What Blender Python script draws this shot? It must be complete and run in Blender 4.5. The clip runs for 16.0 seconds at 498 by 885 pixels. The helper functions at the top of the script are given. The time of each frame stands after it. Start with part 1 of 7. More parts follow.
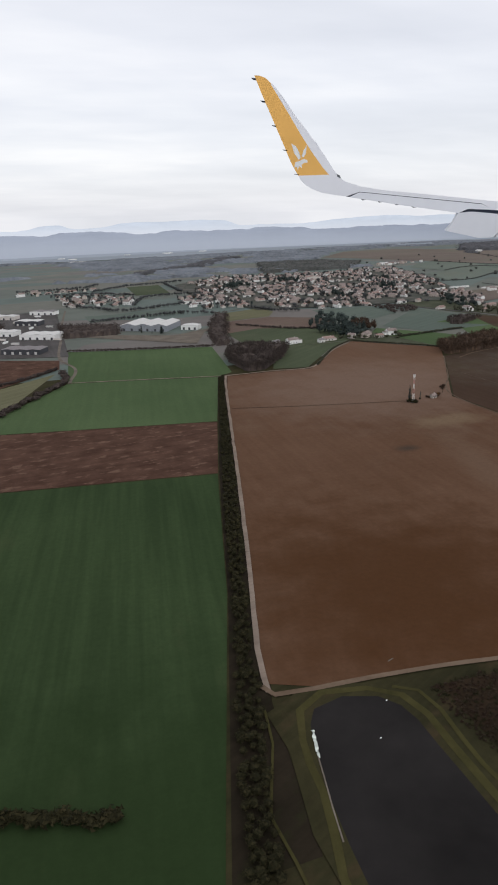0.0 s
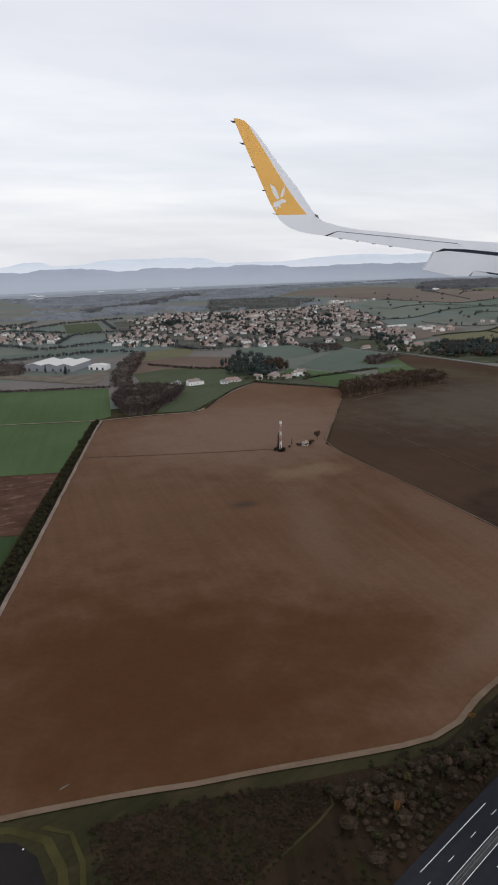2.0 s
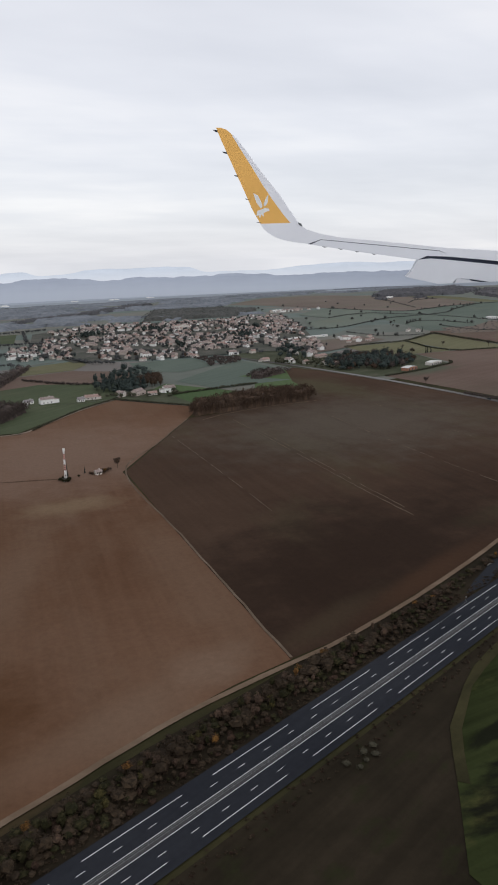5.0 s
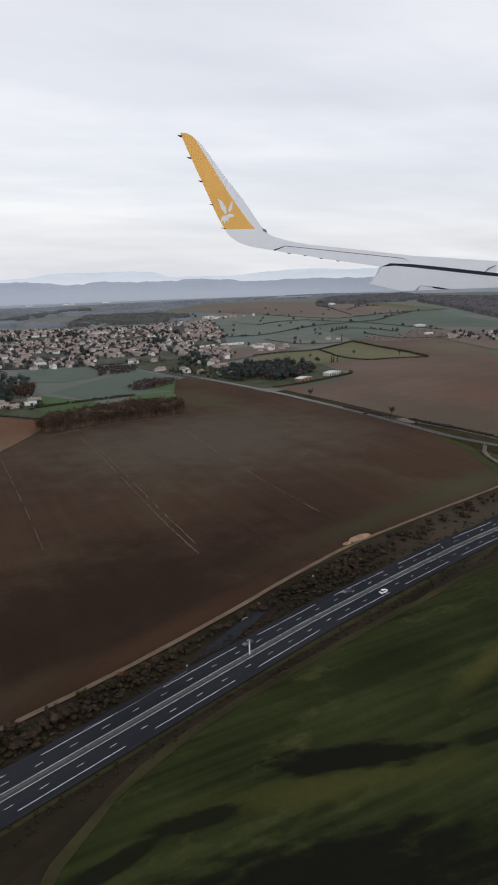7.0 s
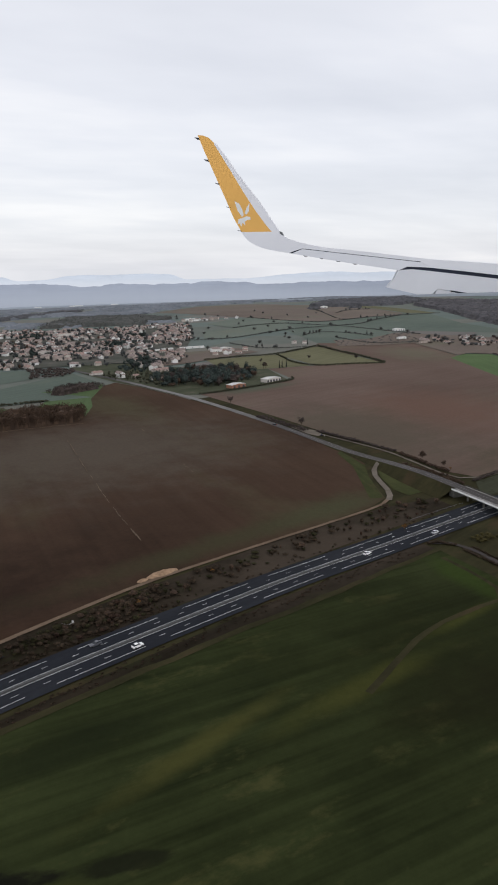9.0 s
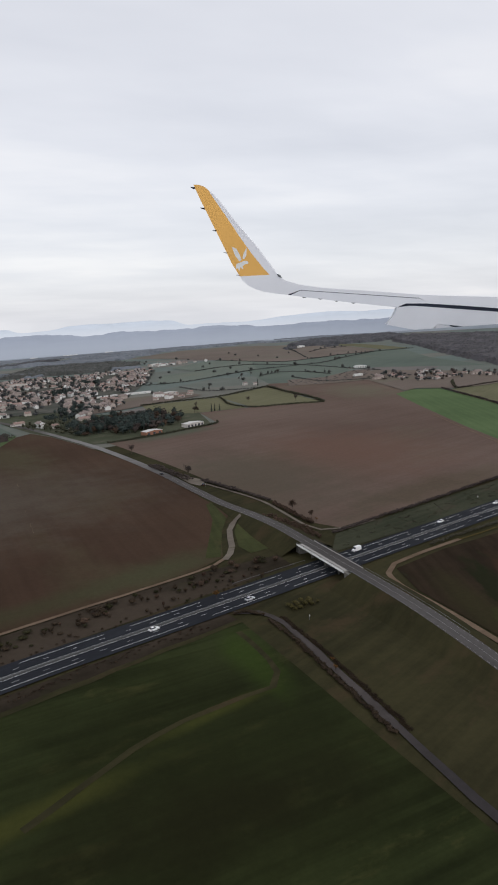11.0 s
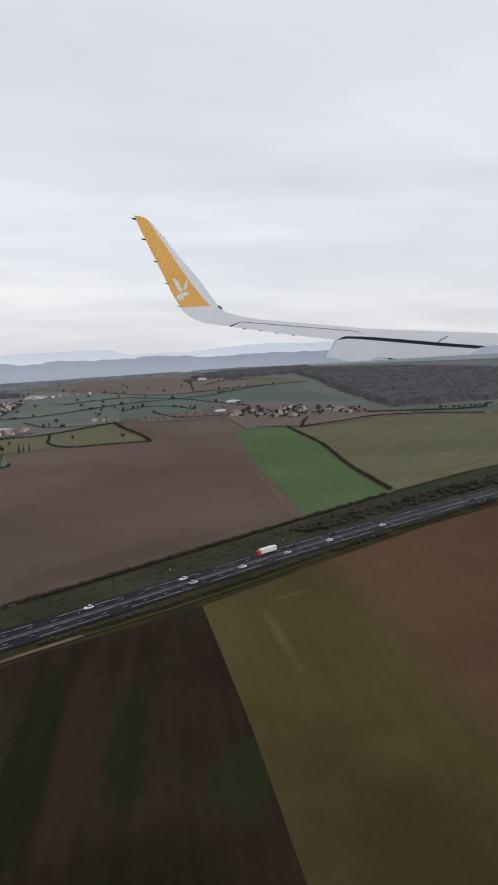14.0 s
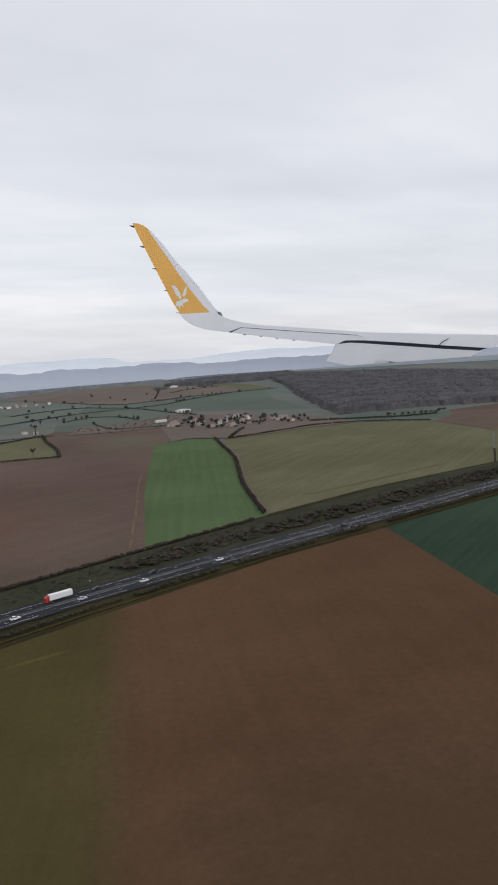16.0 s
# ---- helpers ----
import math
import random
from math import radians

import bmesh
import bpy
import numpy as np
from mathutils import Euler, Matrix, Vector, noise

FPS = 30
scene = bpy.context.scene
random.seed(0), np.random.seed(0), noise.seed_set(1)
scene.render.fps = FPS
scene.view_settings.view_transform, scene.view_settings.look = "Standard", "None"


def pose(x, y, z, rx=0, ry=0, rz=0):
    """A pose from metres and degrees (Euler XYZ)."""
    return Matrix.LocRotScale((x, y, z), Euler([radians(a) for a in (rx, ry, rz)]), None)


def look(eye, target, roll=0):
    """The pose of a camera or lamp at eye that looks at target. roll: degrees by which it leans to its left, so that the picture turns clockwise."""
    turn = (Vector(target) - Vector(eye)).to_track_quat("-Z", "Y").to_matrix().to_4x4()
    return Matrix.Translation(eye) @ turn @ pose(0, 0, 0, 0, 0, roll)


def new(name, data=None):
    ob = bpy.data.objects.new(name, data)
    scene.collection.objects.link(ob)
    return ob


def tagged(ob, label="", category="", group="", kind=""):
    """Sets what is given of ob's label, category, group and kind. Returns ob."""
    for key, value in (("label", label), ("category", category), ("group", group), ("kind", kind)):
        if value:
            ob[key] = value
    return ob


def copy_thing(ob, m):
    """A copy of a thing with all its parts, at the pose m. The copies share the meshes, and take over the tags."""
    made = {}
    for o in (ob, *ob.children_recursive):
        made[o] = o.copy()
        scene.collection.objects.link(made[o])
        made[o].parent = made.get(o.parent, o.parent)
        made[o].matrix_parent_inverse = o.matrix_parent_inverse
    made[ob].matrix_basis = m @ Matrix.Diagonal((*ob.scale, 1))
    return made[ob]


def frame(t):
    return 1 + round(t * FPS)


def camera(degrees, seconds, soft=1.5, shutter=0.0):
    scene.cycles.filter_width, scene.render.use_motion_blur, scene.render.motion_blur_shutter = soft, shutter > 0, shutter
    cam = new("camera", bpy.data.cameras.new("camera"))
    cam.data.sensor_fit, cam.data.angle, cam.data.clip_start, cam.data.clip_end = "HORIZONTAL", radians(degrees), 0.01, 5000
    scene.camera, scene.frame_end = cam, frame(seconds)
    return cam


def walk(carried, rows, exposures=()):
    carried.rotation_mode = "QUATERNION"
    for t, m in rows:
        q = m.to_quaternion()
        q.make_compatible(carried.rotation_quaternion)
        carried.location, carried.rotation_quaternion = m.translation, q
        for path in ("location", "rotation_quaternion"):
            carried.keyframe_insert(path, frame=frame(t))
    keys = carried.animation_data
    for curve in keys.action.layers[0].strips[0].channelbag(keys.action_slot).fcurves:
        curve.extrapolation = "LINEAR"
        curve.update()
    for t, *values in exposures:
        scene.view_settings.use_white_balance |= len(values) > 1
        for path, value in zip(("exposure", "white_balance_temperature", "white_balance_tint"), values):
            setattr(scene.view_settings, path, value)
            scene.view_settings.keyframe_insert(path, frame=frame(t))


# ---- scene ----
cam = camera(38.0, 16.0, 1.9)
PATH = [
    (0, (-5.999, -0.534, 40.608), (-5.332, 1.253, 40.006), -1.5),
    (0.5, (1.409, -0.077, 40.399), (2.075, 1.708, 39.791), -1.4),
    (1, (8.524, 0.341, 40.148), (9.262, 2.113, 39.586), -1.0),
    (1.5, (15.873, 0.831, 39.93), (16.582, 2.618, 39.377), -1.2),
    (2, (22.892, 0.731, 39.798), (23.611, 2.526, 39.289), -1.2),
    (2.5, (29.64, 0.434, 39.769), (30.368, 2.229, 39.271), -1.5),
    (3, (36.632, -0.123, 39.697), (37.343, 1.678, 39.195), -1.4),
    (3.5, (43.565, -0.78, 39.552), (44.277, 1.02, 39.047), -1.5),
    (3.7, (46.382, -0.853, 39.518), (47.109, 0.939, 39.009), -1.0),
    (5.8, (76.68, 0.253, 38.535), (77.427, 2.046, 38.062), -1.8),
    (6, (79.783, 0.43, 38.471), (80.534, 2.224, 38.002), -1.4),
    (6.5, (87.863, 0.799, 38.233), (88.688, 2.56, 37.765), -0.9),
    (7, (96.131, 1.43, 37.923), (96.95, 3.191, 37.448), -1.0),
    (7.5, (104.413, 1.762, 37.625), (105.259, 3.508, 37.137), -0.2),
    (8, (112.562, 1.978, 37.382), (113.406, 3.726, 36.903), -0.4),
    (8.2, (115.754, 2.023, 37.318), (116.585, 3.777, 36.838), -0.3),
    (10.3, (147.506, 1.702, 34.954), (148.225, 3.515, 34.509), -2.0),
    (10.5, (150.61, 1.78, 34.867), (151.35, 3.584, 34.425), -1.7),
    (11, (158.571, 2.154, 34.604), (159.329, 3.97, 34.25), -3.0),
    (11.5, (166.271, 2.514, 34.334), (167.052, 4.329, 34.025), -3.8),
    (12, (174.343, 3.054, 34.025), (175.181, 4.85, 33.755), -4.0),
    (12.5, (182.835, 3.577, 33.787), (183.666, 5.378, 33.525), -3.7),
    (13, (191.018, 3.808, 33.667), (191.932, 5.567, 33.399), -2.6),
    (13.5, (199.404, 3.967, 33.442), (200.299, 5.735, 33.173), -2.6),
    (14, (207.778, 4.435, 33.112), (208.674, 6.201, 32.834), -2.3),
    (14.5, (216.243, 4.94, 32.751), (217.143, 6.704, 32.475), -2.5),
    (15, (224.774, 5.441, 32.506), (225.668, 7.208, 32.222), -2.3),
    (15.5, (233.098, 5.915, 32.21), (233.975, 7.691, 31.93), -2.9),
    (16, (241.627, 6.438, 31.939), (242.508, 8.214, 31.677), -3.2),
]
walk(cam, [(t, look(eye, target, roll)) for t, eye, target, roll in PATH],
    [(0, 0.06, 6390, 12), (3.5, -0.02, 6390, 12), (8, 0.0, 6390, 12), (10.4, 0.05, 6390, 12), (11.3, -0.08, 6390, 12), (16, -0.08, 6390, 12)])

# ---- world, sun, exposure ----
UNIT = 0.25  # scene units for one metre of the real country: the whole landscape, up to the hills, stands within reach
world = bpy.data.worlds.new("overcast")
scene.world = world
world.use_nodes = True
wn, wl = world.node_tree.nodes, world.node_tree.links
wn.clear()
sky = wn.new("ShaderNodeTexSky")
sky.sky_type, sky.sun_disc = "NISHITA", False
sky.sun_elevation, sky.sun_rotation = radians(28), radians(200)
coords = wn.new("ShaderNodeTexCoord")
split = wn.new("ShaderNodeSeparateXYZ")
wl.new(coords.outputs["Generated"], split.inputs[0])


def wmath(op, a, b=None):
    n = wn.new("ShaderNodeMath")
    n.operation = op
    for i, v in enumerate((a, b)):
        if v is None:
            continue
        if isinstance(v, (int, float)):
            n.inputs[i].default_value = v
        else:
            wl.new(v, n.inputs[i])
    return n.outputs[0]


# a deck of stratus: the direction is laid onto a high flat sheet, so the banks draw together towards the horizon
height = wmath("ADD", wmath("MAXIMUM", split.outputs["Z"], 0.0), 0.16)
flat = wn.new("ShaderNodeCombineXYZ")
wl.new(wmath("DIVIDE", split.outputs["X"], height), flat.inputs[0])
wl.new(wmath("DIVIDE", split.outputs["Y"], height), flat.inputs[1])
turned = wn.new("ShaderNodeMapping")
turned.inputs["Rotation"].default_value = (0, 0, radians(28))
turned.inputs["Scale"].default_value = (0.5, 0.95, 1)
wl.new(flat.outputs[0], turned.inputs["Vector"])
bank = wn.new("ShaderNodeTexNoise")
bank.inputs["Scale"].default_value, bank.inputs["Detail"].default_value, bank.inputs["Roughness"].default_value = 1.0, 5.0, 0.52
wl.new(turned.outputs[0], bank.inputs["Vector"])
tone = wn.new("ShaderNodeValToRGB")
tone.color_ramp.elements.new(0.5)
for e, (at, c) in zip(tone.color_ramp.elements, ((0.30, (0.66, 0.675, 0.71)), (0.52, (0.765, 0.775, 0.80)), (0.70, (0.89, 0.885, 0.88)))):
    e.position, e.color = at, (*c, 1)
# thin bright and dark streaks low over the horizon
level = wn.new("ShaderNodeMapping")
level.inputs["Scale"].default_value = (1.3, 1.3, 17.0)
wl.new(coords.outputs["Generated"], level.inputs["Vector"])
thin = wn.new("ShaderNodeTexNoise")
thin.inputs["Scale"].default_value, thin.inputs["Detail"].default_value, thin.inputs["Roughness"].default_value = 1.6, 5.0, 0.55
wl.new(level.outputs[0], thin.inputs["Vector"])
low = wmath("MAXIMUM", wmath("SUBTRACT", 1.0, wmath("MULTIPLY", split.outputs["Z"], 3.2)), 0.0)
both = wmath("ADD", bank.outputs["Fac"], wmath("MULTIPLY", wmath("MULTIPLY", wmath("SUBTRACT", thin.outputs["Fac"], 0.5), low), 0.55))
wl.new(both, tone.inputs[0])
mixed = wn.new("ShaderNodeMixRGB")
mixed.inputs[0].default_value = 0.012
wl.new(tone.outputs[0], mixed.inputs[1])
wl.new(sky.outputs[0], mixed.inputs[2])
back = wn.new("ShaderNodeBackground")
back.inputs["Strength"].default_value = 1.0
wl.new(mixed.outputs[0], back.inputs["Color"])
wout = wn.new("ShaderNodeOutputWorld")
wl.new(back.outputs[0], wout.inputs[0])

sun = new("sun", bpy.data.lights.new("sun", "SUN"))
sun.data.energy, sun.data.angle, sun.data.color = 0.62, radians(25), (1.0, 0.96, 0.9)
sun.matrix_world = look((0, 0, 0), (-0.25, 0.75, -0.6))

# ---- materials ----


def srgb(r, g, b):
    return tuple(((c / 255) / 12.92 if c / 255 <= 0.04045 else ((c / 255 + 0.055) / 1.055) ** 2.4) for c in (r, g, b))


def shade(c, k):
    return tuple(v * k for v in c)


class Nodes:
    """A material's node tree with short calls."""

    def __init__(self, name, rough=0.9, metal=0.0):
        self.m = bpy.data.materials.new(name)
        self.m.use_nodes = True
        self.n, self.l = self.m.node_tree.nodes, self.m.node_tree.links
        self.b = self.n["Principled BSDF"]
        self.b.inputs["Roughness"].default_value, self.b.inputs["Metallic"].default_value = rough, metal
        self.b.inputs["Specular IOR Level"].default_value = 0.25
        self.co = self.n.new("ShaderNodeTexCoord").outputs["Object"]

    def noise(self, scale, detail=4.0, rough=0.55, stretch=None, turn=0.0):
        v = self.co
        if stretch:
            mp = self.n.new("ShaderNodeMapping")
            mp.vector_type = "TEXTURE"
            mp.inputs["Rotation"].default_value = (0, 0, radians(turn))
            mp.inputs["Scale"].default_value = stretch
            self.l.new(v, mp.inputs["Vector"])
            v = mp.outputs[0]
        t = self.n.new("ShaderNodeTexNoise")
        t.inputs["Scale"].default_value, t.inputs["Detail"].default_value, t.inputs["Roughness"].default_value = scale, detail, rough
        self.l.new(v, t.inputs["Vector"])
        return t.outputs["Fac"]

    def ramp(self, fac, stops):
        r = self.n.new("ShaderNodeValToRGB")
        while len(r.color_ramp.elements) < len(stops):
            r.color_ramp.elements.new(0.5)
        for e, (p, c) in zip(r.color_ramp.elements, stops):
            e.position, e.color = p, (*c, 1)
        self.l.new(fac, r.inputs[0])
        return r.outputs[0]

    def mix(self, a, b, fac, kind="MIX"):
        x = self.n.new("ShaderNodeMixRGB")
        x.blend_type = kind
        for i, v in ((0, fac), (1, a), (2, b)):
            if isinstance(v, (int, float)):
                x.inputs[i].default_value = v
            elif isinstance(v, tuple):
                x.inputs[i].default_value = (*v, 1)
            else:
                self.l.new(v, x.inputs[i])
        return x.outputs[0]

    def bump(self, fac, strength, distance):
        b = self.n.new("ShaderNodeBump")
        b.inputs["Strength"].default_value, b.inputs["Distance"].default_value = strength, distance
        self.l.new(fac, b.inputs["Height"])
        self.l.new(b.outputs[0], self.b.inputs["Normal"])

    def spot(self, at, size, turn=0.0, crisp=False):
        """One where a patch of that place and size lies, fading to its ragged edge."""
        mp = self.n.new("ShaderNodeMapping")
        mp.vector_type = "TEXTURE"
        mp.inputs["Location"].default_value = (*at, 0)
        mp.inputs["Rotation"].default_value = (0, 0, radians(turn))
        mp.inputs["Scale"].default_value = (*size, 1000)
        self.l.new(self.co, mp.inputs["Vector"])
        far = self.n.new("ShaderNodeVectorMath")
        far.operation = "LENGTH"
        self.l.new(mp.outputs[0], far.inputs[0])
        edge = self.n.new("ShaderNodeMath")
        edge.operation = "ADD"
        self.l.new(far.outputs["Value"], edge.inputs[0])
        self.l.new(self.noise(0.34, 6.0, 0.62, (1.5, 0.6, 1.0), turn) if crisp else self.noise(0.16, 5.0, 0.6), edge.inputs[1])
        return self.fade(edge.outputs[0], *((0.95, 1.25) if crisp else (0.6, 1.5)))

    def fade(self, value, a, b):
        r = self.n.new("ShaderNodeMapRange")
        r.interpolation_type = "SMOOTHSTEP"
        r.inputs["From Min"].default_value, r.inputs["From Max"].default_value = a, b
        r.inputs["To Min"].default_value, r.inputs["To Max"].default_value = 1.0, 0.0
        self.l.new(value, r.inputs["Value"])
        return r.outputs[0]

    def done(self, colour):
        if isinstance(colour, tuple):
            self.b.inputs["Base Color"].default_value = (*colour, 1)
        else:
            self.l.new(colour, self.b.inputs["Base Color"])
        return self.m


def field_colour(k, dark, light, accent, turn, rows=0.35, big=0.02, accent_at=0.62, sharp=0.12, tints=()):
    """The colour of tilled or sown land: broad mottling, streaks along the rows, and placed patches, some the land's
    own, some painted haze or vignetting.
    """
    broad = k.noise(big, 5.0, 0.6)
    col = k.ramp(broad, [(0.36, dark), (0.64, light)])
    streak = k.noise(0.35, 3.0, 0.6, (14.0, 0.55, 1.0), turn)
    col = k.mix(col, k.ramp(streak, [(0.38, shade(dark, 0.72)), (0.62, shade(light, 1.18))]), rows)
    patch = k.noise(big * 2.1, 6.0, 0.65, (1.6, 0.8, 1.0), turn)
    col = k.mix(col, accent, k.ramp(patch, [(accent_at, (0, 0, 0)), (accent_at + sharp, (0.8, 0.8, 0.8))]))
    for at, size, lean, tint, amount, *crisp in tints:
        part_of = k.n.new("ShaderNodeMath")
        part_of.operation = "MULTIPLY"
        part_of.inputs[1].default_value = amount
        k.l.new(k.spot(at, size, lean, bool(crisp)), part_of.inputs[0])
        col = k.mix(col, tint, part_of.outputs[0])
    return col


def field_mat(name, *look_of, beyond=None, **more):
    """Land with fine grain; beyond = (place, heading, softness, second colour's values) turns into another sowing past a line."""
    k = Nodes(name, 0.95)
    k.b.inputs["Specular IOR Level"].default_value = 0.03
    col = field_colour(k, *look_of, **more)
    if beyond:
        place, heading, soft, other = beyond
        mp = k.n.new("ShaderNodeMapping")
        mp.vector_type = "TEXTURE"
        mp.inputs["Location"].default_value, mp.inputs["Rotation"].default_value = (*place, 0), (0, 0, radians(heading - 90))
        k.l.new(k.co, mp.inputs["Vector"])
        axes = k.n.new("ShaderNodeSeparateXYZ")
        k.l.new(mp.outputs[0], axes.inputs[0])
        ragged = k.n.new("ShaderNodeMath")
        ragged.operation = "MULTIPLY_ADD"
        ragged.inputs[1].default_value = soft * 1.5
        k.l.new(k.noise(0.5, 5.0, 0.65), ragged.inputs[0])
        k.l.new(axes.outputs["X"], ragged.inputs[2])
        r = k.n.new("ShaderNodeMapRange")
        r.interpolation_type = "SMOOTHSTEP"
        r.inputs["From Min"].default_value, r.inputs["From Max"].default_value = -soft * 0.25, soft * 1.75
        k.l.new(ragged.outputs[0], r.inputs["Value"])
        col = k.mix(col, field_colour(k, *other), r.outputs[0])
    grain = k.noise(1.3, 8.0, 0.78)
    col = k.mix(col, k.ramp(grain, [(0.3, (0.72, 0.72, 0.72)), (0.7, (1.25, 1.25, 1.25))]), 0.45, "MULTIPLY")
    k.bump(grain, 0.2, 0.06)
    return k.done(col)


def leaf_mat(name, stops, rough=0.85):
    """Twigs and leaves: each bit takes its own tone, each plant leans to one."""
    k = Nodes(name, rough)
    k.b.inputs["Specular IOR Level"].default_value = 0.05
    g = k.n.new("ShaderNodeNewGeometry")
    col = k.ramp(g.outputs["Random Per Island"], stops)
    col = k.mix(col, k.ramp(k.noise(0.45, 3.0), [(0.3, (0.72, 0.72, 0.72)), (0.7, (1.26, 1.23, 1.18))]), 0.7, "MULTIPLY")
    col = k.mix(col, k.ramp(k.noise(0.05, 4.0), [(0.35, (0.78, 0.77, 0.76)), (0.65, (1.2, 1.2, 1.2))]), 0.8, "MULTIPLY")
    return k.done(col)


def plain_mat(name, colour, rough=0.6, metal=0.0, scale=3.0, spread=0.18):
    k = Nodes(name, rough, metal)
    n = k.noise(scale, 5.0, 0.6)
    col = k.ramp(n, [(0.3, shade(colour, 1 - spread)), (0.7, shade(colour, 1 + spread))])
    k.bump(n, 0.15, 0.02)
    k.b.inputs["Specular IOR Level"].default_value = 0.5 if rough < 0.5 else 0.12
    return k.done(col)


# The second tone paints the window's vignetting into the nearest soil.
PALE, VIGNETTE_SOIL = (0.138, 0.091, 0.062), (0.064, 0.0292, 0.0126)
SOIL = field_mat("red_soil", (0.089, 0.0465, 0.0265), (0.130, 0.0755, 0.048), (0.133, 0.088, 0.060), 86, 0.10, 0.014, 0.54, 0.28, (
    # The patch at (84, 150) is haze over the far end, put into the colour.
    ((36, 62), (36, 44), 0, VIGNETTE_SOIL, 0.95), ((60, 60), (18, 16), 0, VIGNETTE_SOIL, 0.7), ((84, 150), (52, 46), 0, (0.158, 0.107, 0.080), 0.75), ((90, 84), (7, 40), 0, PALE, 0.45), ((70, 92), (6, 28), -15, PALE, 0.5), ((81, 117), (13, 6), 0, (0.165, 0.118, 0.072), 0.6),
    ((74, 55.4), (21, 4), 22, PALE, 0.5), ((63.5, 104.6), (3.6, 2.6), 0, (0.045, 0.036, 0.028), 0.8), ((85, 61), (7, 5), 30, (0.165, 0.115, 0.082), 0.45)))
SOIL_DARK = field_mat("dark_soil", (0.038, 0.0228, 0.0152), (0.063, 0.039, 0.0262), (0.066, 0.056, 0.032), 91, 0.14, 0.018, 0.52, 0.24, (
    # First patch paints near vignetting into the soil, the (154, 150) one far haze.
    ((114, 78), (58, 30), 24, (0.0215, 0.0132, 0.0092), 0.9), ((172, 196), (14, 34), 12, (0.066, 0.060, 0.034), 0.6), ((154, 150), (60, 46), 10, (0.082, 0.068, 0.053), 0.75), ((165, 90.5), (42, 4.5), 17, (0.044, 0.042, 0.022), 0.75), ((184, 96), (20, 7), 17, (0.056, 0.057, 0.030), 0.65), ((118, 69), (24, 3.2), 24, (0.054, 0.029, 0.017), 0.75), ((100, 63.5), (14, 3), 25, (0.050, 0.036, 0.022), 0.6)))
SOIL_GREY = field_mat("grey_brown_soil", (0.097, 0.066, 0.053), (0.137, 0.099, 0.081), (0.118, 0.104, 0.072), 20, 0.12, 0.014, 0.54, 0.25, (((220, 208), (24, 8), 20, (0.066, 0.086, 0.058), 0.7), ((248, 155), (34, 46), -15, (0.116, 0.066, 0.048), 0.7), ((318, 262), (20, 40), -20, (0.120, 0.116, 0.078), 0.6), ((240, 112), (34, 10), 16, (0.074, 0.058, 0.039), 0.75), ((218, 142), (28, 50), 0, (0.078, 0.066, 0.048), 0.75)))
SOIL_ROUGH = field_mat("ploughed_clods", (0.050, 0.026, 0.018), (0.092, 0.051, 0.036), (0.140, 0.086, 0.061), 5, 0.22, 0.22, 0.55, 0.09)
# The dark patch paints window vignetting into the nearest crop.
CROP = field_mat("winter_crop", (0.025, 0.042, 0.017), (0.036, 0.057, 0.0235), (0.050, 0.058, 0.027), 78, 0.30, 0.02, 0.58, 0.2, (((0, 36), (34, 30), 0, (0.019, 0.033, 0.012), 0.85),))
CROP_BRIGHT = field_mat("young_wheat", (0.052, 0.082, 0.036), (0.073, 0.107, 0.049), (0.090, 0.108, 0.056), 78, 0.12, 0.02, 0.60, 0.2)
CROP_FRESH = field_mat("fresh_wheat", (0.066, 0.102, 0.044), (0.092, 0.134, 0.060), (0.110, 0.134, 0.070), 68, 0.14, 0.02, 0.60, 0.2)
# Distant crop: haze is greyed and paled into its green.
CROP_BLUE = field_mat("hazed_green_crop", (0.088, 0.110, 0.092), (0.116, 0.138, 0.116), (0.130, 0.136, 0.104), 30, 0.15, 0.015, 0.58, 0.2)
PASTURE = field_mat("dull_pasture", (0.052, 0.064, 0.037), (0.070, 0.084, 0.049), (0.084, 0.086, 0.056), 40, 0.18, 0.02, 0.56, 0.2)
MEADOW = field_mat("olive_meadow", (0.102, 0.100, 0.058), (0.134, 0.129, 0.076), (0.158, 0.142, 0.094), 35, 0.18, 0.02, 0.56, 0.2)
OLIVE = field_mat("stubble_green", (0.057, 0.0435, 0.0145), (0.078, 0.060, 0.0205), (0.092, 0.074, 0.025), 70, 0.10, 0.03, 0.58, 0.2)
BANK_GRASS = field_mat("yellowed_grass", (0.036, 0.034, 0.013), (0.058, 0.052, 0.020), (0.070, 0.058, 0.026), 70, 0.2, 0.2, 0.55, 0.2)
SOWN = field_mat("sown_land", (0.062, 0.049, 0.019), (0.084, 0.067, 0.026), (0.096, 0.078, 0.031), 70, 0.10, 0.03, 0.58, 0.2, (
    ((245.4, 73), (13, 0.9), 74, (0.110, 0.102, 0.034), 0.6), ((253, 83.3), (5, 0.7), 8, (0.110, 0.102, 0.034), 0.5), ((236, 36), (13, 22), 0, (0.040, 0.028, 0.012), 0.8), ((262, 58), (16, 26), -17, (0.096, 0.072, 0.034), 0.5)),
    beyond=((250.6, 46.5), 73.1, 2.6, ((0.073, 0.041, 0.0225), (0.106, 0.063, 0.037), (0.092, 0.068, 0.036), 75, 0.06, 0.02, 0.58, 0.25, (((268, 40), (26, 22), 0, (0.066, 0.040, 0.024), 0.7),))))
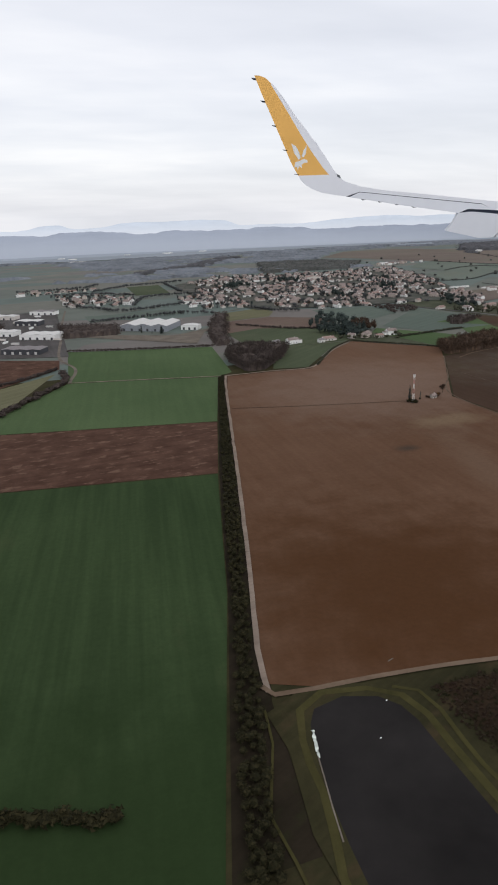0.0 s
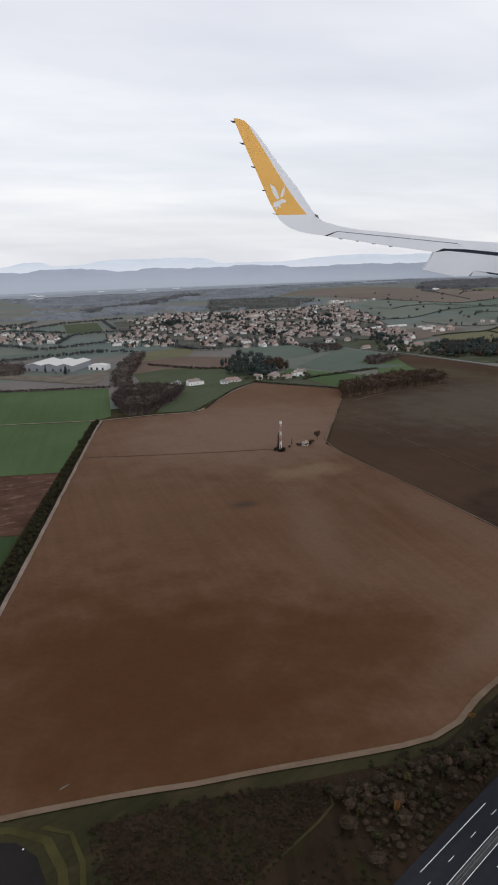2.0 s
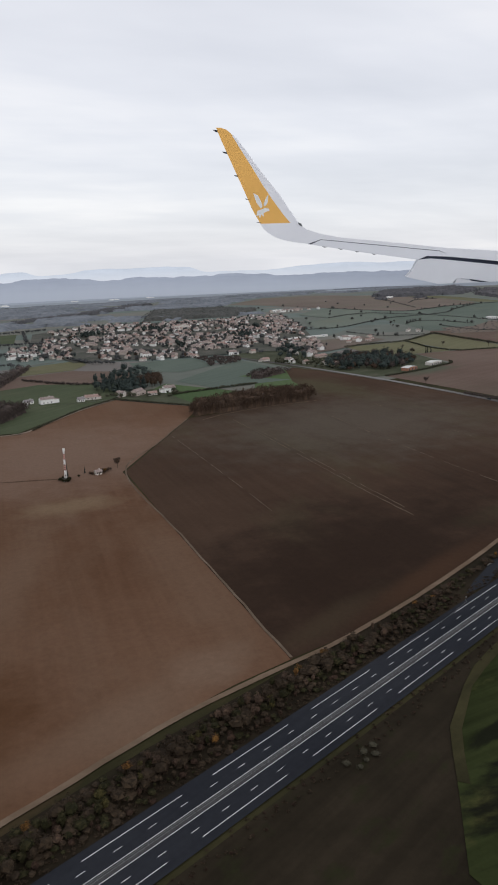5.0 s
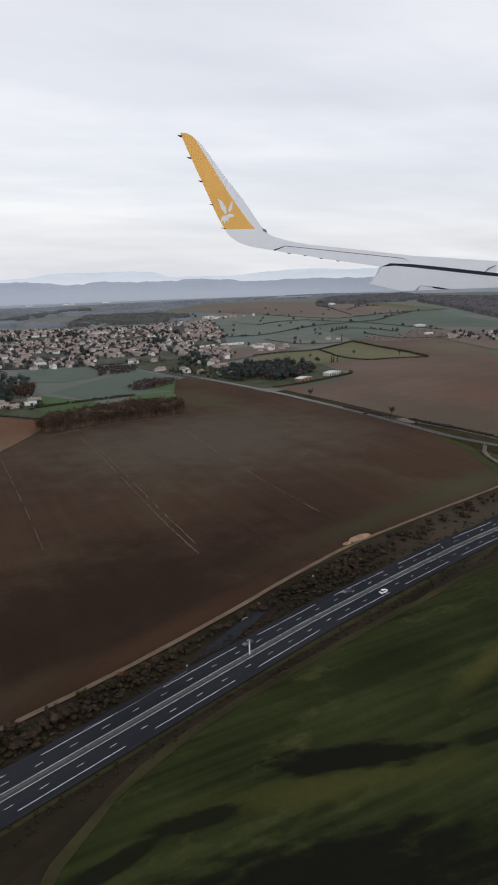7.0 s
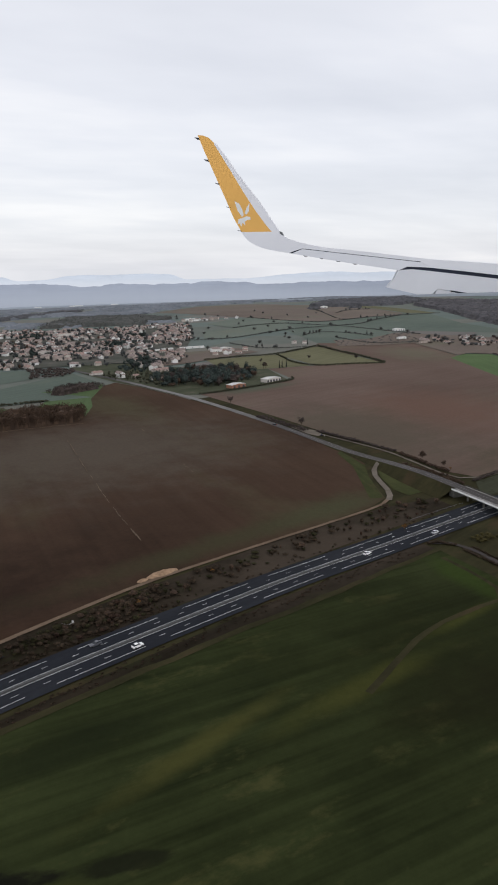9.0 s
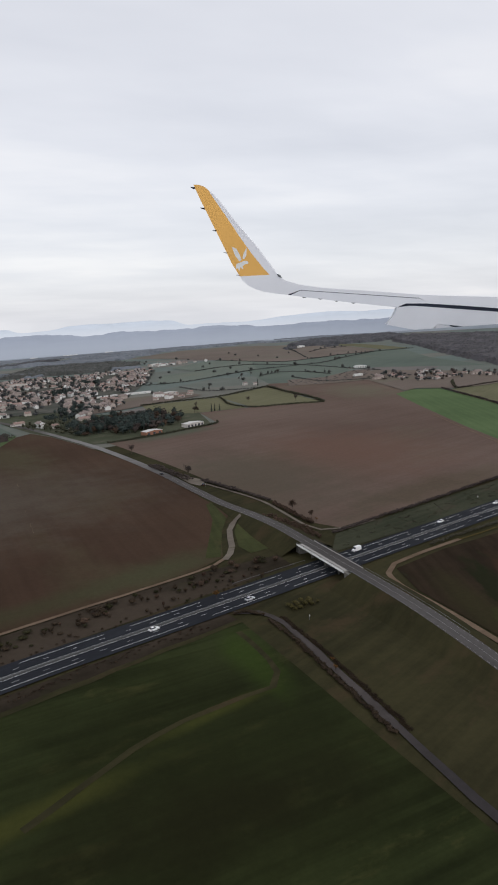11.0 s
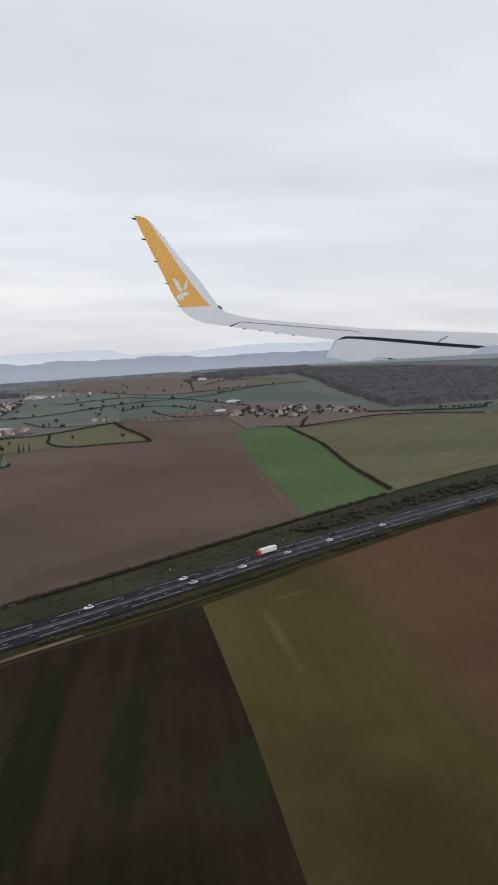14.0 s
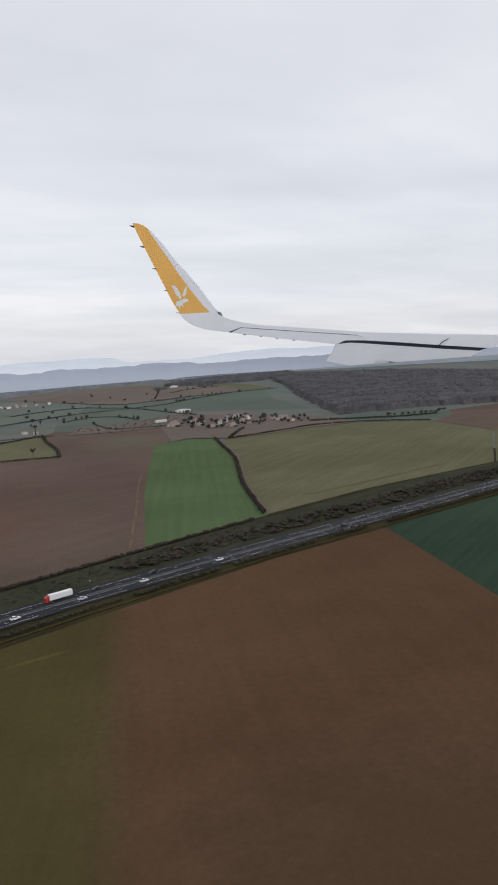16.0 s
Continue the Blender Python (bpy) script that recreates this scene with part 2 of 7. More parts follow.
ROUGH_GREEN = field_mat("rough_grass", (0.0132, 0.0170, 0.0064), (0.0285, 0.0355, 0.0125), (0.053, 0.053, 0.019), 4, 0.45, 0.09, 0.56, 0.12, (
    ((174, 52), (32, 26), 0, (0.0125, 0.0145, 0.005), 0.7), ((136, 53.4), (18, 3.0), 9, (0.0115, 0.015, 0.006), 0.75), ((173, 45.5), (19, 7.5), -3, (0.0125, 0.0125, 0.0052), 0.8), ((121.5, 41), (17, 2.4), -12, (0.046, 0.046, 0.013), 0.8),
    ((112, 32.2), (27, 9.4), -3, (0.0075, 0.0080, 0.0055), 0.95, 1), ((104, 41), (6.5, 1.5), 14, (0.0085, 0.0095, 0.0055), 0.9, 1), ((110.5, 42.3), (6, 1.4), -4, (0.0085, 0.0095, 0.0055), 0.9, 1), ((101, 46.4), (5, 1.2), 20, (0.010, 0.011, 0.006), 0.7, 1),
    ((124, 43.2), (11.5, 2.6), -15, (0.0075, 0.0075, 0.0052), 0.95, 1), ((135.5, 40.4), (5, 1.4), -8, (0.009, 0.010, 0.0055), 0.8, 1), ((144.5, 49.5), (15, 1.9), 23, (0.056, 0.055, 0.016), 0.75), ((160, 51), (14, 2.2), 14, (0.048, 0.050, 0.013), 0.7), ((177, 57.8), (9, 1.4), 15, (0.048, 0.052, 0.013), 0.7),
    ((184, 66), (3.2, 11), 0, (0.030, 0.048, 0.010), 0.7)))
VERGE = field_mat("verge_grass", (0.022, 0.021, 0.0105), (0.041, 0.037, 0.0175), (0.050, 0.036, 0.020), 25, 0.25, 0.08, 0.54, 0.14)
SCRUB = field_mat("heath", (0.017, 0.0115, 0.007), (0.033, 0.022, 0.0135), (0.020, 0.023, 0.0085), 75, 0.3, 0.10, 0.55, 0.1)
FALLOW = field_mat("weedy_brown_fallow", (0.0180, 0.0125, 0.0078), (0.032, 0.0220, 0.0138), (0.022, 0.023, 0.0105), 70, 0.30, 0.07, 0.56, 0.12, (
    ((212.4, 66), (17, 3.6), 76, (0.030, 0.027, 0.012), 0.75), ((215.6, 62), (27, 3.6), 70, (0.0125, 0.0150, 0.0062), 0.85, 1), ((219.5, 62), (28, 2.6), 70, (0.036, 0.0215, 0.0130), 0.85, 1), ((211.5, 58), (9, 1.8), 74, (0.033, 0.035, 0.013), 0.7, 1),
    ((223.3, 60), (16, 3.0), 70, (0.0150, 0.0180, 0.0075), 0.8, 1), ((226.4, 66), (9, 1.6), 72, (0.0150, 0.0180, 0.0075), 0.6, 1), ((230, 51.5), (7, 4), 60, (0.019, 0.028, 0.012), 0.75, 1), ((236, 70), (14, 4), 72, (0.020, 0.0125, 0.0088), 0.7), ((216, 40), (14, 12), 0, (0.0085, 0.0078, 0.0045), 0.8)))
BANK = field_mat("grey_green_bank", (0.030, 0.034, 0.021), (0.048, 0.050, 0.032), (0.055, 0.046, 0.033), 18, 0.25, 0.10, 0.54, 0.14)
GRAVEL_PALE = field_mat("pale_gravel", (0.175, 0.137, 0.110), (0.255, 0.205, 0.166), (0.14, 0.115, 0.085), 0, 0.2, 0.2, 0.60)
GRAVEL = field_mat("gravel", (0.112, 0.078, 0.053), (0.162, 0.118, 0.084), (0.10, 0.080, 0.050), 0, 0.2, 0.2, 0.60)
TRACK_GREY = field_mat("grey_gravel", (0.1120, 0.0945, 0.0770), (0.1610, 0.1400, 0.1155), (0.0840, 0.0770, 0.0490), 0, 0.2, 0.2, 0.60)
# The pale patch puts haze into the asphalt's far eastern stretch.
ASPHALT = field_mat("asphalt", (0.0175, 0.0193, 0.024), (0.0255, 0.0274, 0.0323), (0.035, 0.035, 0.039), 23, 0.2, 0.05, 0.64, 0.12, (((345, 115), (150, 60), 10, (0.050, 0.051, 0.057), 0.85),))
ASPHALT_WORN = field_mat("worn_asphalt", (0.066, 0.061, 0.059), (0.094, 0.088, 0.085), (0.056, 0.053, 0.052), 88, 0.2, 0.05, 0.62, 0.12, (((196, 205), (34, 66), 0, (0.215, 0.21, 0.205), 0.85),))
GRASS = field_mat("lank_grass", (0.029, 0.034, 0.0135), (0.050, 0.055, 0.022), (0.060, 0.053, 0.024), 80, 0.3, 0.10, 0.54, 0.14)
RUT = field_mat("dark_rutted_earth", (0.044, 0.038, 0.036), (0.070, 0.061, 0.058), (0.042, 0.037, 0.028), 85, 0.3, 0.12, 0.55, 0.12, (((190, 38), (6, 16), 0, (0.034, 0.031, 0.032), 0.8),))
WHEEL = field_mat("turned_red_soil", (0.085, 0.062, 0.044), (0.125, 0.095, 0.070), (0.165, 0.13, 0.10), 90, 0.2, 0.2, 0.55)
DEAD_GRASS = field_mat("dead_grass", (0.0140, 0.0116, 0.0076), (0.027, 0.0210, 0.0140), (0.020, 0.021, 0.0095), 25, 0.3, 0.10, 0.55, 0.1, (((174, 81), (38, 14), 17, (0.058, 0.045, 0.034), 0.85),))
LINE = plain_mat("road_paint", (0.66, 0.66, 0.65), 0.6, 0, 2.0, 0.1)
LINE_WORN = plain_mat("worn_road_paint", (0.27, 0.265, 0.26), 0.7, 0, 2.0, 0.25)
STEEL = plain_mat("galvanised_steel", (0.15, 0.155, 0.16), 0.6, 0.3, 4.0, 0.15)
CONCRETE = plain_mat("concrete", (0.33, 0.32, 0.30), 0.85, 0, 3.0, 0.15)
WHITE = plain_mat("white_paint", (0.78, 0.78, 0.76), 0.45, 0, 3.0, 0.06)
CREAM = plain_mat("cream_render", (0.57, 0.535, 0.50), 0.9, 0, 4.0, 0.12)
BEIGE = plain_mat("beige_render", (0.51, 0.465, 0.42), 0.9, 0, 4.0, 0.12)
PINK = plain_mat("ochre_render", (0.45, 0.385, 0.345), 0.9, 0, 4.0, 0.12)
TILE_RED = plain_mat("roman_tiles", (0.275, 0.195, 0.170), 0.85, 0, 3.0, 0.35)
TILE_BROWN = plain_mat("weathered_tiles", (0.24, 0.195, 0.178), 0.85, 0, 3.0, 0.35)
TILE_GREY = plain_mat("grey_tiles", (0.20, 0.185, 0.185), 0.85, 0, 3.0, 0.3)
SHEET = plain_mat("pale_roof_sheet", (0.54, 0.53, 0.51), 0.5, 0.1, 2.0, 0.1)
CLADDING = plain_mat("grey_cladding", (0.25, 0.265, 0.29), 0.6, 0, 2.0, 0.12)
DARK_WALL = plain_mat("dark_cladding", (0.06, 0.062, 0.07), 0.6, 0, 2.0, 0.2)
BRICK = plain_mat("brick_wall", (0.30, 0.15, 0.10), 0.9, 0, 5.0, 0.2)
GLASS = plain_mat("dark_glass", (0.02, 0.024, 0.03), 0.08, 0, 1.0, 0.1)
RUBBER = plain_mat("rubber", (0.015, 0.015, 0.015), 0.8, 0, 3.0, 0.2)
RED = plain_mat("red_paint", (0.42, 0.03, 0.025), 0.4, 0, 3.0, 0.1)
BARK = plain_mat("bark", (0.07, 0.055, 0.042), 0.95, 0, 6.0, 0.3)
POND_MUD = plain_mat("pond_liner", (0.0155, 0.0138, 0.0132), 0.95, 0, 0.12, 0.4)
SAND = plain_mat("sandy_spoil", (0.27, 0.18, 0.115), 0.95, 0, 2.0, 0.35)
TWIGS = leaf_mat("bare_twigs", [(0.0, (0.046, 0.038, 0.036)), (0.6, (0.063, 0.051, 0.047)), (1.0, (0.082, 0.066, 0.058))])
RUSSET = leaf_mat("russet_leaves", [(0.0, (0.044, 0.031, 0.024)), (0.7, (0.066, 0.045, 0.033)), (1.0, (0.090, 0.060, 0.041))])
ORANGE = leaf_mat("orange_leaves", [(0.0, (0.070, 0.038, 0.016)), (0.6, (0.135, 0.068, 0.024)), (1.0, (0.20, 0.11, 0.03))])
EVERGREEN = leaf_mat("evergreen_needles", [(0.0, (0.027, 0.037, 0.036)), (0.6, (0.040, 0.053, 0.050)), (1.0, (0.058, 0.072, 0.065))])
HEDGE = leaf_mat("hedge_leaves", [(0.0, (0.038, 0.042, 0.029)), (0.6, (0.058, 0.060, 0.041)), (1.0, (0.080, 0.075, 0.052))])
IVY = leaf_mat("thicket_leaves", [(0.0, (0.0135, 0.0135, 0.007)), (0.6, (0.025, 0.024, 0.0115)), (1.0, (0.040, 0.035, 0.0175))])
BRUSH = leaf_mat("dark_brush", [(0.0, (0.023, 0.0172, 0.0125)), (0.6, (0.037, 0.0275, 0.019)), (1.0, (0.055, 0.039, 0.0255))])
BELT = leaf_mat("olive_scrub", [(0.0, (0.035, 0.035, 0.025)), (0.6, (0.052, 0.049, 0.035)), (1.0, (0.070, 0.061, 0.045))])
BANK_SCRUB = leaf_mat("bank_scrub", [(0.0, (0.034, 0.038, 0.025)), (0.6, (0.048, 0.050, 0.033)), (1.0, (0.062, 0.058, 0.040))])
CROP_DEEP = field_mat("deep_green_crop", (0.026, 0.046, 0.030), (0.040, 0.066, 0.044), (0.052, 0.066, 0.044), 30, 0.15, 0.015, 0.58, 0.2)
RUSSET_DARK = leaf_mat("dead_bracken", [(0.0, (0.022, 0.014, 0.011)), (0.6, (0.036, 0.023, 0.017)), (1.0, (0.050, 0.032, 0.022))])
# Forests, far fields, far hedges, garden trees: haze paled and blued into their colours.
FOREST = leaf_mat("hazed_winter_forest", [(0.0, (0.072, 0.071, 0.079)), (0.6, (0.082, 0.080, 0.087)), (1.0, (0.094, 0.090, 0.094))])
HAZED_FOREST = leaf_mat("hazed_skyline_forest", [(0.0, (0.070, 0.072, 0.080)), (0.6, (0.078, 0.079, 0.087)), (1.0, (0.088, 0.088, 0.094))])
HAZED_SOIL = field_mat("hazed_brown_fields", (0.125, 0.100, 0.084), (0.155, 0.128, 0.108), (0.135, 0.130, 0.095), 30, 0.1, 0.012, 0.52, 0.2)
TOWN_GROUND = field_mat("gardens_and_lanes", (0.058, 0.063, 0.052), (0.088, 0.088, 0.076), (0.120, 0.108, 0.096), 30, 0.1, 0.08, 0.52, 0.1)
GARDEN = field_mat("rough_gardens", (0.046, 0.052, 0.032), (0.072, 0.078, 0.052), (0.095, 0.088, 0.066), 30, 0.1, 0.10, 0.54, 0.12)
HAZED_GREEN = field_mat("hazed_pastures", (0.108, 0.128, 0.108), (0.135, 0.155, 0.128), (0.150, 0.150, 0.115), 30, 0.1, 0.012, 0.56, 0.2)
HAZED_HEDGE = leaf_mat("hazed_hedge_leaves", [(0.0, (0.060, 0.065, 0.064)), (0.6, (0.074, 0.077, 0.074)), (1.0, (0.094, 0.092, 0.087))])
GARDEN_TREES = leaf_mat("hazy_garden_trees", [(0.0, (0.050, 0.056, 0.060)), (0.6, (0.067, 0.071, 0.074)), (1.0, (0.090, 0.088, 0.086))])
VERGE_BUSH = leaf_mat("yellowing_leaves", [(0.0, (0.032, 0.029, 0.012)), (0.6, (0.052, 0.046, 0.018)), (1.0, (0.075, 0.062, 0.024))])
# Twigs of the valley woods with the haze put into their colour.
HAZED_TWIGS = leaf_mat("hazed_winter_woods", [(0.0, (0.132, 0.148, 0.172)), (0.6, (0.146, 0.162, 0.186)), (1.0, (0.162, 0.176, 0.198))])

# ---- ground ----


def terrain(x, y):
    """Flat farmland that falls away gently into the wide valley beyond the town."""
    d = max(0.0, y - 450 - 0.25 * min(500.0, max(0.0, x - 200)))
    return -0.000045 * d * d if d < 500 else -11.25 - 0.045 * (d - 500)


def mesh_of(name, verts, faces, material, smooth=False):
    me = bpy.data.meshes.new(name)
    me.from_pydata([tuple(v) for v in verts], [], faces)
    me.materials.append(material)
    if smooth:
        me.shade_smooth()
    me.update()
    return me


def piece(name, verts, faces, material, parent=None, label="", smooth=False):
    ob = new(name, mesh_of(name, verts, faces, material, smooth))
    if parent:
        ob.parent = parent
    return tagged(ob, label)


def part(name, bm, material, parent, label=""):
    """Links a bmesh as one mesh object under a thing or a part."""
    me = bpy.data.meshes.new(name)
    bm.to_mesh(me)
    bm.free()
    me.materials.append(material)
    ob = new(name, me)
    ob.parent = parent
    return tagged(ob, label)


LAYERS = []
FAR_LAYERS = []


def sheet(name, corners, z, material, label, category):
    """A flat parcel of land; each lies a hair above the one before."""
    if name != "ground_cover":
        z += 0.0012 * len(LAYERS)
        LAYERS.append(name)
    bm = bmesh.new()
    bm.faces.new([bm.verts.new((x, y, z)) for x, y in corners])
    bmesh.ops.triangulate(bm, faces=bm.faces[:])
    bmesh.ops.recalc_face_normals(bm, faces=bm.faces[:])
    me = bpy.data.meshes.new(name)
    bm.to_mesh(me)
    bm.free()
    if me.polygons[0].normal.z < 0:
        me.flip_normals()
    me.materials.append(material)
    return tagged(new(name, me), label, category, "", "structure")


def far_sheet(corners, material, label):
    """A parcel that follows the falling ground."""
    FAR_LAYERS.append("field")
    bm = bmesh.new()
    bm.faces.new([bm.verts.new((x, y, 0)) for x, y in corners])
    bmesh.ops.triangulate(bm, faces=bm.faces[:])
    bmesh.ops.subdivide_edges(bm, edges=bm.edges[:], cuts=7, use_grid_fill=True)
    for q in bm.verts:
        q.co.z = terrain(q.co.x, q.co.y) + 0.10 + 0.012 * len(FAR_LAYERS)
    bmesh.ops.recalc_face_normals(bm, faces=bm.faces[:])
    me = bpy.data.meshes.new("field")
    bm.to_mesh(me)
    bm.free()
    if me.polygons[0].normal.z < 0:
        me.flip_normals()
    me.materials.append(material)
    return tagged(new("field", me), label, "field", "", "structure")


def curve_through(points, step):
    """A smooth line through the points (Catmull-Rom), with a place about every step."""
    p = [Vector(q) for q in points]
    p = [2 * p[0] - p[1], *p, 2 * p[-1] - p[-2]]
    out = []
    for a, b, c, d in zip(p, p[1:], p[2:], p[3:]):
        n = max(1, round((c - b).length / step))
        for i in range(n):
            t = i / n
            out.append(0.5 * (2 * b + (c - a) * t + (2 * a - 5 * b + 4 * c - d) * t * t + (3 * b - a - 3 * c + d) * t ** 3))
    return out + [p[-2]]


def sides(line, off):
    """The line shifted sideways by off (to its left)."""
    out = []
    for i, q in enumerate(line):
        d = line[min(i + 1, len(line) - 1)] - line[max(i - 1, 0)]
        n = Vector((-d.y, d.x)).normalized()
        out.append(Vector((q.x + n.x * off, q.y + n.y * off)))
    return out


def strip(line, a, b, rise):
    """Vertices and faces of a band from a to b beside the line; rise gives the height at a place."""
    left, right = sides(line, a), sides(line, b)
    v = [(q.x, q.y, rise(q.x, q.y)) for pair in zip(left, right) for q in pair]
    return v, [(2 * i + 1, 2 * i + 3, 2 * i + 2, 2 * i) if a > b else (2 * i, 2 * i + 2, 2 * i + 3, 2 * i + 1) for i in range(len(line) - 1)]


def track(name, points, width, z, material, label, category="road", uneven=0.0):
    line = curve_through([(x, y) for x, y in points], 3.0)
    v, f = strip(line, width / 2, -width / 2, lambda x, y: z)
    if uneven:
        v = [(x + uneven * noise.noise((x * 0.5, y * 0.5, 1)), y + uneven * noise.noise((x * 0.5, y * 0.5, 7)), h) for x, y, h in v]
    return tagged(piece(name, v, f, material), label, category, "", "structure")


# the whole country in one sheet: fine near the path, coarse towards the hills
xs = [-1500, -900, -500, -250, -120, -60, 0, 60, 120, 180, 240, 300, 360, 420, 500, 600, 750, 950, 1200, 1500, 1900, 2400, 3000, 3800]
ys = [-900, -400, -150, -60, 0, 60, 120, 180, 240, 300, 360, 420, 470, 520, 570, 620, 680, 750, 830, 920, 1050, 1200, 1400, 1700, 2100, 2600, 3200, 3900, 4700]
gv = [(x, y, terrain(x, y) - 0.06) for y in ys for x in xs]
gf = [(j * len(xs) + i, j * len(xs) + i + 1, (j + 1) * len(xs) + i + 1, (j + 1) * len(xs) + i) for j in range(len(ys) - 1) for i in range(len(xs) - 1)]
k = Nodes("patchwork_country")
cells = k.n.new("ShaderNodeTexVoronoi")
cells.inputs["Scale"].default_value, cells.inputs["Randomness"].default_value = 0.024, 0.85
warp = k.n.new("ShaderNodeMapping")
warp.inputs["Rotation"].default_value, warp.inputs["Scale"].default_value = (0, 0, radians(24)), (0.55, 1.25, 1)
k.l.new(k.co, warp.inputs["Vector"])
k.l.new(warp.outputs[0], cells.inputs["Vector"])
pick = k.n.new("ShaderNodeSeparateXYZ")
k.l.new(cells.outputs["Color"], pick.inputs[0])
# Field tones muted and blued, with distance haze put into them.
col = k.ramp(pick.outputs[0], [(0.0, (0.100, 0.112, 0.094)), (0.30, (0.088, 0.114, 0.100)), (0.55, (0.120, 0.120, 0.100)), (0.75, (0.096, 0.122, 0.107)), (0.9, (0.120, 0.108, 0.098))])
for e in k.n:
    if e.type == "VALTORGB":
        e.color_ramp.interpolation = "CONSTANT"
col = k.mix(col, k.ramp(k.noise(0.06, 6.0, 0.7), [(0.3, (0.7, 0.7, 0.7)), (0.7, (1.2, 1.2, 1.2))]), 0.6, "MULTIPLY")
PATCHWORK = k.done(col)
tagged(piece("ground", gv, gf, PATCHWORK), "wide farmland of green and brown fields down to the valley", "ground", "", "structure")

# parcels, from the green fields of the start to the brown ones of the end
sheet("field", [(28.2, 106.2), (16.5, 68), (4.3, 33.4), (-3, 8), (-70, 8), (-70, 124), (-5.7, 112)], 0, CROP, "dark green winter crop with faint sowing rows", "field")
sheet("field", [(28.4, 106.6), (-5.7, 112.4), (-70, 124.4), (-70, 158), (-4.1, 145.6), (38.2, 136.2)], 0, SOIL_ROUGH, "rough ploughed red-brown strip with pale clods", "field")
sheet("field", [(38.3, 136.5), (-4.1, 146), (-16, 149), (-3.4, 160.4), (14.6, 187.2), (31.5, 183), (52.1, 177.2)], 0, CROP_BRIGHT, "bright green field of young wheat", "field")
sheet("field", [(14.8, 188), (31.5, 183.9), (53, 178), (57.4, 181.2), (64.9, 221.3), (20.7, 234.2)], 0, CROP_BRIGHT, "bright green field before the warehouses", "field")
sheet("field", [(-0.1, 229.4), (16.5, 220.9), (14.9, 207.6), (-2, 189.1), (-45, 205), (-45, 250)], 0, SOIL_ROUGH, "brown ploughed field beside the trading estate", "field")
sheet("field", [(-2.5, 188), (13, 201), (-3.4, 160.8), (-20, 150), (-60, 160), (-60, 205)], 0, MEADOW, "dull brown-green fallow behind a hedge", "field")
sheet("field", [(14.6, 51.4), (16.05, 57), (23.1, 78.4), (33.1, 110), (49.6, 162.6), (54.6, 176.8), (66.8, 176.8), (78.5, 175.6), (96, 197), (109, 208.8), (127.7, 186.1), (119.8, 173.7), (93.3, 132.8),
    (93.4, 95.8), (93.2, 58.4), (86, 56.5), (78.0, 53.5), (70, 50.0), (63, 46.9), (59.5, 45.0), (56.3, 44.1), (50, 44.7), (43, 45.9), (36, 46.9), (28.6, 48.3), (18.5, 49.4)], 0, SOIL, "large bare red-brown field with paler stains", "field")
sheet("field", [(120.4, 173.7), (150, 180), (164, 192), (167, 212), (176, 234), (182.4, 240), (187, 229), (192.8, 205.4), (200, 165.8), (202, 130), (201.4, 116), (197, 108), (192.8, 96.2), (188, 93.2), (169.9, 87.6), (148.3, 81.1),
    (136.4, 75.8), (127, 71.3), (118, 67.3), (110, 63.9), (99.4, 59.8), (93, 58.4), (93.2, 95.8), (93.9, 132.8)], 0, SOIL_DARK, "very dark freshly tilled field with pale wheel lines", "field")
sheet("field", [(202.4, 188), (205.6, 165), (207.5, 146), (212.3, 121), (212, 104), (214.2, 99.6), (234.1, 104.6), (254, 110.8), (281, 118.8), (306, 187), (319, 219), (331, 250), (346, 300), (304, 321), (296, 310),
    (293.5, 284), (293, 252), (263, 247), (242, 246.5), (238.6, 219), (236, 217), (212, 206.8), (200, 204.8)], 0, SOIL_GREY, "wide grey-brown field with a faint green edge", "field")
sheet("field", [(277, 118.2), (304.2, 126), (308.6, 140.6), (315.5, 159.8), (330.2, 194.6), (339.2, 223), (345, 243), (336, 250), (322, 241), (309.4, 209.4), (292.4, 164.4)], 0, CROP_FRESH, "fresh green strip of young wheat", "field")
sheet("field", [(304.4, 126.6), (333.2, 134), (376, 139.6), (421, 185), (427.2, 222), (411.3, 237.8), (389.7, 245.5), (357, 238.7), (346, 238), (338.8, 223), (329.8, 194.6), (315.1, 159.8), (308.2, 140.6)], 0, MEADOW, "broad olive meadow with paler worn patches", "field")
sheet("field", [(437.6, 282.5), (458, 248.4), (447, 232.8), (427.5, 222.4), (411.6, 238.2), (413, 262)], 0, CROP_BLUE, "green pasture before the forest", "field")
sheet("field", [(492, 251), (458.3, 248), (447.2, 232.4), (427.6, 221.8), (421.4, 185), (480, 190), (540, 215)], 0, SOIL_GREY, "brown ploughed field before the forest", "field")
sheet("field", [(376.6, 139.4), (421.6, 184.6), (480, 189.6), (540, 214), (600, 190), (520, 156), (440, 140)], 0, MEADOW, "olive pasture running along the motorway", "field")
sheet("field", [(289.2, 240.2), (276, 243.8), (262.6, 246.2), (264.8, 286.9), (296.6, 308)], 0.01, MEADOW, "small yellow-green meadow inside dark hedges", "field")
sheet("field", [(230.6, 283.3), (264.3, 287.1), (260.2, 247.4), (239.5, 247.3), (227.1, 257.8)], 0.01, MEADOW, "yellow-green paddock behind trees", "field")
sheet("field", [(375, 368.6), (425.6, 503.5), (504, 502), (450, 389.6), (429.6, 312.3)], 0, CROP_BLUE, "large blue-green field of winter wheat", "field")
sheet("field", [(304, 321.5), (346, 301.5), (374, 366), (424, 502), (380, 520), (330, 420)], 0, CROP_BLUE, "pale green pasture with thin hedges", "field")
